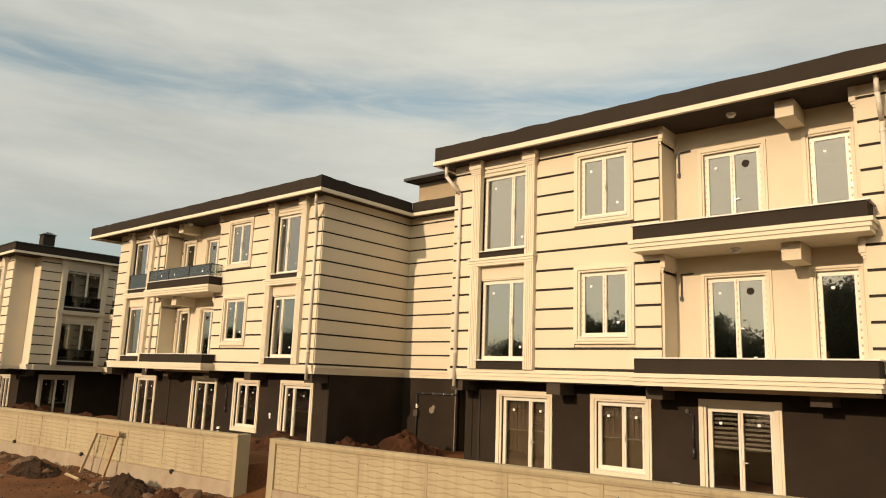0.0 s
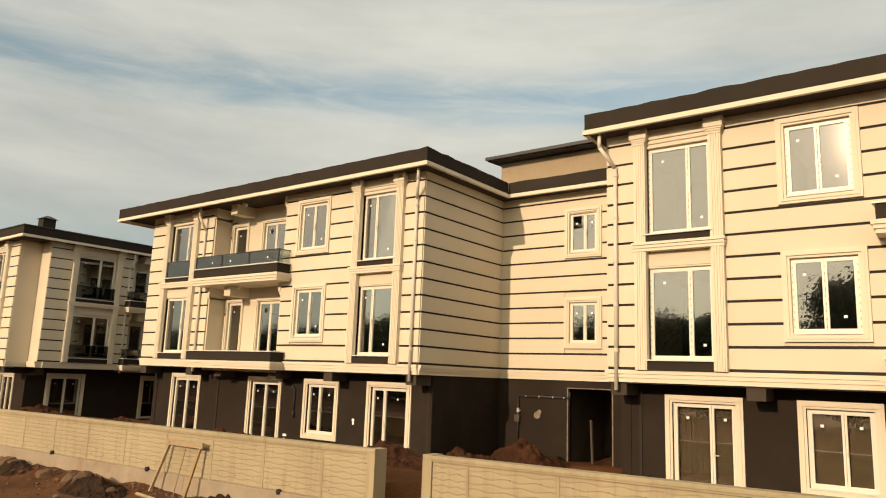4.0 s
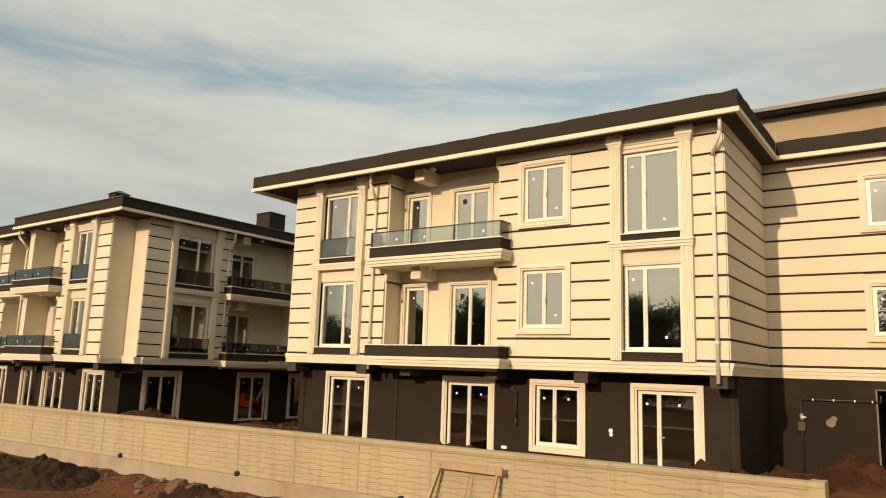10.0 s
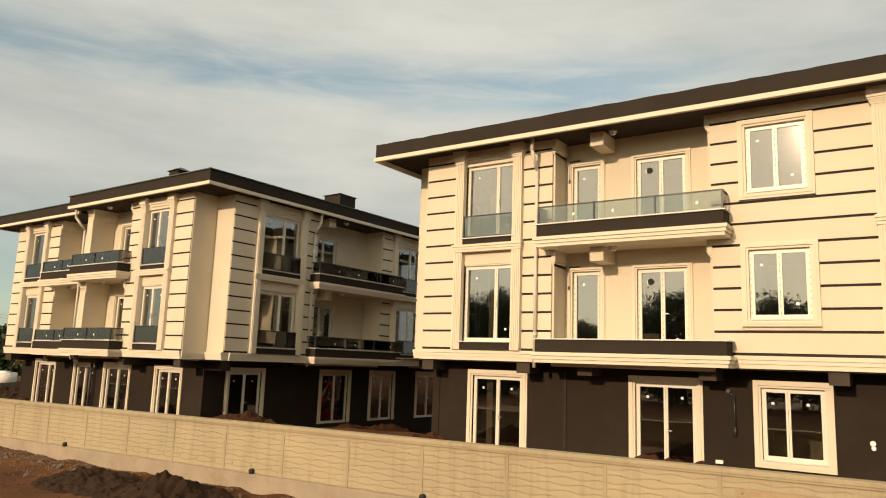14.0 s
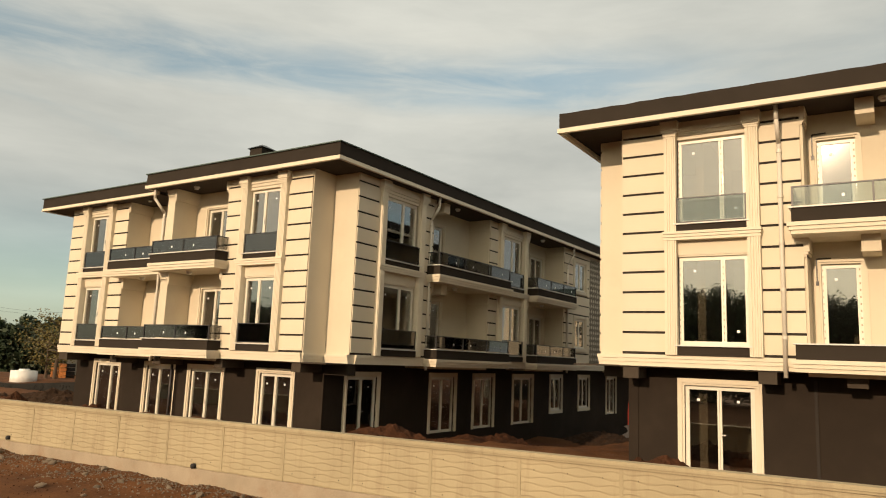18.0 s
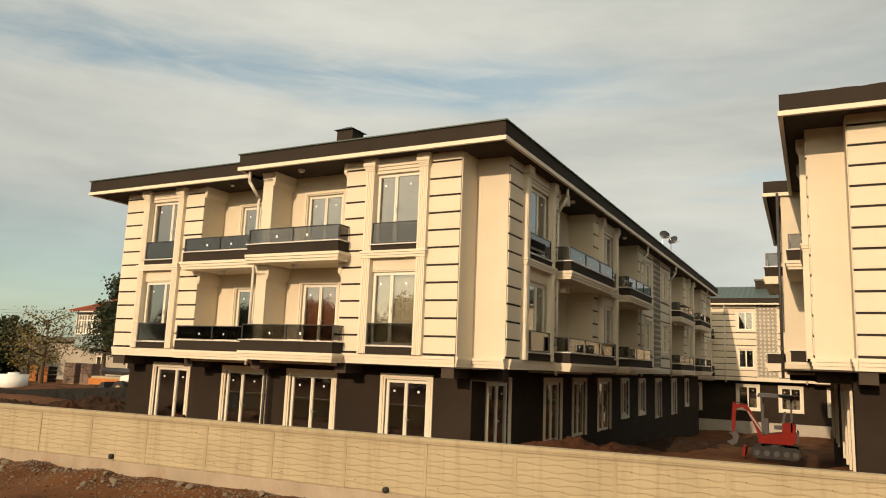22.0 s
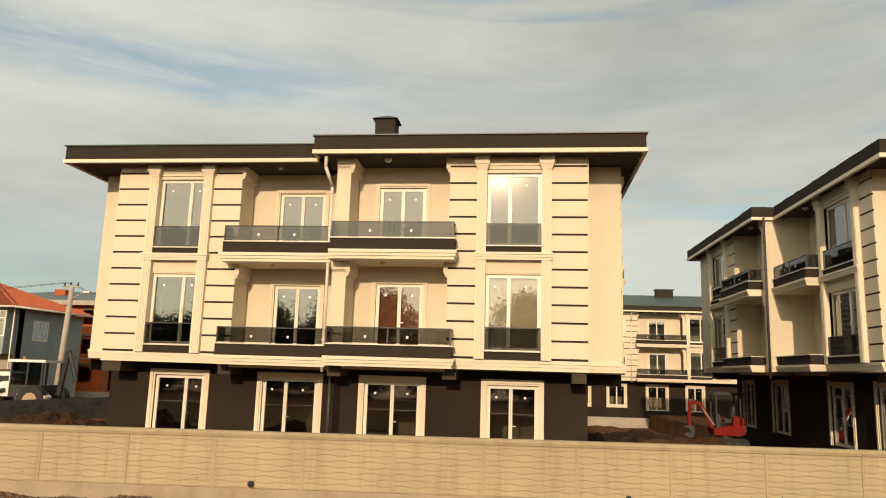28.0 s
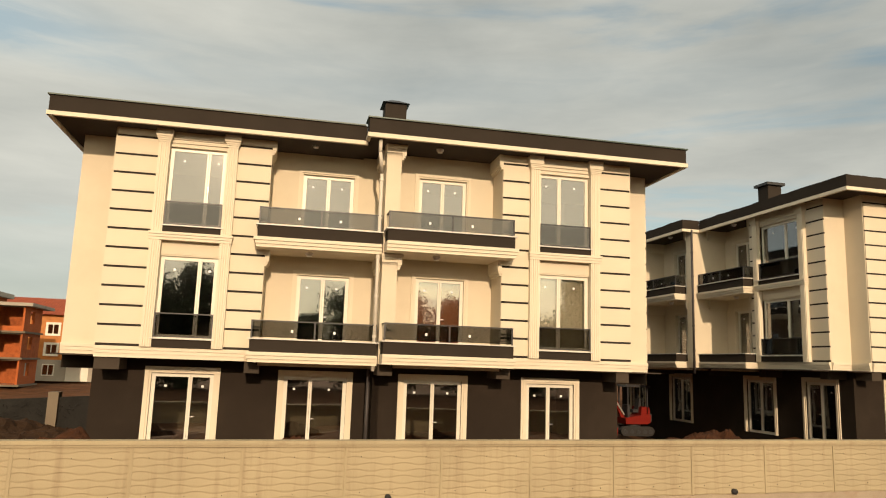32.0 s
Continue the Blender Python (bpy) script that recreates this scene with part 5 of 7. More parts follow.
def panel_mesh(w, h):
    """A wavy relief panel: rows of long lens-shaped waves."""
    nu, nz, rows = 40, 81, 9
    s = Boxes()
    for j in range(nz + 1):
        for i in range(nu + 1):
            u, v = w * i / nu, j / nz * rows
            wave = 0.26 * math.sin(2 * math.pi * u / 0.68)
            row = int(v)
            k = v - row
            sgn = 1 if row % 2 else -1
            # the foot of each row bows one way and its head the other
            z = (row + k + wave * (sgn * (1 - k) - sgn * k) * 0.9) * h / rows
            edge = min(1, i / 2, (nu - i) / 2, j / 2, (nz - j) / 2)
            z = h * j / nz + (z - h * j / nz) * edge
            r = min(1.0, k * 9 / 1.6) if k < 0.2 else 1.0 - 0.75 * (k - 0.2) / 0.8
            s.v.append((u - w / 2, -(0.006 + 0.014 * r) * (0.4 + 0.6 * edge), z))
    for j in range(nz):
        for i in range(nu):
            a = j * (nu + 1) + i
            s.f.append((a, a + 1, a + nu + 2, a + nu + 1))
    n = len(s.v)
    return s.mesh("precast_panel")


def hole_mesh():
    s = Boxes()
    for i in range(3):
        for z in (0.20, 0.90):
            u = -0.68 + 0.68 * i
            s.rod((u, -0.012, z), (u, -0.030, z), 0.009, 6)
    return s.mesh("tie_hole")


PH = 1.12
pm = panel_mesh(STEP - 0.05, PH)
pm.polygons.foreach_set("use_smooth", [True] * len(pm.polygons))
hm = hole_mesh()
turn_wall = math.atan(0.0365)
k = -10
while FIRST + k * STEP < 12:
    x0, x1 = FIRST + k * STEP, FIRST + (k + 1) * STEP
    k += 1
    cx = (x0 + x1) / 2
    if x0 < -62:
        continue
    if x0 < GATE[1] and x1 > GATE[0]:
        if x1 - GATE[1] > 0.3:
            x0 = GATE[1]
        elif GATE[0] - x0 > 0.3:
            x1 = GATE[0]
        else:
            continue
        cx = (x0 + x1) / 2
    y, zt = wall_y(cx), wall_top(cx)
    at = Matrix.Translation((cx, y, zt - 0.10 - PH)) @ Matrix.Rotation(turn_wall, 4, "Z")
    ob = part("precast_panel", pm, PRECAST, bw)
    ob.matrix_basis = at @ Matrix.Diagonal(((x1 - x0) / STEP, 1, 1, 1))
    ob = part("tie_hole", hm, GROOVE, bw)
    ob.matrix_basis = at @ Matrix.Diagonal(((x1 - x0) / STEP, 1, 1, 1))
    s = Boxes()
    for a, b, d0, d1, z0, z1 in ((x0, x1, 0.0, 0.16, -0.62, zt - 0.11), (x0, x0 + 0.045, -0.02, 0.0, zt - PH - 0.1, zt - 0.1)):
        s.v += [(a, wall_y(a) + d0, z0), (b, wall_y(b) + d0, z0), (b, wall_y(b) + d1, z0), (a, wall_y(a) + d1, z0), (a, wall_y(a) + d0, z1), (b, wall_y(b) + d0, z1), (b, wall_y(b) + d1, z1), (a, wall_y(a) + d1, z1)]
        n = len(s.v) - 8
        s.f += [tuple(n + i for i in q) for q in ((0, 3, 2, 1), (4, 5, 6, 7), (0, 1, 5, 4), (1, 2, 6, 5), (2, 3, 7, 6), (3, 0, 4, 7))]
    part("wall_core", s, PRECAST, bw)
    s = Boxes()
    za, zb = wall_top(x0), wall_top(x1)
    for o, lo, hi in ((0.05, -0.12, -0.075), (0.075, -0.075, -0.03), (0.055, -0.03, 0.0)):
        n = len(s.v)
        s.v += [(x0, wall_y(x0) - o, za + lo), (x1, wall_y(x1) - o, zb + lo), (x1, wall_y(x1) + 0.16 + o, zb + lo), (x0, wall_y(x0) + 0.16 + o, za + lo),
                (x0, wall_y(x0) - o, za + hi), (x1, wall_y(x1) - o, zb + hi), (x1, wall_y(x1) + 0.16 + o, zb + hi), (x0, wall_y(x0) + 0.16 + o, za + hi)]
        s.f += [tuple(n + i for i in q) for q in ((0, 3, 2, 1), (4, 5, 6, 7), (0, 1, 5, 4), (1, 2, 6, 5), (2, 3, 7, 6), (3, 0, 4, 7))]
    part("coping", s, PRECAST, bw)
    # rough plinth course below the panels
    s = Boxes()
    m = 8
    for i in range(m + 1):
        x = x0 + (x1 - x0) * i / m
        d = 0.055 + 0.02 * noise.noise(Vector((x * 3, 0, 0)))
        zz = zt - PH - 0.10 + 0.02 * noise.noise(Vector((x * 4, 5, 0)))
        s.v += [(x, wall_y(x) - d, -0.7), (x, wall_y(x) - d, zz), (x, wall_y(x), zz), (x, wall_y(x), -0.7)]
    for i in range(m):
        a, b = 4 * i, 4 * i + 4
        s.f += [(a, b, b + 1, a + 1), (a + 1, b + 1, b + 2, a + 2), (a + 2, b + 2, b + 3, a + 3)]
    s.f += [(0, 1, 2, 3), (4 * m + 3, 4 * m + 2, 4 * m + 1, 4 * m)]
    part("plinth", s, PLINTH, bw)
for x, w in ((GATE[0] - 0.10, 0.24), (GATE[1] + 0.10, 0.24)):
    part("gate_post", Boxes().box(x - w / 2, x + w / 2, wall_y(x) - 0.06, wall_y(x) + 0.34, -0.6, wall_top(x) + 0.01), PRECAST, bw, "plain concrete gate post")
for x in (-17.3, -22.7, -27.95, -33.0, -41.0, -49.25, -57.4):
    z = 0.23 if x > -40 else 0.19
    s = Boxes().rod((x, wall_y(x) - 0.10, z), (x, wall_y(x) - 0.02, z), 0.065, 12)
    p = part("drain_pipe", s, RUBBER, bw, "short black drain pipe stub", True)
# end post of the wall
x = -57.05
part("end_post", Boxes().box(x - 0.14, x + 0.14, wall_y(x) - 0.08, wall_y(x) + 0.3, -0.6, wall_top(x) + 0.02), CONCRETE, bw)

# threshold slab in the gap
single("concrete_slab", Boxes().box(GATE[0] + 0.05, GATE[1] - 0.05, 12.5, 13.6, -0.55, -0.22), CONCRETE, "rough concrete slab in the gap of the wall", "slab")

# timber frame leaning on the wall
lf = thing("timber_frame", (-21, 12.3, -0.4), "weathered open timber frame leaning on the pale wall", "timber frame")
yw = wall_y(-21) - 0.09
for x0, x1, mat, r in ((-22.02, -21.62, PALEWOOD, 0.05), (-20.42, -20.22, WOOD, 0.045)):
    s = Boxes().rod((x0, yw - 0.34, -0.36), (x1, yw - 0.05, 1.12), r, 4)
    part("post", s, mat, lf)
rail = part("top_rail", Boxes().box(-21.72, -20.10, yw - 0.12, yw - 0.07, 1.0, 1.15), PALEWOOD, lf)
for x in (-21.6, -20.25):
    part("nail", Boxes().rod((x, yw - 0.13, 1.07), (x, yw - 0.115, 1.07), 0.012, 6), BLACKMETAL, rail)
part("loose_strip", Boxes().rod((-21.1, yw - 0.20, -0.36), (-20.9, yw - 0.06, 0.95), 0.012, 4), WOOD, lf, "thin batten inside the frame")

# ---- heaps of earth, stones and rubble ----
def heap(x, y, rx, ry, h, mat, seed, label, tilt=0.0, base=None):
    n = 60
    s = Boxes()
    for j in range(n + 1):
        for i in range(n + 1):
            a, b = 2 * i / n - 1, 2 * j / n - 1
            r = math.hypot(a, b)
            px, py = x + a * rx, y + b * ry
            k = max(0, 1 - r) ** 0.9
            lump = noise.fractal(Vector((px * 1.6, py * 1.6, seed)), 0.9, 2.1, 5)
            clod = max(0.0, noise.noise(Vector((px * 5.2, py * 5.2, seed + 5.0)))) * 0.13 + abs(noise.noise(Vector((px * 9.0, py * 9.0, seed)))) * 0.07
            z = (ground_z(px, py) if base is None else base) - 0.06 + h * k * (1 + 0.35 * lump + tilt * a) + (0.05 * lump + clod) * min(1, k * 4)
            s.v.append((px, py, z))
    for j in range(n):
        for i in range(n):
            c = j * (n + 1) + i
            s.f.append((c, c + 1, c + n + 2, c + n + 1))
    return single("earth_mound", s, mat, label, "earth mound", "mounds of earth")


heap(-34.0, 10.45, 2.0, 1.35, 0.66, DARKHEAP, 1.0, "dark loose earth mound beside the dirt road")
heap(-37.2, 10.5, 2.3, 1.15, 0.34, DARKHEAP, 2.0, "low dark earth mound with bucket marks")
heap(-14.55, 19.6, 1.4, 1.2, 0.72, HEAP, 3.0, "reddish earth mound before the recess")
heap(-16.9, 16.3, 1.8, 1.1, 0.5, HEAP, 4.0, "reddish earth mound behind the wall")
heap(-15.9, 18.2, 1.2, 1.0, 0.45, HEAP, 5.0, "low reddish earth mound with stones")
heap(-38.6, 36.0, 2.2, 3.4, 0.4, DARKHEAP, 6.0, "reddish earth mound in the courtyard")
heap(-39.4, 25.5, 2.2, 3.2, 0.42, HEAP, 7.0, "low reddish earth mound in the courtyard")
heap(-35.6, 44.0, 3.0, 5.0, 0.3, DARKHEAP, 8.0, "reddish earth mound in the courtyard")
heap(-58.7, 18.4, 3.0, 1.6, 0.62, DARKHEAP, 9.0, "dark reddish earth mound beside the building")
heap(-63.4, 17.8, 3.0, 1.4, 0.2, DARKHEAP, 10.0, "dark reddish earth mound beside the building")
heap(-51.0, 15.4, 1.2, 0.7, 0.45, HEAP, 11.0, "small earth mound at a ground floor door")
heap(-55.9, 15.2, 1.6, 0.8, 0.42, HEAP, 12.0, "small earth mound at the foot of the wall")
heap(-46.5, 15.0, 1.3, 0.7, 0.36, HEAP, 13.0, "small earth mound at the foot of the wall")
heap(-30.0, 16.0, 1.6, 0.8, 0.35, HEAP, 14.0, "small earth mound at the foot of the wall")
heap(-24.0, 16.2, 1.8, 0.9, 0.38, HEAP, 15.0, "small earth mound at the foot of the wall")
heap(-38.0, 16.5, 2.2, 1.6, 0.55, HEAP, 16.0, "low earth mound at the courtyard entrance")
heap(-23.5, 11.4, 1.6, 0.7, 0.40, DARKHEAP, 17.0, "dark earth clods along the wall")
heap(-18.2, 11.8, 1.6, 0.6, 0.42, DARKHEAP, 18.0, "dark earth clods along the wall")
heap(-28.6, 11.4, 1.3, 0.5, 0.30, DARKHEAP, 19.0, "dark earth clods along the wall")
heap(-15.4, 11.5, 1.3, 0.7, 0.45, HEAP, 20.0, "earth and stones beside the gap in the wall")


def rock_mesh(seed, flat=0.7):
    bm = bmesh.new()
    bmesh.ops.create_icosphere(bm, subdivisions=2, radius=1.0)
    for v in bm.verts:
        c = Vector(v.co)
        k = 1 + 0.38 * noise.noise(c * 1.3 + Vector((seed * 7.1, 0, 0))) + 0.16 * noise.noise(c * 3.1 + Vector((0, seed * 3.3, 0)))
        v.co = Vector((c.x * k * 1.15, c.y * k * 0.9, c.z * k * flat))
    me = bpy.data.meshes.new("stone")
    bm.to_mesh(me)
    bm.free()
    return me


rocks = [rock_mesh(i) for i in range(6)]
rng = random.Random(4)


def stone(x, y, r, mat, label, seed):
    me = rocks[seed % 6]
    key = me.name + mat.name
    m2 = bpy.data.meshes.get(key)
    if m2 is None:
        m2 = me.copy()
        m2.name = key
        m2.materials.append(mat)
    ob = new("stone", m2)
    ob.matrix_basis = Matrix.Translation((x, y, ground_z(x, y) + r * 0.35)) @ Euler((rng.uniform(-0.3, 0.3), rng.uniform(-0.3, 0.3), rng.uniform(0, 6.28))).to_matrix().to_4x4() @ Matrix.Diagonal((r, r, r, 1))
    return tagged(ob, label, "stone", "stones along the wall")


for x, d, r in ((-24.3, 0.95, 0.42), (-24.9, 1.0, 0.36), (-29.4, 0.75, 0.34), (-28.5, 0.8, 0.3), (-30.7, 0.8, 0.24), (-15.0, 0.9, 0.42), (-15.9, 1.1, 0.34), (-14.4, 1.2, 0.3), (-16.6, 1.0, 0.26), (-26.5, 0.9, 0.3), (-22.6, 1.1, 0.24), (-19.6, 1.0, 0.22), (-18.7, 1.2, 0.28), (-17.6, 1.0, 0.2)):
    stone(x, wall_y(x) - d, r * 0.8, STONE, "large brown rubble stone on the bare earth", int(abs(x) * 10))
for i in range(150):
    x = rng.uniform(-57, -14)
    d = 0.25 + abs(rng.gauss(0, 0.75))
    r = 0.04 + 0.07 * rng.random() ** 2
    stone(x, wall_y(x) - d - 0.1, r, GRAVEL if (x < -40 or rng.random() < 0.4) else STONE, "small rubble stone on the bare earth", i)
# fine rubble along the foot of the wall
s = Boxes()
for i in range(4200):
    x = rng.uniform(-60, -10) if i % 2 else rng.uniform(-60, -38)
    d = 0.08 + abs(rng.gauss(0, 0.7))
    y = wall_y(x) - d
    r = rng.uniform(0.012, 0.042)
    z = ground_z(x, y)
    n = len(s.v)
    q = [Vector((rng.gauss(0, 1), rng.gauss(0, 1), rng.gauss(0, 0.7))) for _ in range(5)]
    a = rng.uniform(0, 6.28)
    for t in range(4):
        s.v.append((x + r * math.cos(a + t * 1.57) * rng.uniform(0.7, 1.4), y + r * math.sin(a + t * 1.57) * rng.uniform(0.7, 1.2), z - 0.005 + rng.uniform(0, 0.3) * r))
    s.v.append((x + rng.uniform(-0.3, 0.3) * r, y + rng.uniform(-0.3, 0.3) * r, z + r * rng.uniform(0.7, 1.2)))
    s.f += [(n, n + 1, n + 4), (n + 1, n + 2, n + 4), (n + 2, n + 3, n + 4), (n + 3, n, n + 4)]
single("gravel", s, GRAVEL, "loose grey rubble along the foot of the wall", "gravel", kind="stuff")
for x, d, l, a in ((-21.0, 0.95, 1.5, 0.25), (-15.4, 1.5, 1.0, 0.1)):
    y = wall_y(x) - d
    z = ground_z(x, y) + 0.10
    s = Boxes().rod((x - l / 2, y, z), (x + l / 2, y - a, z + 0.02), 0.05, 4)
    single("plank", s, PALEWOOD if l > 1.2 else STICKER, "pale offcut lying on the rubble", "plank")
s = Boxes()
for i in range(2600):
    x = rng.uniform(-58, -8)
    y = wall_y(x) - 0.4 - 7.0 * rng.random() ** 1.6
    k = rng.uniform(0.012, 0.045) * (1.6 if rng.random() < 0.06 else 1.0)
    z = ground_z(x, y)
    n = len(s.v)
    a = rng.uniform(0, 6.28)
    for t in range(4):
        s.v.append((x + k * math.cos(a + t * 1.57) * rng.uniform(0.7, 1.4), y + k * math.sin(a + t * 1.57) * rng.uniform(0.7, 1.2), z - 0.004))
    s.v.append((x + rng.uniform(-0.3, 0.3) * k, y, z + k * rng.uniform(0.5, 0.9)))
    s.f += [(n, n + 1, n + 4), (n + 1, n + 2, n + 4), (n + 2, n + 3, n + 4), (n + 3, n, n + 4)]
single("earth_clod", s, HEAP, "loose reddish clods scattered over the dirt road", "clods", kind="stuff")
x = -18.9
single("food_carton", Boxes().box(x, x + 0.28, wall_y(x) - 1.2, wall_y(x) - 1.05, ground_z(x, wall_y(x) - 1.1), ground_z(x, wall_y(x) - 1.1) + 0.2), STICKER, "crushed white and orange carton on the earth", "carton")

# ---- trees ----
def tree(x, y, z, h, spread, mat, seed, conical=False, leaves=2600, size=0.32, label="broad tree with a dense crown", low=0.28, scatter=0.52, limbs=13):
    r = random.Random(seed)
    t = thing("tree", (x, y, z), label, "tree", "trees around the site")
    s = Boxes()
    top = Vector((x + r.uniform(-0.2, 0.2), y, z + h * 0.82))
    s.rod((x, y, z - 0.3), top, h * 0.022 + 0.05, 8, 0.04)
    tips = []
    nl = limbs
    for i in range(nl):
        f = low + (0.92 - low) * i / nl
        a = i * 2.4 + r.uniform(-0.3, 0.3)
        reach = spread * ((1 - f) * 1.25 + 0.08 if conical else (0.55 + 0.6 * math.sin(math.pi * min(1, (f - low) / (0.95 - low) * 0.85 + 0.12)))) * r.uniform(0.65, 1.1)
        b = Vector((x, y, z + h * f * 0.95))
        e = b + Vector((math.cos(a) * reach, math.sin(a) * reach, h * (0.02 if conical else 0.12)))
        s.rod(b, e, h * 0.008 + 0.015, 5, 0.012)
        for q in (0.45, 0.75, 1.0):
            tips.append((b.lerp(e, q), reach * (0.42 if not conical else 0.34) + 0.25))
    tips.append((top, spread * 0.4))
    part("trunk", s, BARK, t)
    s = Boxes()
    for i in range(leaves):
        c, rad = tips[r.randrange(len(tips))]
        d = Vector((r.gauss(0, 1), r.gauss(0, 1), r.gauss(0, 0.8)))
        p = c + d * rad * scatter
        n = Vector((r.gauss(0, 1), r.gauss(0, 1), r.gauss(0.4, 1))).normalized()
        u = n.orthogonal().normalized()
        v = n.cross(u)
        k = size * r.uniform(0.5, 1.2)
        m = len(s.v)
        s.v += [tuple(p + u * k), tuple(p + v * k * 0.6), tuple(p - u * k), tuple(p - v * k * 0.6)]
        s.f.append((m, m + 1, m + 2, m + 3))
    crown = part("crown", s, mat, t)
    return t


tree(-76.2, 32.7, 0.2, 6.9, 2.5, LEAFDARK, 1, True, 4600, 0.10, "slender dark evergreen tree with a bare trunk", 0.38, 0.42, 30)
tree(-80.3, 31.0, 0.2, 5.6, 2.0, LEAFYEL, 2, False, 1500, 0.10, "thin young tree with sparse olive leaves", 0.3, 0.40, 12)
tree(-83.2, 32.0, 0.2, 4.4, 1.8, LEAFYEL, 3, False, 1300, 0.10, "thin young tree with sparse olive leaves", 0.2, 0.40, 11)
big = tree(-106.6, 62.0, 0, 12.9, 2.9, LEAFDARK, 4, False, 15000, 0.27, "tall dark broadleaf tree behind the houses", 0.5, 0.36, 24)
copy_thing(big, Matrix.Translation((-112.0, 68.0, -2.0)) @ Matrix.Rotation(1.0, 4, "Z"))
copy_thing(big, Matrix.Translation((-119.0, 52.0, -6.5)) @ Matrix.Rotation(2.0, 4, "Z"))
copy_thing(big, Matrix.Translation((-109.0, 44.0, -8.0)) @ Matrix.Rotation(3.0, 4, "Z"))
copy_thing(big, Matrix.Translation((-126.0, 48.0, -7.0)) @ Matrix.Rotation(4.0, 4, "Z"))
# the belt of trees across the road, behind the walk
belt = tree(-30.0, -48.0, -0.4, 11.5, 5.9, LEAF, 5, False, 44000, 0.19, "broad roadside tree across the road", 0.05, 0.37, 22)
for i, x in enumerate((-128, -117, -109, -100, -92, -83, -70, -62, -55, -43, -24, -13, -6, 3, 12, 24, 33, 46)):
    copy_thing(belt, Matrix.Translation((x + 2.0 * math.sin(i * 1.7), -48.0 - 4 * math.cos(i * 2.3), -0.6)) @ Matrix.Rotation(i * 1.1, 4, "Z") @ Matrix.Diagonal((1, 1, (0.8 if x < -14 else 1.15) + 0.3 * (0.5 + 0.5 * math.sin(i * 2.9)), 1)))

# ---- houses, brick shells and walls beyond ----
def plain_window(face, u0, u1, z0, z1, split=0.5):
    return window(face, u0, u1, z0, z1, 0.02, split, stickers=False)


hs1 = thing("house", (-89, 53, 0), "two-storey pale house with a red tiled roof", "house", "older houses")
HF, HR = Face("x", 48.0, -1, hs1), Face("y", -81.0, 1, hs1)
wall(HF, -97.6, -81, -0.3, 6.6, HOUSEWHITE, [(-96.4, -94.9, 0.9, 2.3), (-92.0, -90.5, 0.8, 2.3), (-88.6, -86.6, 0.7, 2.4), (-85.4, -83.6, 0.9, 2.3)])
wall(HR, 48.0, 55.8, -0.3, 6.6, HOUSEBLUE, [(49.4, 51.3, 4.25, 5.85)])
plain_window(HR, 49.4, 51.3, 4.25, 5.85)
for a, b in ((-96.4, -94.9), (-92.0, -90.5), (-88.6, -86.6), (-85.4, -83.6)):
    plain_window(HF, a, b, 0.8, 2.4)
part("rear_wall", Boxes().box(-97.6, -81, 55.8, 56, -0.3, 6.6).box(-97.6, -97.4, 48.25, 55.8, -0.3, 6.6).box(-97.4, -81.2, 51, 51.1, -0.3, 6.3), HOUSEWHITE, hs1)
for a, b in ((-88.1, -81.3), (-98.2, -93.4)):
    BF = Face("x", 46.6, -1, hs1)
    bay = part("bay", Boxes().box(a, b, 46.6, 47.98, 3.15, 4.45).box(a, b, 46.6, 47.98, 6.42, 6.62), HOUSEBLUE, hs1, "pale grey-blue enclosed balcony")
    for x in (a, b - 0.12):
        part("bay_cheek", Boxes().box(x, x + 0.12, 46.72, 47.99, 4.45, 6.42), HOUSEBLUE, hs1)
    n = 6
    for i in range(n):
        u0, u1 = a + (b - a) * i / n, a + (b - a) * (i + 1) / n
        window(BF, u0, u1 - 0.01, 4.45, 6.42, 0.0, 0.5, stickers=False)
    s = Boxes()
    BF.put(s, a, b, 0.0, 0.03, 5.78, 5.88)
    part("transom", s, PVC, hs1)
s = Boxes()
RX0, RX1, RZ = -98.6, -80.3, 6.72
s.v = [(RX0, 46.0, RZ), (RX1, 46.0, RZ), (RX1, 56.6, RZ), (RX0, 56.6, RZ), (RX0 + 6.0, 51.3, 9.1), (RX1 - 6.0, 51.3, 9.1)]
s.f = [(0, 1, 5, 4), (1, 2, 5), (2, 3, 4, 5), (3, 0, 4), (3, 2, 1, 0)]
roof = part("roof", s, TILE, hs1, "hipped roof of red clay tiles")
s = Boxes()
for i in range(62):
    x = RX0 + 0.1 + 0.295 * i
    h = min(1, (x - RX0) / 6.0, (RX1 - x) / 6.0)
    s.rod((x, 46.0, RZ + 0.03), (x, 46.0 + 5.3 * h, RZ + 0.03 + 2.38 * h), 0.06, 5)
for i in range(35):
    y = 46.2 + 0.295 * i
    h = min(1, (y - 46.0) / 5.3, (56.6 - y) / 5.3)
    for xe, k in ((RX1, -1), (RX0, 1)):
        s.rod((xe, y, RZ + 0.03), (xe + 6.0 * k * h, y, RZ + 0.03 + 2.38 * h), 0.06, 5)
s.rod((RX1, 46.0, RZ + 0.05), (RX1 - 6.0, 51.3, 9.18), 0.1, 6).rod((RX1 - 6.0, 51.3, 9.18), (RX0 + 6.0, 51.3, 9.18), 0.1, 6).rod((RX0, 46.0, RZ + 0.05), (RX0 + 6.0, 51.3, 9.18), 0.1, 6)
part("clay_tile", s, TILE, roof)["kind"] = "stuff"
s = Boxes()
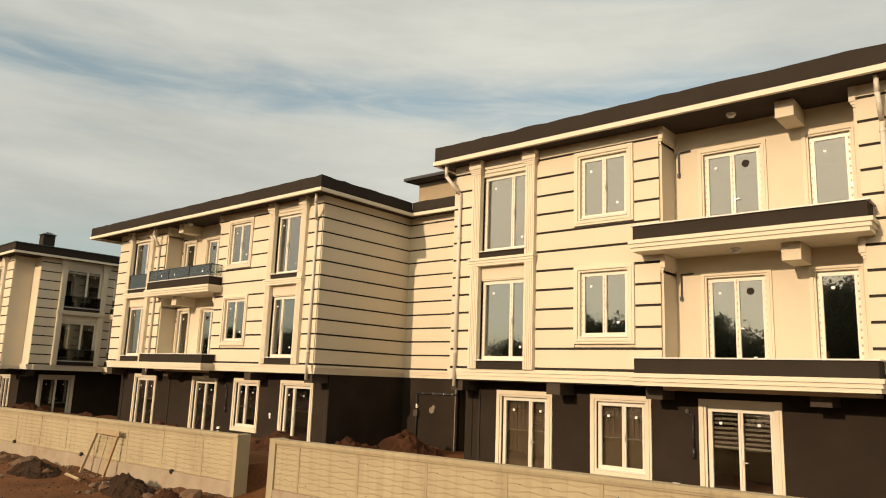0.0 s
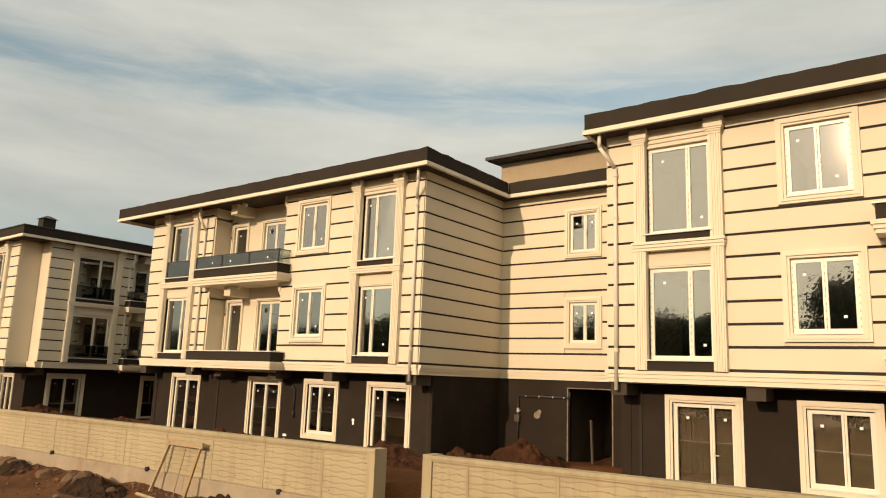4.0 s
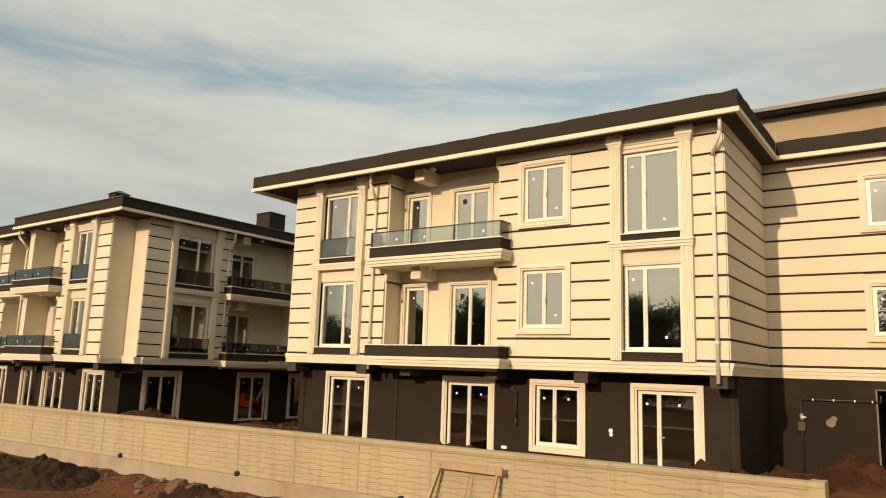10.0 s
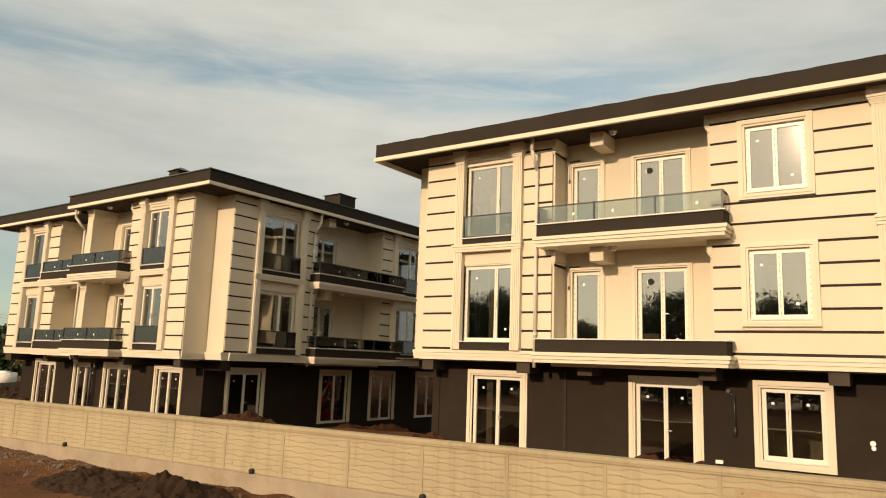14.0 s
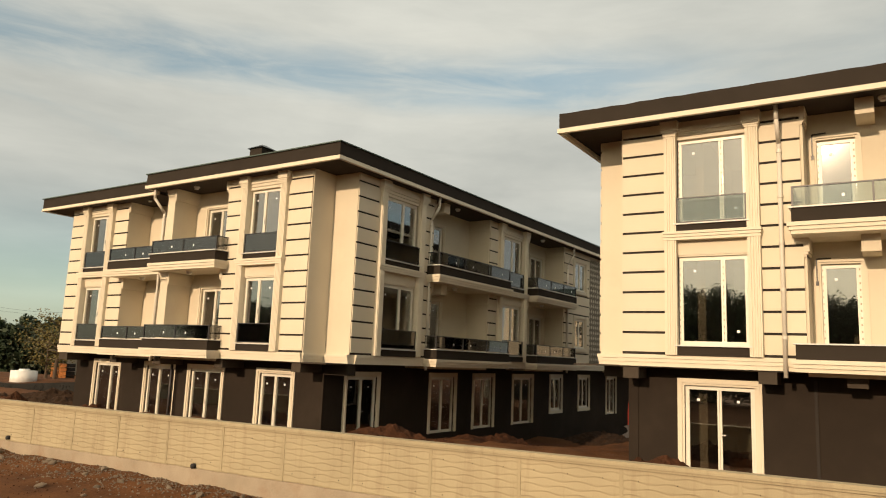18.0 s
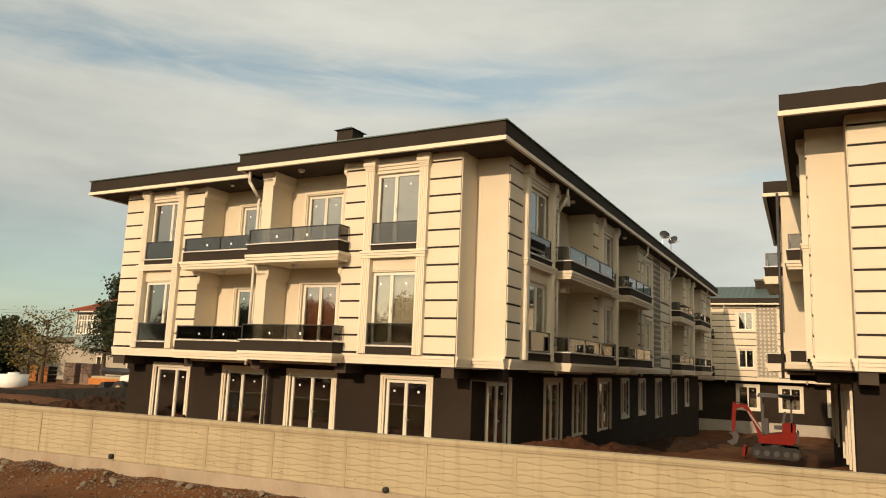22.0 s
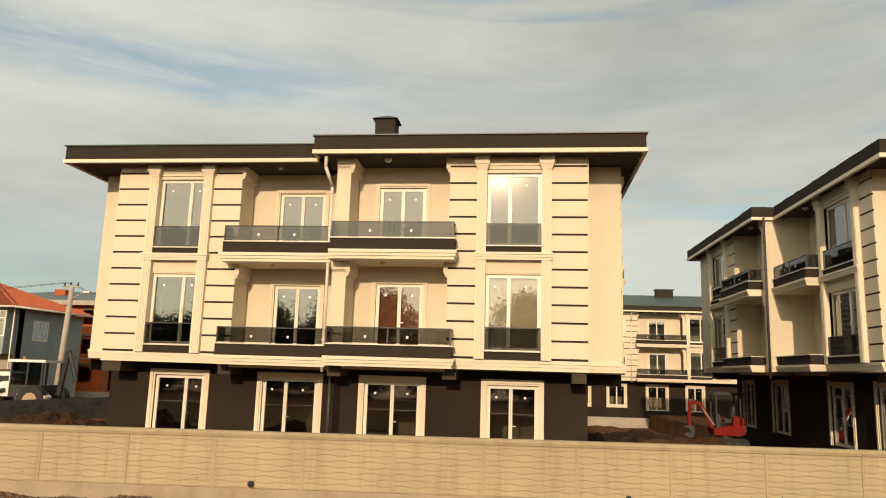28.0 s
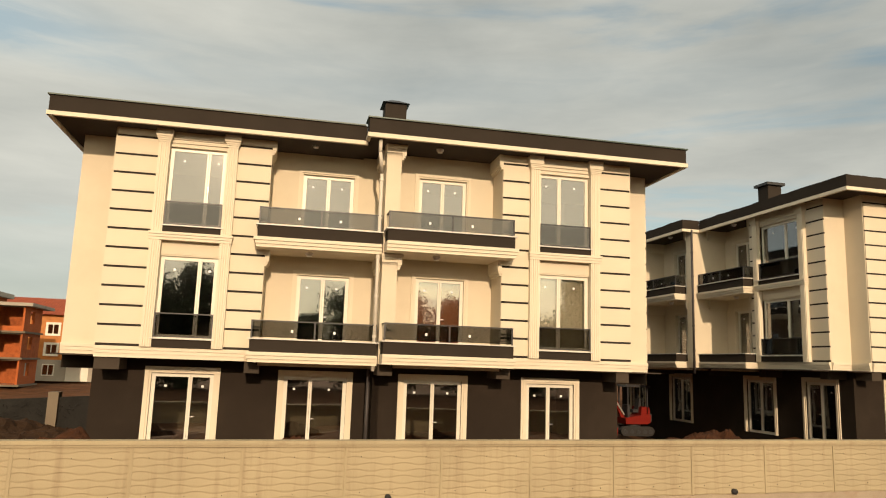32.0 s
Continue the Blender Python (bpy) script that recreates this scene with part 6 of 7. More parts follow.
s.rod((RX0, 45.95, RZ - 0.06), (RX1, 45.95, RZ - 0.06), 0.08, 8).rod((RX1 + 0.05, 45.95, RZ - 0.06), (RX1 + 0.05, 56.6, RZ - 0.06), 0.08, 8).rod((-80.9, 46.9, RZ - 0.1), (-80.9, 46.9, 0.2), 0.05, 8)
part("gutter", s, PVC, hs1, "white gutter and downpipe", True)

hs2 = thing("house", (-118, 45, 0), "low pale house with a grey sheet roof", "house", "older houses")
part("wall", Boxes().box(-128, -99.2, 50, 58, -0.3, 3.7), HOUSEWHITE, hs2)
part("roof", Boxes().prism([(49.4, 3.7), (54, 4.3), (58.6, 3.7)], "x", -128.5, -98.9), GRAVEL, hs2)


# unfinished brick building: concrete slabs, hollow brick walls, recessed corner balconies
sh = thing("brick_building", (-83, 68, -0.5), "unfinished orange brick building with green metal roof", "unfinished building")
SX0, SXB, SXE, SY0, SY1 = -97.5, -77.6, -76.45, 60.0, 75.0
SF, SR, SB, SE = Face("x", SY0, -1, sh), Face("y", SXB, 1, sh), Face("x", SY0 + 3.6, -1, sh), Face("y", SXE, 1, sh)


def loose_bricks(face, u0, u1, z0, z1, holes, share):
    """Single bricks standing a little proud of a wall."""
    s = Boxes()
    z = z0 + 0.05
    while z < z1 - 0.2:
        u = u0 + 0.05 + 0.15 * rng.random()
        while u < u1 - 0.3:
            if not any(h[0] - 0.30 < u < h[1] + 0.03 and h[2] - 0.2 < z < h[3] + 0.02 for h in holes) and rng.random() < share:
                face.put(s, u, u + 0.27, 0.0, 0.008 + 0.02 * rng.random(), z, z + 0.17)
            u += 0.29
        z += 0.19
    part("proud_brick", s, BRICK, sh)["kind"] = "stuff"


for i, z in enumerate((0.05, 2.65, 5.35)):
    zt = (2.45, 5.15, 7.95)[i]
    part("slab", Boxes().box(SX0 - 0.1, SXE + (0.3 if i else 0), SY0 - (0.18 if i else 0.05), SY1, z - (0.2 if i else 0.9), z), PLASTER if i else CONCRETE, sh)
    hol = []
    for j in range(3):
        o = -5.9 * j
        hol += [(-83.5 + o, -82.1 + o, z + 0.85, z + 2.2), (-80.5 + o, -78.78 + o, z + (0.28 if i else 0.1), z + 2.2)]
    wall(SF, SX0, SXB, z, zt, BRICK, hol, name="brick_wall")
    wall(SR, SY0 + 0.25, SY0 + 3.6, z, zt, BRICK, [(SY0 + 1.2, SY0 + 2.5, z + 0.05, z + 2.1)], name="brick_wall")
    wall(SB, SXB, SXE - 0.25, z, zt, BRICK, name="brick_wall")
    sw2 = [(SY0 + 4.3 + 3.1 * k, SY0 + 5.8 + 3.1 * k, z + 0.8, z + 2.05) for k in range(2)]
    wall(SE, SY0 + 3.6, SY1, z, zt, BRICK, sw2, name="brick_wall")
    for a, b, c, d in ((SXB, SXE, SY0, SY0 + 0.2), (SXE - 0.2, SXE, SY0 + 0.2, SY0 + 3.6)):
        part("parapet", Boxes().box(a, b, c, d, z, z + (0.42 if i else 0.95)), BRICK, sh)
    # concrete columns and the pale lintels over the openings
    for x in (-80.72, -86.6, -92.5):
        part("column", Boxes().box(x - 0.10, x + 0.10, SY0 - 0.03, SY0 + 0.2, z, zt), PLASTER, sh)
    for a, b, c, d in hol:
        part("lintel", Boxes().box(a - 0.12, b + 0.12, SY0 - 0.035, SY0 + 0.2, d, d + 0.12), PLASTER, sh)
        if d - c > 1.5:
            part("jamb", Boxes().box(b, b + 0.08, SY0 - 0.03, SY0 + 0.2, c, d), WOOD, sh)
    part("inner_wall", Boxes().box(SX0, SXB - 0.3, SY0 + 4.5, SY0 + 4.7, z, zt), BRICK, sh)
    part("inner_wall", Boxes().box(SXB - 1.4, SXB - 1.25, SY0 + 0.3, SY0 + 4.4, z, zt), PLASTER, sh)
    # single bricks left standing on the parapet
    for k in range(5):
        y = SY0 + 2.2 + 0.27 * k
        part("brick_stack", Boxes().box(SXE - 0.5 - 0.06 * (k % 2), SXE - 0.22, y, y + 0.24, z, z + 0.5 + 0.19 * ((k * 7) % 4)), BRICK, sh)
    loose_bricks(SF, SX0 + 0.15, SXB - 0.05, z, zt, hol, 0.55)
    loose_bricks(SE, SY0 + 3.65, SY0 + 11.0, z, zt, sw2, 0.4)
part("inner_wall", Boxes().box(SXE - 3.2, SXE - 3.0, SY0 + 4.7, SY1, 0.05, 7.95), BRICK, sh)
part("rear_wall", Boxes().box(SX0, SXE, SY1 - 0.2, SY1 - 0.01, 0.05, 7.95), BRICK, sh)
part("end_wall", Boxes().box(SX0, SX0 + 0.2, SY0 + 0.3, SY1 - 0.3, 0.05, 7.95), BRICK, sh)
part("roof_slab", Boxes().box(SX0 - 0.8, SXE + 0.45, SY0 - 0.9, SY1 + 0.6, 7.95, 8.38), CONCRETE, sh, "rough bare concrete roof slab")
s = Boxes()
x0, x1, y0, y1 = SX0 - 0.7, SXE + 0.3, SY0 - 0.7, SY1 + 0.4
s.v = [(x0, y0, 8.39), (x1, y0, 8.39), (x1, y1, 8.39), (x0, y1, 8.39), (x0 + 7, 67.5, 10.0), (x1 - 7, 67.5, 10.0)]
s.f = [(0, 1, 5, 4), (1, 2, 5), (2, 3, 4, 5), (3, 0, 4)]
part("roof", s, SEAM, sh, "green metal hipped roof")
for x in (-88.6, -81.7):
    ch = part("chimney", Boxes().box(x - 0.55, x + 0.55, 63.8, 64.5, 8.6, 9.85), BRICK, sh, "raw brick chimney")
# lower rear wing with open balconies
WX, WY0, WY1 = -73.4, 70.6, 76.0
WF, WS = Face("x", WY0, -1, sh), Face("y", WX, 1, sh)
for i, z in enumerate((-0.1, 2.35, 4.75)):
    zt = (2.17, 4.57, 7.05)[i]
    part("slab", Boxes().box(SXE + 0.02, WX + 0.25, WY0 - 0.3, WY1, z - 0.18, z), PLASTER, sh)
    front = (-75.75, -73.55, z + (0.02 if i == 0 else 0.45), zt - 0.12)
    wall(WF, SXE + 0.03, WX, z, zt, BRICK, [front], name="brick_wall")
    ws = [(WY0 + 1.6 + 3.6 * k, WY0 + 3.0 + 3.6 * k, z + 0.75, z + 1.95) for k in range(1)]
    wall(WS, WY0 + 0.25, WY1, z, zt, BRICK, ws, name="brick_wall")
    part("inner_wall", Boxes().box(SXE + 0.03, WX - 0.26, WY0 + 2.4, WY0 + 2.6, z, zt), BRICK, sh)
    part("lintel", Boxes().box(front[0] - 0.1, front[1] + 0.1, WY0 - 0.03, WY0 + 0.2, zt - 0.12, zt), PLASTER, sh)
    loose_bricks(WS, WY0 + 0.3, WY1, z, zt, ws, 0.4)
part("roof_slab", Boxes().box(SXE + 0.5, WX + 0.7, WY0 - 0.5, WY1 + 1.4, 7.05, 7.35), CONCRETE, sh, "rough bare concrete roof slab")
# heap of loose bricks and boards before it
bp = thing("brick_heap", (-74.7, 57.5, 0), "heap of loose orange hollow bricks on the earth", "bricks")
for k in range(46):
    lift = k // 20
    x, y = -74.6 + rng.uniform(-1.3, 1.3) * (1 - 0.3 * lift), 56.2 + rng.uniform(-0.7, 0.7) * (1 - 0.3 * lift)
    z = ground_z(x, y) + 0.19 * lift
    a = rng.uniform(0, 3.1)
    b = Vector((x + 0.27 * math.cos(a), y + 0.27 * math.sin(a), z + 0.09))
    part("brick", Boxes().rod((x, y, z + 0.09), b, 0.12, 4), BRICK, bp)

hs3 = thing("house", (-77, 92, 0), "orange and white new house with a red tiled roof", "house", "older houses")
OF = Face("x", 88.0, -1, hs3)
ups = [(a, a + 1.3, z, z + 1.25) for a in (-79.6, -76.0, -72.6) for z in (2.65, 4.95)]
wall(OF, -84, -70, -0.3, 2.1, HOUSEWHITE, [(-76.1, -74.8, 0.3, 1.6), (-79.5, -78.2, 0.3, 1.6), (-73.6, -71.2, -0.25, 1.7)])
wall(OF, -84, -70, 2.1, 7.2, ORANGE, ups)
for h in ups + [(-76.1, -74.8, 0.3, 1.6), (-79.5, -78.2, 0.3, 1.6)]:
    plain_window(OF, *h)
s = Boxes()
for a, b, c, d in ups:
    OF.put(s, a - 0.14, a, 0.0, 0.05, c - 0.14, d + 0.14)
    OF.put(s, b, b + 0.14, 0.0, 0.05, c - 0.14, d + 0.14)
    OF.put(s, a, b, 0.0, 0.05, d, d + 0.14)
    OF.put(s, a, b, 0.0, 0.07, c - 0.14, c)
part("window_surround", s, PVC, hs3, "white painted window surrounds")
part("garage_door", Boxes().box(-73.6, -71.2, 88.1, 88.16, -0.3, 1.7), PVC, hs3, "plain white garage door")
part("porch_roof", Boxes().box(-74.2, -70.0, 86.9, 87.99, 1.95, 2.1), HOUSEWHITE, hs3)
part("rear_wall", Boxes().box(-84, -70, 96, 96.2, -0.3, 7.2).box(-70.25, -70.02, 88.26, 96, -0.3, 7.2).box(-84, -83.8, 88.26, 96, -0.3, 7.2), HOUSEWHITE, hs3)
part("roof", Boxes().prism([(87.3, 7.2), (92, 9.3), (97, 7.2)], "x", -84.6, -69.4), TILE, hs3)
s = Boxes()
for k in range(50):
    x = -84.5 + 0.305 * k
    s.rod((x, 87.3, 7.23), (x, 92.0, 9.33), 0.06, 5)
part("clay_tile", s, TILE, hs3)["kind"] = "stuff"

# dark garden wall beside the building, and the far sheds
gw = thing("garden_wall", (-75, 20, 0), "low dark grey garden wall with a rough carved face", "wall")
def garden_y(x):
    return 21.8 - 0.04 * (x + 57)


def garden_top(x):
    return max(0.74, 1.53 - 0.064 * (-57.5 - x))


s = Boxes()
n = 40
for i in range(n + 1):
    x = -56.6 - i * 1.15
    y, zt = garden_y(x), garden_top(x)
    s.v += [(x, y, -0.4), (x, y, zt), (x, y + 0.25, zt), (x, y + 0.25, -0.4)]
for i in range(n):
    a, b = 4 * i, 4 * i + 4
    s.f += [(b, a, a + 1, b + 1), (b + 1, a + 1, a + 2, b + 2), (b + 2, a + 2, a + 3, b + 3)]
s.f.append((3, 2, 1, 0))
part("wall_body", s, DARKWALL, gw)
s = Boxes()
for i in range(420):
    x = -57.5 - rng.random() * 36
    y, zt = garden_y(x), garden_top(x)
    z = rng.uniform(zt - 0.7, zt - 0.2)
    a = rng.uniform(0, 3.14)
    l = rng.uniform(0.1, 0.28)
    s.rod((x, y - 0.01, z), (x + l * math.cos(a), y - 0.012, min(zt - 0.1, z + l * math.sin(a) * 0.6)), 0.022, 5)
carve = part("carved_relief", s, DARKWALL, gw)
carve["kind"] = "stuff"
part("post", Boxes().box(-58.32, -58.02, 21.72, 22.15, -0.4, 1.66), PLASTER, gw, "rough concrete post in the wall")

# ---- pole, vehicles and stacks on the yard to the side ----
pl = thing("utility_pole", (-69.20, 35, 0), "tapered concrete utility pole with a street lamp arm", "utility pole")
part("pole", Boxes().rod((-69.20, 35, -0.3), (-68.95, 35, 7.1), 0.20, 12, 0.13), CONCRETE, pl, "", True)
part("crossarm", Boxes().rod((-69.50, 35, 7.05), (-68.40, 35, 7.0), 0.05, 6), CONCRETE, pl)
part("lamp_arm", Boxes().rod((-69.00, 35, 6.3), (-68.10, 34.9, 6.7), 0.035, 6).box(-68.15, -67.75, 34.8, 35.0, 6.66, 6.78), HANDLE, pl)
for dx in (0.0, 0.35, 0.8):
    part("insulator", Boxes().rod((-69.40 + dx, 35, 7.05), (-69.40 + dx, 35, 7.28), 0.05, 8), BLACKMETAL, pl)
cable = Boxes()
for dx, z in ((0.0, 6.4), (0.35, 6.0)):
    for end, sag in (((-82.0 + dx, 63.75, z + 3.0), 0.35), ((-114.0, 43.0, z + 0.8), 1.0)):
        a = Vector((-69.4 + dx, 35.0, 7.27))
        pts = [a.lerp(Vector(end), q / 12) - Vector((0, 0, sag * math.sin(math.pi * q / 12))) for q in range(13)]
        for p, q in zip(pts, pts[1:]):
            cable.rod(p, q, 0.010, 4)
single("overhead_cable", cable, BLACKMETAL, "thin black overhead cables from the pole", "cable")


def wheel(parent, x, y, z, r, w, hub=None):
    t = part("wheel", Boxes().rod((x, y - w / 2, z), (x, y + w / 2, z), r, 22), RUBBER, parent)
    part("rim", Boxes().rod((x, y - w / 2 - 0.015, z), (x, y + w / 2 + 0.015, z), r * 0.52, 16), hub or HANDLE, t)
    s = Boxes()
    for i in range(18):
        a = 2 * math.pi * i / 18
        s.rod((x + r * 0.99 * math.cos(a), y - w / 2, z + r * 0.99 * math.sin(a)), (x + r * 0.99 * math.cos(a + 0.18), y + w / 2, z + r * 0.99 * math.sin(a + 0.18)), 0.03, 4)
    part("tread", s, RUBBER, t)


# flatbed truck with a load
tk = thing("flatbed_truck", (-73, 30.5, 0), "white flatbed truck with orange sides and a sheeted load", "truck")
tx, ty, tz = -70.6, 30.6, 0.15
part("cab", Boxes().prism([(tx + 1.4, tz + 0.5), (tx + 3.3, tz + 0.5), (tx + 3.3, tz + 1.05), (tx + 2.75, tz + 1.25), (tx + 2.3, tz + 1.95), (tx + 1.4, tz + 2.0)], "y", ty - 0.9, ty + 0.9), WHITEPAINT, tk)
part("windscreen", Boxes().prism([(tx + 2.34, tz + 1.9), (tx + 2.79, tz + 1.27), (tx + 2.82, tz + 1.29), (tx + 2.37, tz + 1.93)], "y", ty - 0.8, ty + 0.8), CABGLASS, tk)
part("side_window", Boxes().box(tx + 1.6, tx + 2.3, ty - 0.915, ty - 0.905, tz + 1.25, tz + 1.8), BLACKMETAL, tk)
part("chassis", Boxes().box(tx - 3.0, tx + 3.2, ty - 0.5, ty + 0.5, tz + 0.4, tz + 0.6), BLACKMETAL, tk)
part("bed", Boxes().box(tx - 3.0, tx + 1.3, ty - 1.0, ty + 1.0, tz + 0.65, tz + 0.75), ORANGE, tk)
part("side_board", Boxes().box(tx - 3.0, tx + 1.3, ty - 1.03, ty - 1.0, tz + 0.65, tz + 1.05), ORANGE, tk, "dirty orange drop side")
part("head_board", Boxes().box(tx + 1.25, tx + 1.33, ty - 1.0, ty + 1.0, tz + 0.7, tz + 2.1), WOOD, tk)
part("load", Boxes().box(tx - 2.9, tx + 1.1, ty - 0.9, ty + 0.9, tz + 0.76, tz + 1.18), SHEET, tk, "pale sheeted load")
part("roll", Boxes().rod((tx - 2.9, ty, tz + 1.5), (tx + 1.2, ty, tz + 1.5), 0.22, 12), BLACKMETAL, tk, "black roll of membrane", True)
for wx in (tx - 2.0, tx + 2.4):
    for wy in (ty - 0.85, ty + 0.85):
        wheel(tk, wx, wy, tz + 0.33, 0.36, 0.22)

# backhoe loader
bh = thing("backhoe_loader", (-67.5, 30.3, 0), "white and black backhoe loader parked on the yard", "backhoe loader")
bx, by, bz = -66.2, 28.4, 0.25
part("hood", Boxes().prism([(bx - 2.6, bz + 0.8), (bx - 0.6, bz + 0.8), (bx - 0.6, bz + 1.55), (bx - 2.5, bz + 1.25)], "y", by - 0.5, by + 0.5), WHITEPAINT, bh)
part("cab", Boxes().box(bx - 0.6, bx + 1.0, by - 0.75, by + 0.75, bz + 0.8, bz + 1.35), BLACKMETAL, bh)
for a in (bx - 0.6, bx + 0.2, bx + 0.92):
    for b in (by - 0.75, by + 0.67):
        part("cab_post", Boxes().box(a, a + 0.08, b, b + 0.08, bz + 1.35, bz + 2.4), BLACKMETAL, bh)
part("cab_glass", Boxes().box(bx - 0.55, bx + 0.95, by - 0.73, by - 0.71, bz + 1.35, bz + 2.4), CABGLASS, bh)
part("cab_roof", Boxes().box(bx - 0.75, bx + 1.1, by - 0.8, by + 0.8, bz + 2.4, bz + 2.52), WHITEPAINT, bh)
part("fender", Boxes().prism([(bx + 0.0, bz + 0.9), (bx + 0.3, bz + 1.15), (bx + 1.0, bz + 1.15), (bx + 1.4, bz + 0.85), (bx + 1.4, bz + 0.75), (bx + 1.0, bz + 1.0), (bx + 0.3, bz + 1.0)], "y", by - 1.0, by - 0.5), WHITEPAINT, bh)
part("loader_arm", Boxes().rod((bx - 0.9, by - 0.6, bz + 1.1), (bx - 3.2, by - 0.6, bz + 0.5), 0.1, 6), BLACKMETAL, bh)
part("bucket", Boxes().prism([(bx - 3.9, bz + 0.1), (bx - 3.1, bz + 0.15), (bx - 3.1, bz + 0.9), (bx - 3.4, bz + 0.85)], "y", by - 1.1, by + 1.1), BLACKMETAL, bh)
part("boom", Boxes().rod((bx + 1.4, by, bz + 0.9), (bx + 1.7, by, bz + 3.0), 0.13, 6).rod((bx + 1.7, by, bz + 3.0), (bx + 2.2, by, bz + 1.6), 0.10, 6), BLACKMETAL, bh)
part("beacon", Boxes().rod((bx - 0.3, by - 0.3, bz + 2.52), (bx - 0.3, by - 0.3, bz + 2.66), 0.06, 8), ORANGE, bh, "orange beacon")
for wx, wr in ((bx - 2.0, 0.48), (bx + 0.7, 0.66)):
    for wy in (by - 0.85, by + 0.85):
        wheel(bh, wx, wy, bz + wr + 0.02, wr, 0.4, PALEWOOD)

# block pallets, crates and a white tank
for px, py in ((-82.1, 35.0), (-80.5, 35.2)):
    t = thing("block_pallet", (px, py, 0.3), "wrapped grey building blocks stacked on a pallet", "pallet", "pallets of blocks")
    part("pallet", Boxes().box(px - 0.65, px + 0.65, py - 0.55, py + 0.55, 0.3, 0.44), WOOD, t)
    for i in range(4):
        for j in range(6):
            part("block", Boxes().box(px - 0.62 + 0.31 * i, px - 0.33 + 0.31 * i, py - 0.5, py + 0.5, 0.45 + 0.25 * j, 0.68 + 0.25 * j), BLOCKS, t)
for i, (px, py) in enumerate(((-84.5, 34.5), (-86.2, 34.8), (-83.4, 36.0))):
    t = thing("crate_stack", (px, py, 0.3), "stack of orange plastic crates", "crates", "crate stacks")
    for j in range(4):
        z = 0.35 + 0.32 * j
        crate = part("crate", Boxes().box(px - 0.47, px + 0.47, py - 0.36, py + 0.4, z, z + 0.27), RUBBER, t, "stacked plastic crate")
        for k in range(3):
            part("slat", Boxes().box(px - 0.5, px + 0.5, py - 0.4, py - 0.362, z + 0.1 * k, z + 0.06 + 0.1 * k), ORANGE, crate)
        for k in range(6):
            part("rib", Boxes().box(px - 0.5 + 0.19 * k, px - 0.45 + 0.19 * k, py - 0.412, py - 0.402, z, z + 0.28), ORANGE, crate)
wt = thing("water_tank", (-77.2, 27.0, 0.2), "white plastic water tank on the ground", "tank")
part("tank_body", Boxes().rod((-77.2, 27.0, 0.2), (-77.2, 27.0, 1.25), 0.85, 20), WHITEPAINT, wt, "", True)
part("tank_lid", Boxes().rod((-77.2, 27.0, 1.25), (-77.2, 27.0, 1.36), 0.35, 16), WHITEPAINT, wt)

# ---- excavator in the courtyard ----
ex = thing("mini_excavator", (-33.5, 30.2, -0.35), "small red tracked excavator with a black canopy and a bent arm", "excavator")
ox, oy, oz, slim = -33.86, 29.9, -0.22, 0.78


def side_plate(pts, y0, y1):
    """A plate cut to an outline in the upright plane along x, given from the machine's foot."""
    return Boxes().prism([(ox + a * slim, oz + b) for a, b in pts], "y", oy + y0 * slim, oy + y1 * slim)


for dy in (-0.62, 0.62):
    track = part("track", side_plate([(-0.95, 0.02), (0.95, 0.02), (1.12, 0.14), (1.16, 0.28), (1.05, 0.42), (0.9, 0.47), (-0.9, 0.47), (-1.05, 0.42), (-1.16, 0.28), (-1.12, 0.14)], dy - 0.16, dy + 0.16), RUBBER, ex, "black rubber track")
    for a in (-0.85, -0.4, 0.05, 0.5, 0.9):
        part("roller", Boxes().rod((ox + a * slim, oy + dy * slim - 0.14, oz + 0.22), (ox + a * slim, oy + dy * slim + 0.14, oz + 0.22), 0.11, 12), BLACKMETAL, track)
part("blade", side_plate([(-1.55, 0.05), (-1.42, 0.02), (-1.36, 0.40), (-1.48, 0.42)], -0.8, 0.8), RED, ex, "red dozer blade")
part("turntable", Boxes().rod((ox, oy, oz + 0.42), (ox, oy, oz + 0.58), 0.42, 20), BLACKMETAL, ex)
part("body", side_plate([(-0.75, 0.58), (0.75, 0.58), (0.92, 0.66), (0.98, 0.95), (0.9, 1.08), (-0.35, 0.92), (-0.8, 0.86)], -0.68, 0.68), RED, ex, "red painted upper body")
part("engine_cover", side_plate([(0.30, 1.0), (0.93, 1.07), (0.95, 1.28), (0.82, 1.42), (0.36, 1.40)], -0.62, 0.62), RED, ex, "rounded red engine cover")
part("counterweight", side_plate([(0.9, 0.62), (1.05, 0.72), (1.08, 1.05), (0.98, 1.12)], -0.6, 0.6), BLACKMETAL, ex)
for a in (-0.62, 0.72):
    for b in (-0.62, 0.55):
        part("canopy_post", Boxes().box(ox + a * slim, ox + a * slim + 0.06, oy + b * slim, oy + b * slim + 0.06, oz + 0.9, oz + 2.36), BLACKMETAL, ex)
part("canopy_roof", side_plate([(-0.80, 2.36), (0.95, 2.36), (0.92, 2.46), (-0.72, 2.50)], -0.72, 0.72), BLACKMETAL, ex, "flat black canopy")
part("seat", side_plate([(-0.05, 1.12), (0.40, 1.12), (0.42, 1.28), (0.52, 1.80), (0.42, 1.82), (0.30, 1.28), (-0.05, 1.26)], -0.25, 0.25), BLACKMETAL, ex)
part("console", Boxes().box(ox - 0.39, ox - 0.24, oy - 0.27, oy + 0.27, oz + 0.9, oz + 1.5), BLACKMETAL, ex)
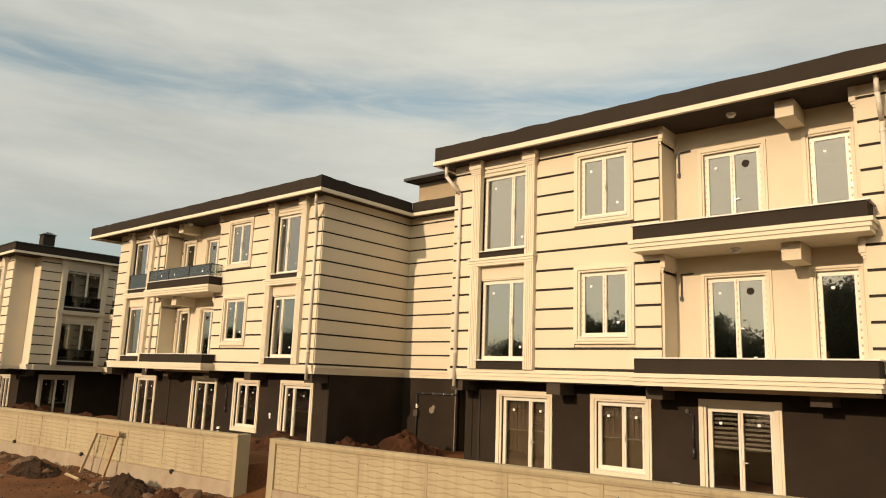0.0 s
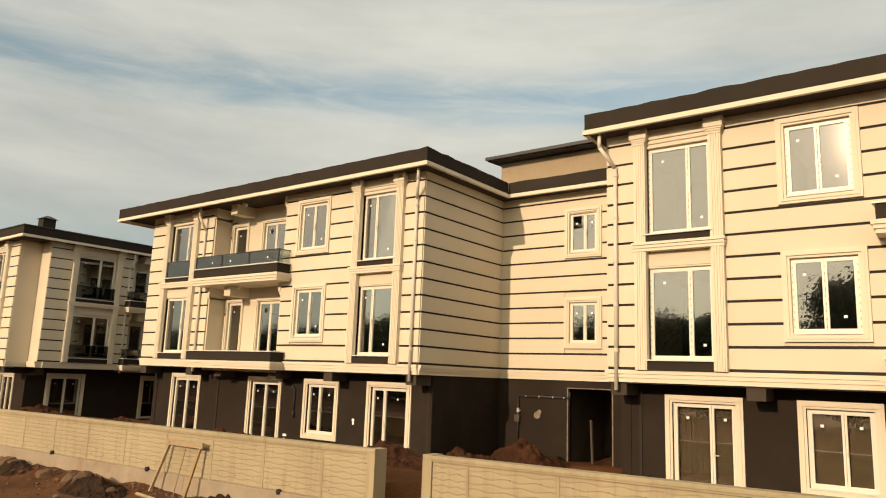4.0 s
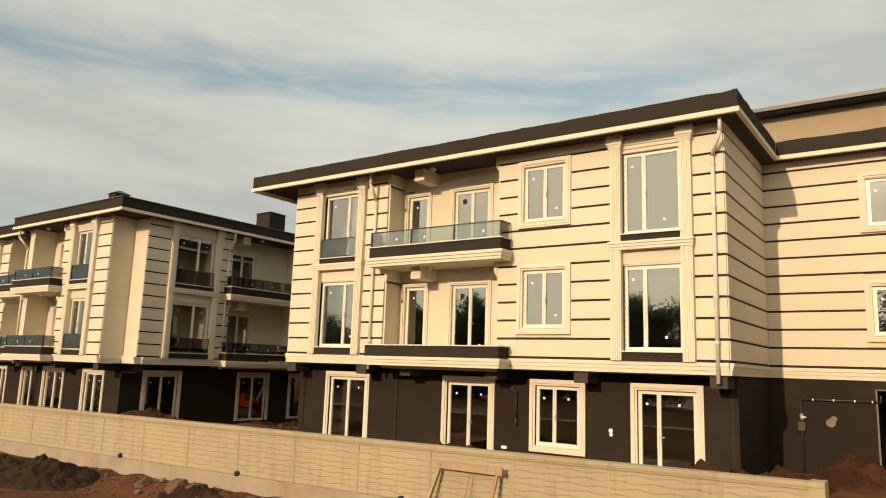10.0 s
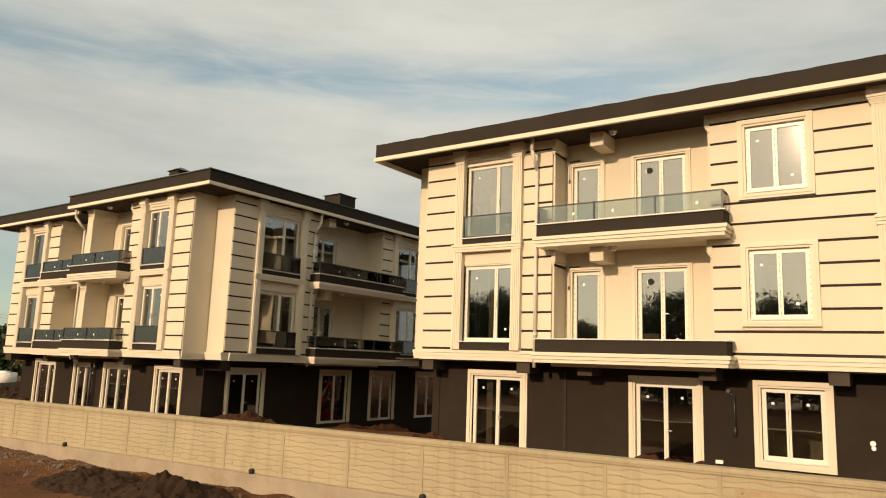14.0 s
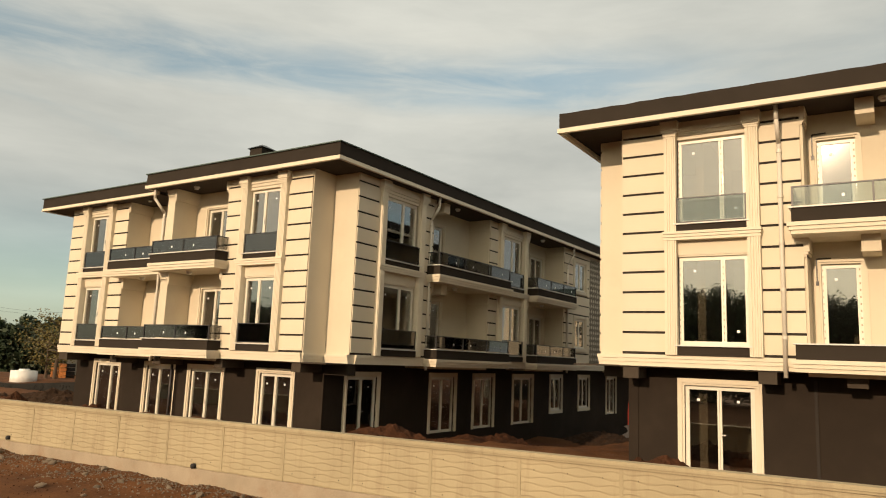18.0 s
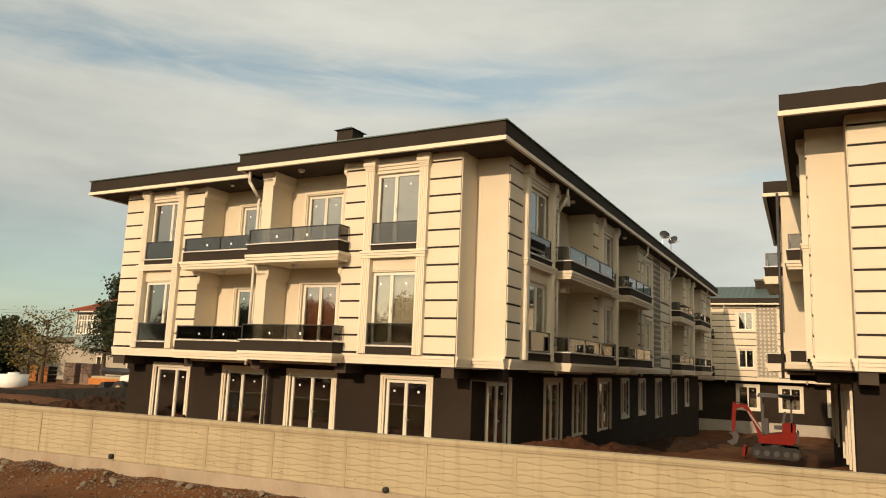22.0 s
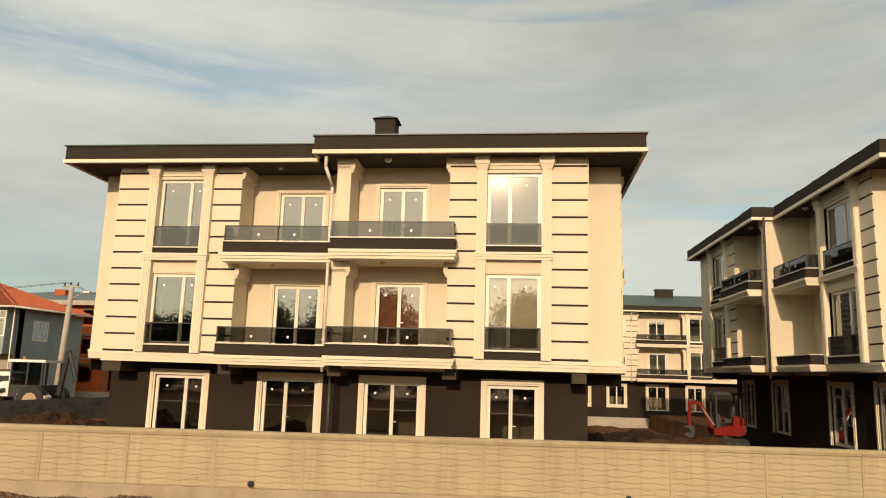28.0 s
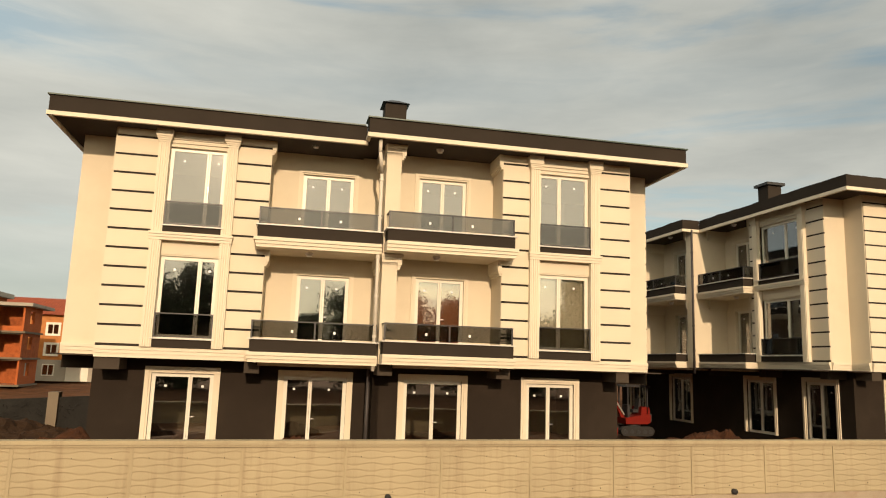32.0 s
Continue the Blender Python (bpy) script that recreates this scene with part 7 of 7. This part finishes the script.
boom = part("boom", side_plate([(-0.72, 0.72), (-0.50, 0.86), (-1.02, 1.62), (-1.30, 2.00), (-1.55, 2.08), (-1.92, 1.96), (-1.88, 1.82), (-1.52, 1.90), (-1.32, 1.78), (-1.10, 1.42)], -0.10, 0.10), RED, ex, "red gooseneck boom")
part("stick", side_plate([(-1.98, 2.10), (-1.80, 2.02), (-1.88, 1.30), (-1.93, 0.92), (-2.05, 0.92), (-2.06, 1.40)], -0.085, 0.085), RED, ex, "red dipper arm")
part("ram", Boxes().rod((ox - 0.62 * slim, oy - 0.13, oz + 1.0), (ox - 1.16 * slim, oy - 0.13, oz + 1.62), 0.04, 8).rod((ox - 1.10 * slim, oy - 0.13, oz + 1.55), (ox - 1.28 * slim, oy - 0.13, oz + 1.76), 0.022, 8), HANDLE, boom, "bright steel ram")
part("hose", Boxes().rod((ox - 1.25 * slim, oy - 0.12, oz + 2.02), (ox - 1.86 * slim, oy - 0.12, oz + 2.10), 0.02, 6), RUBBER, boom)
part("bucket", side_plate([(-2.22, 0.86), (-1.84, 0.96), (-1.72, 0.72), (-1.80, 0.48), (-2.05, 0.38), (-2.30, 0.52), (-2.12, 0.58), (-1.98, 0.66), (-2.04, 0.80)], -0.28, 0.28), BLACKMETAL, ex, "dark steel bucket")

# ---- satellite dishes on the roof edge ----
for dx, dy, a in ((-40.4, 43.4, 0.5), (-40.2, 45.4, -0.4)):
    t = thing("satellite_dish", (dx, dy, 9.7), "small satellite dish on a bent mast at the roof edge", "satellite dish", "roof dishes")
    part("mast", Boxes().rod((dx, dy, 9.3), (dx, dy, 11.5), 0.03, 6), HANDLE, t)
    bm = bmesh.new()
    bmesh.ops.create_uvsphere(bm, u_segments=20, v_segments=10, radius=1.2)
    bmesh.ops.delete(bm, geom=[v for v in bm.verts if v.co.z > -1.03], context="VERTS")
    bmesh.ops.solidify(bm, geom=bm.faces[:], thickness=0.02)
    bmesh.ops.transform(bm, matrix=Matrix.Translation((dx + 0.15, dy - 0.1, 11.4)) @ Euler((radians(60), 0, a)).to_matrix().to_4x4() @ Matrix.Translation((0, 0, 1.15)) @ Matrix.Diagonal((0.85, 0.85, 1, 1)), verts=bm.verts)
    part("dish", bm, BLACKMETAL, t, "dark dish", True)
    part("feed_arm", Boxes().rod((dx + 0.1, dy, 11.2), (dx + 0.6, dy - 0.5, 11.25), 0.02, 5), HANDLE, t)
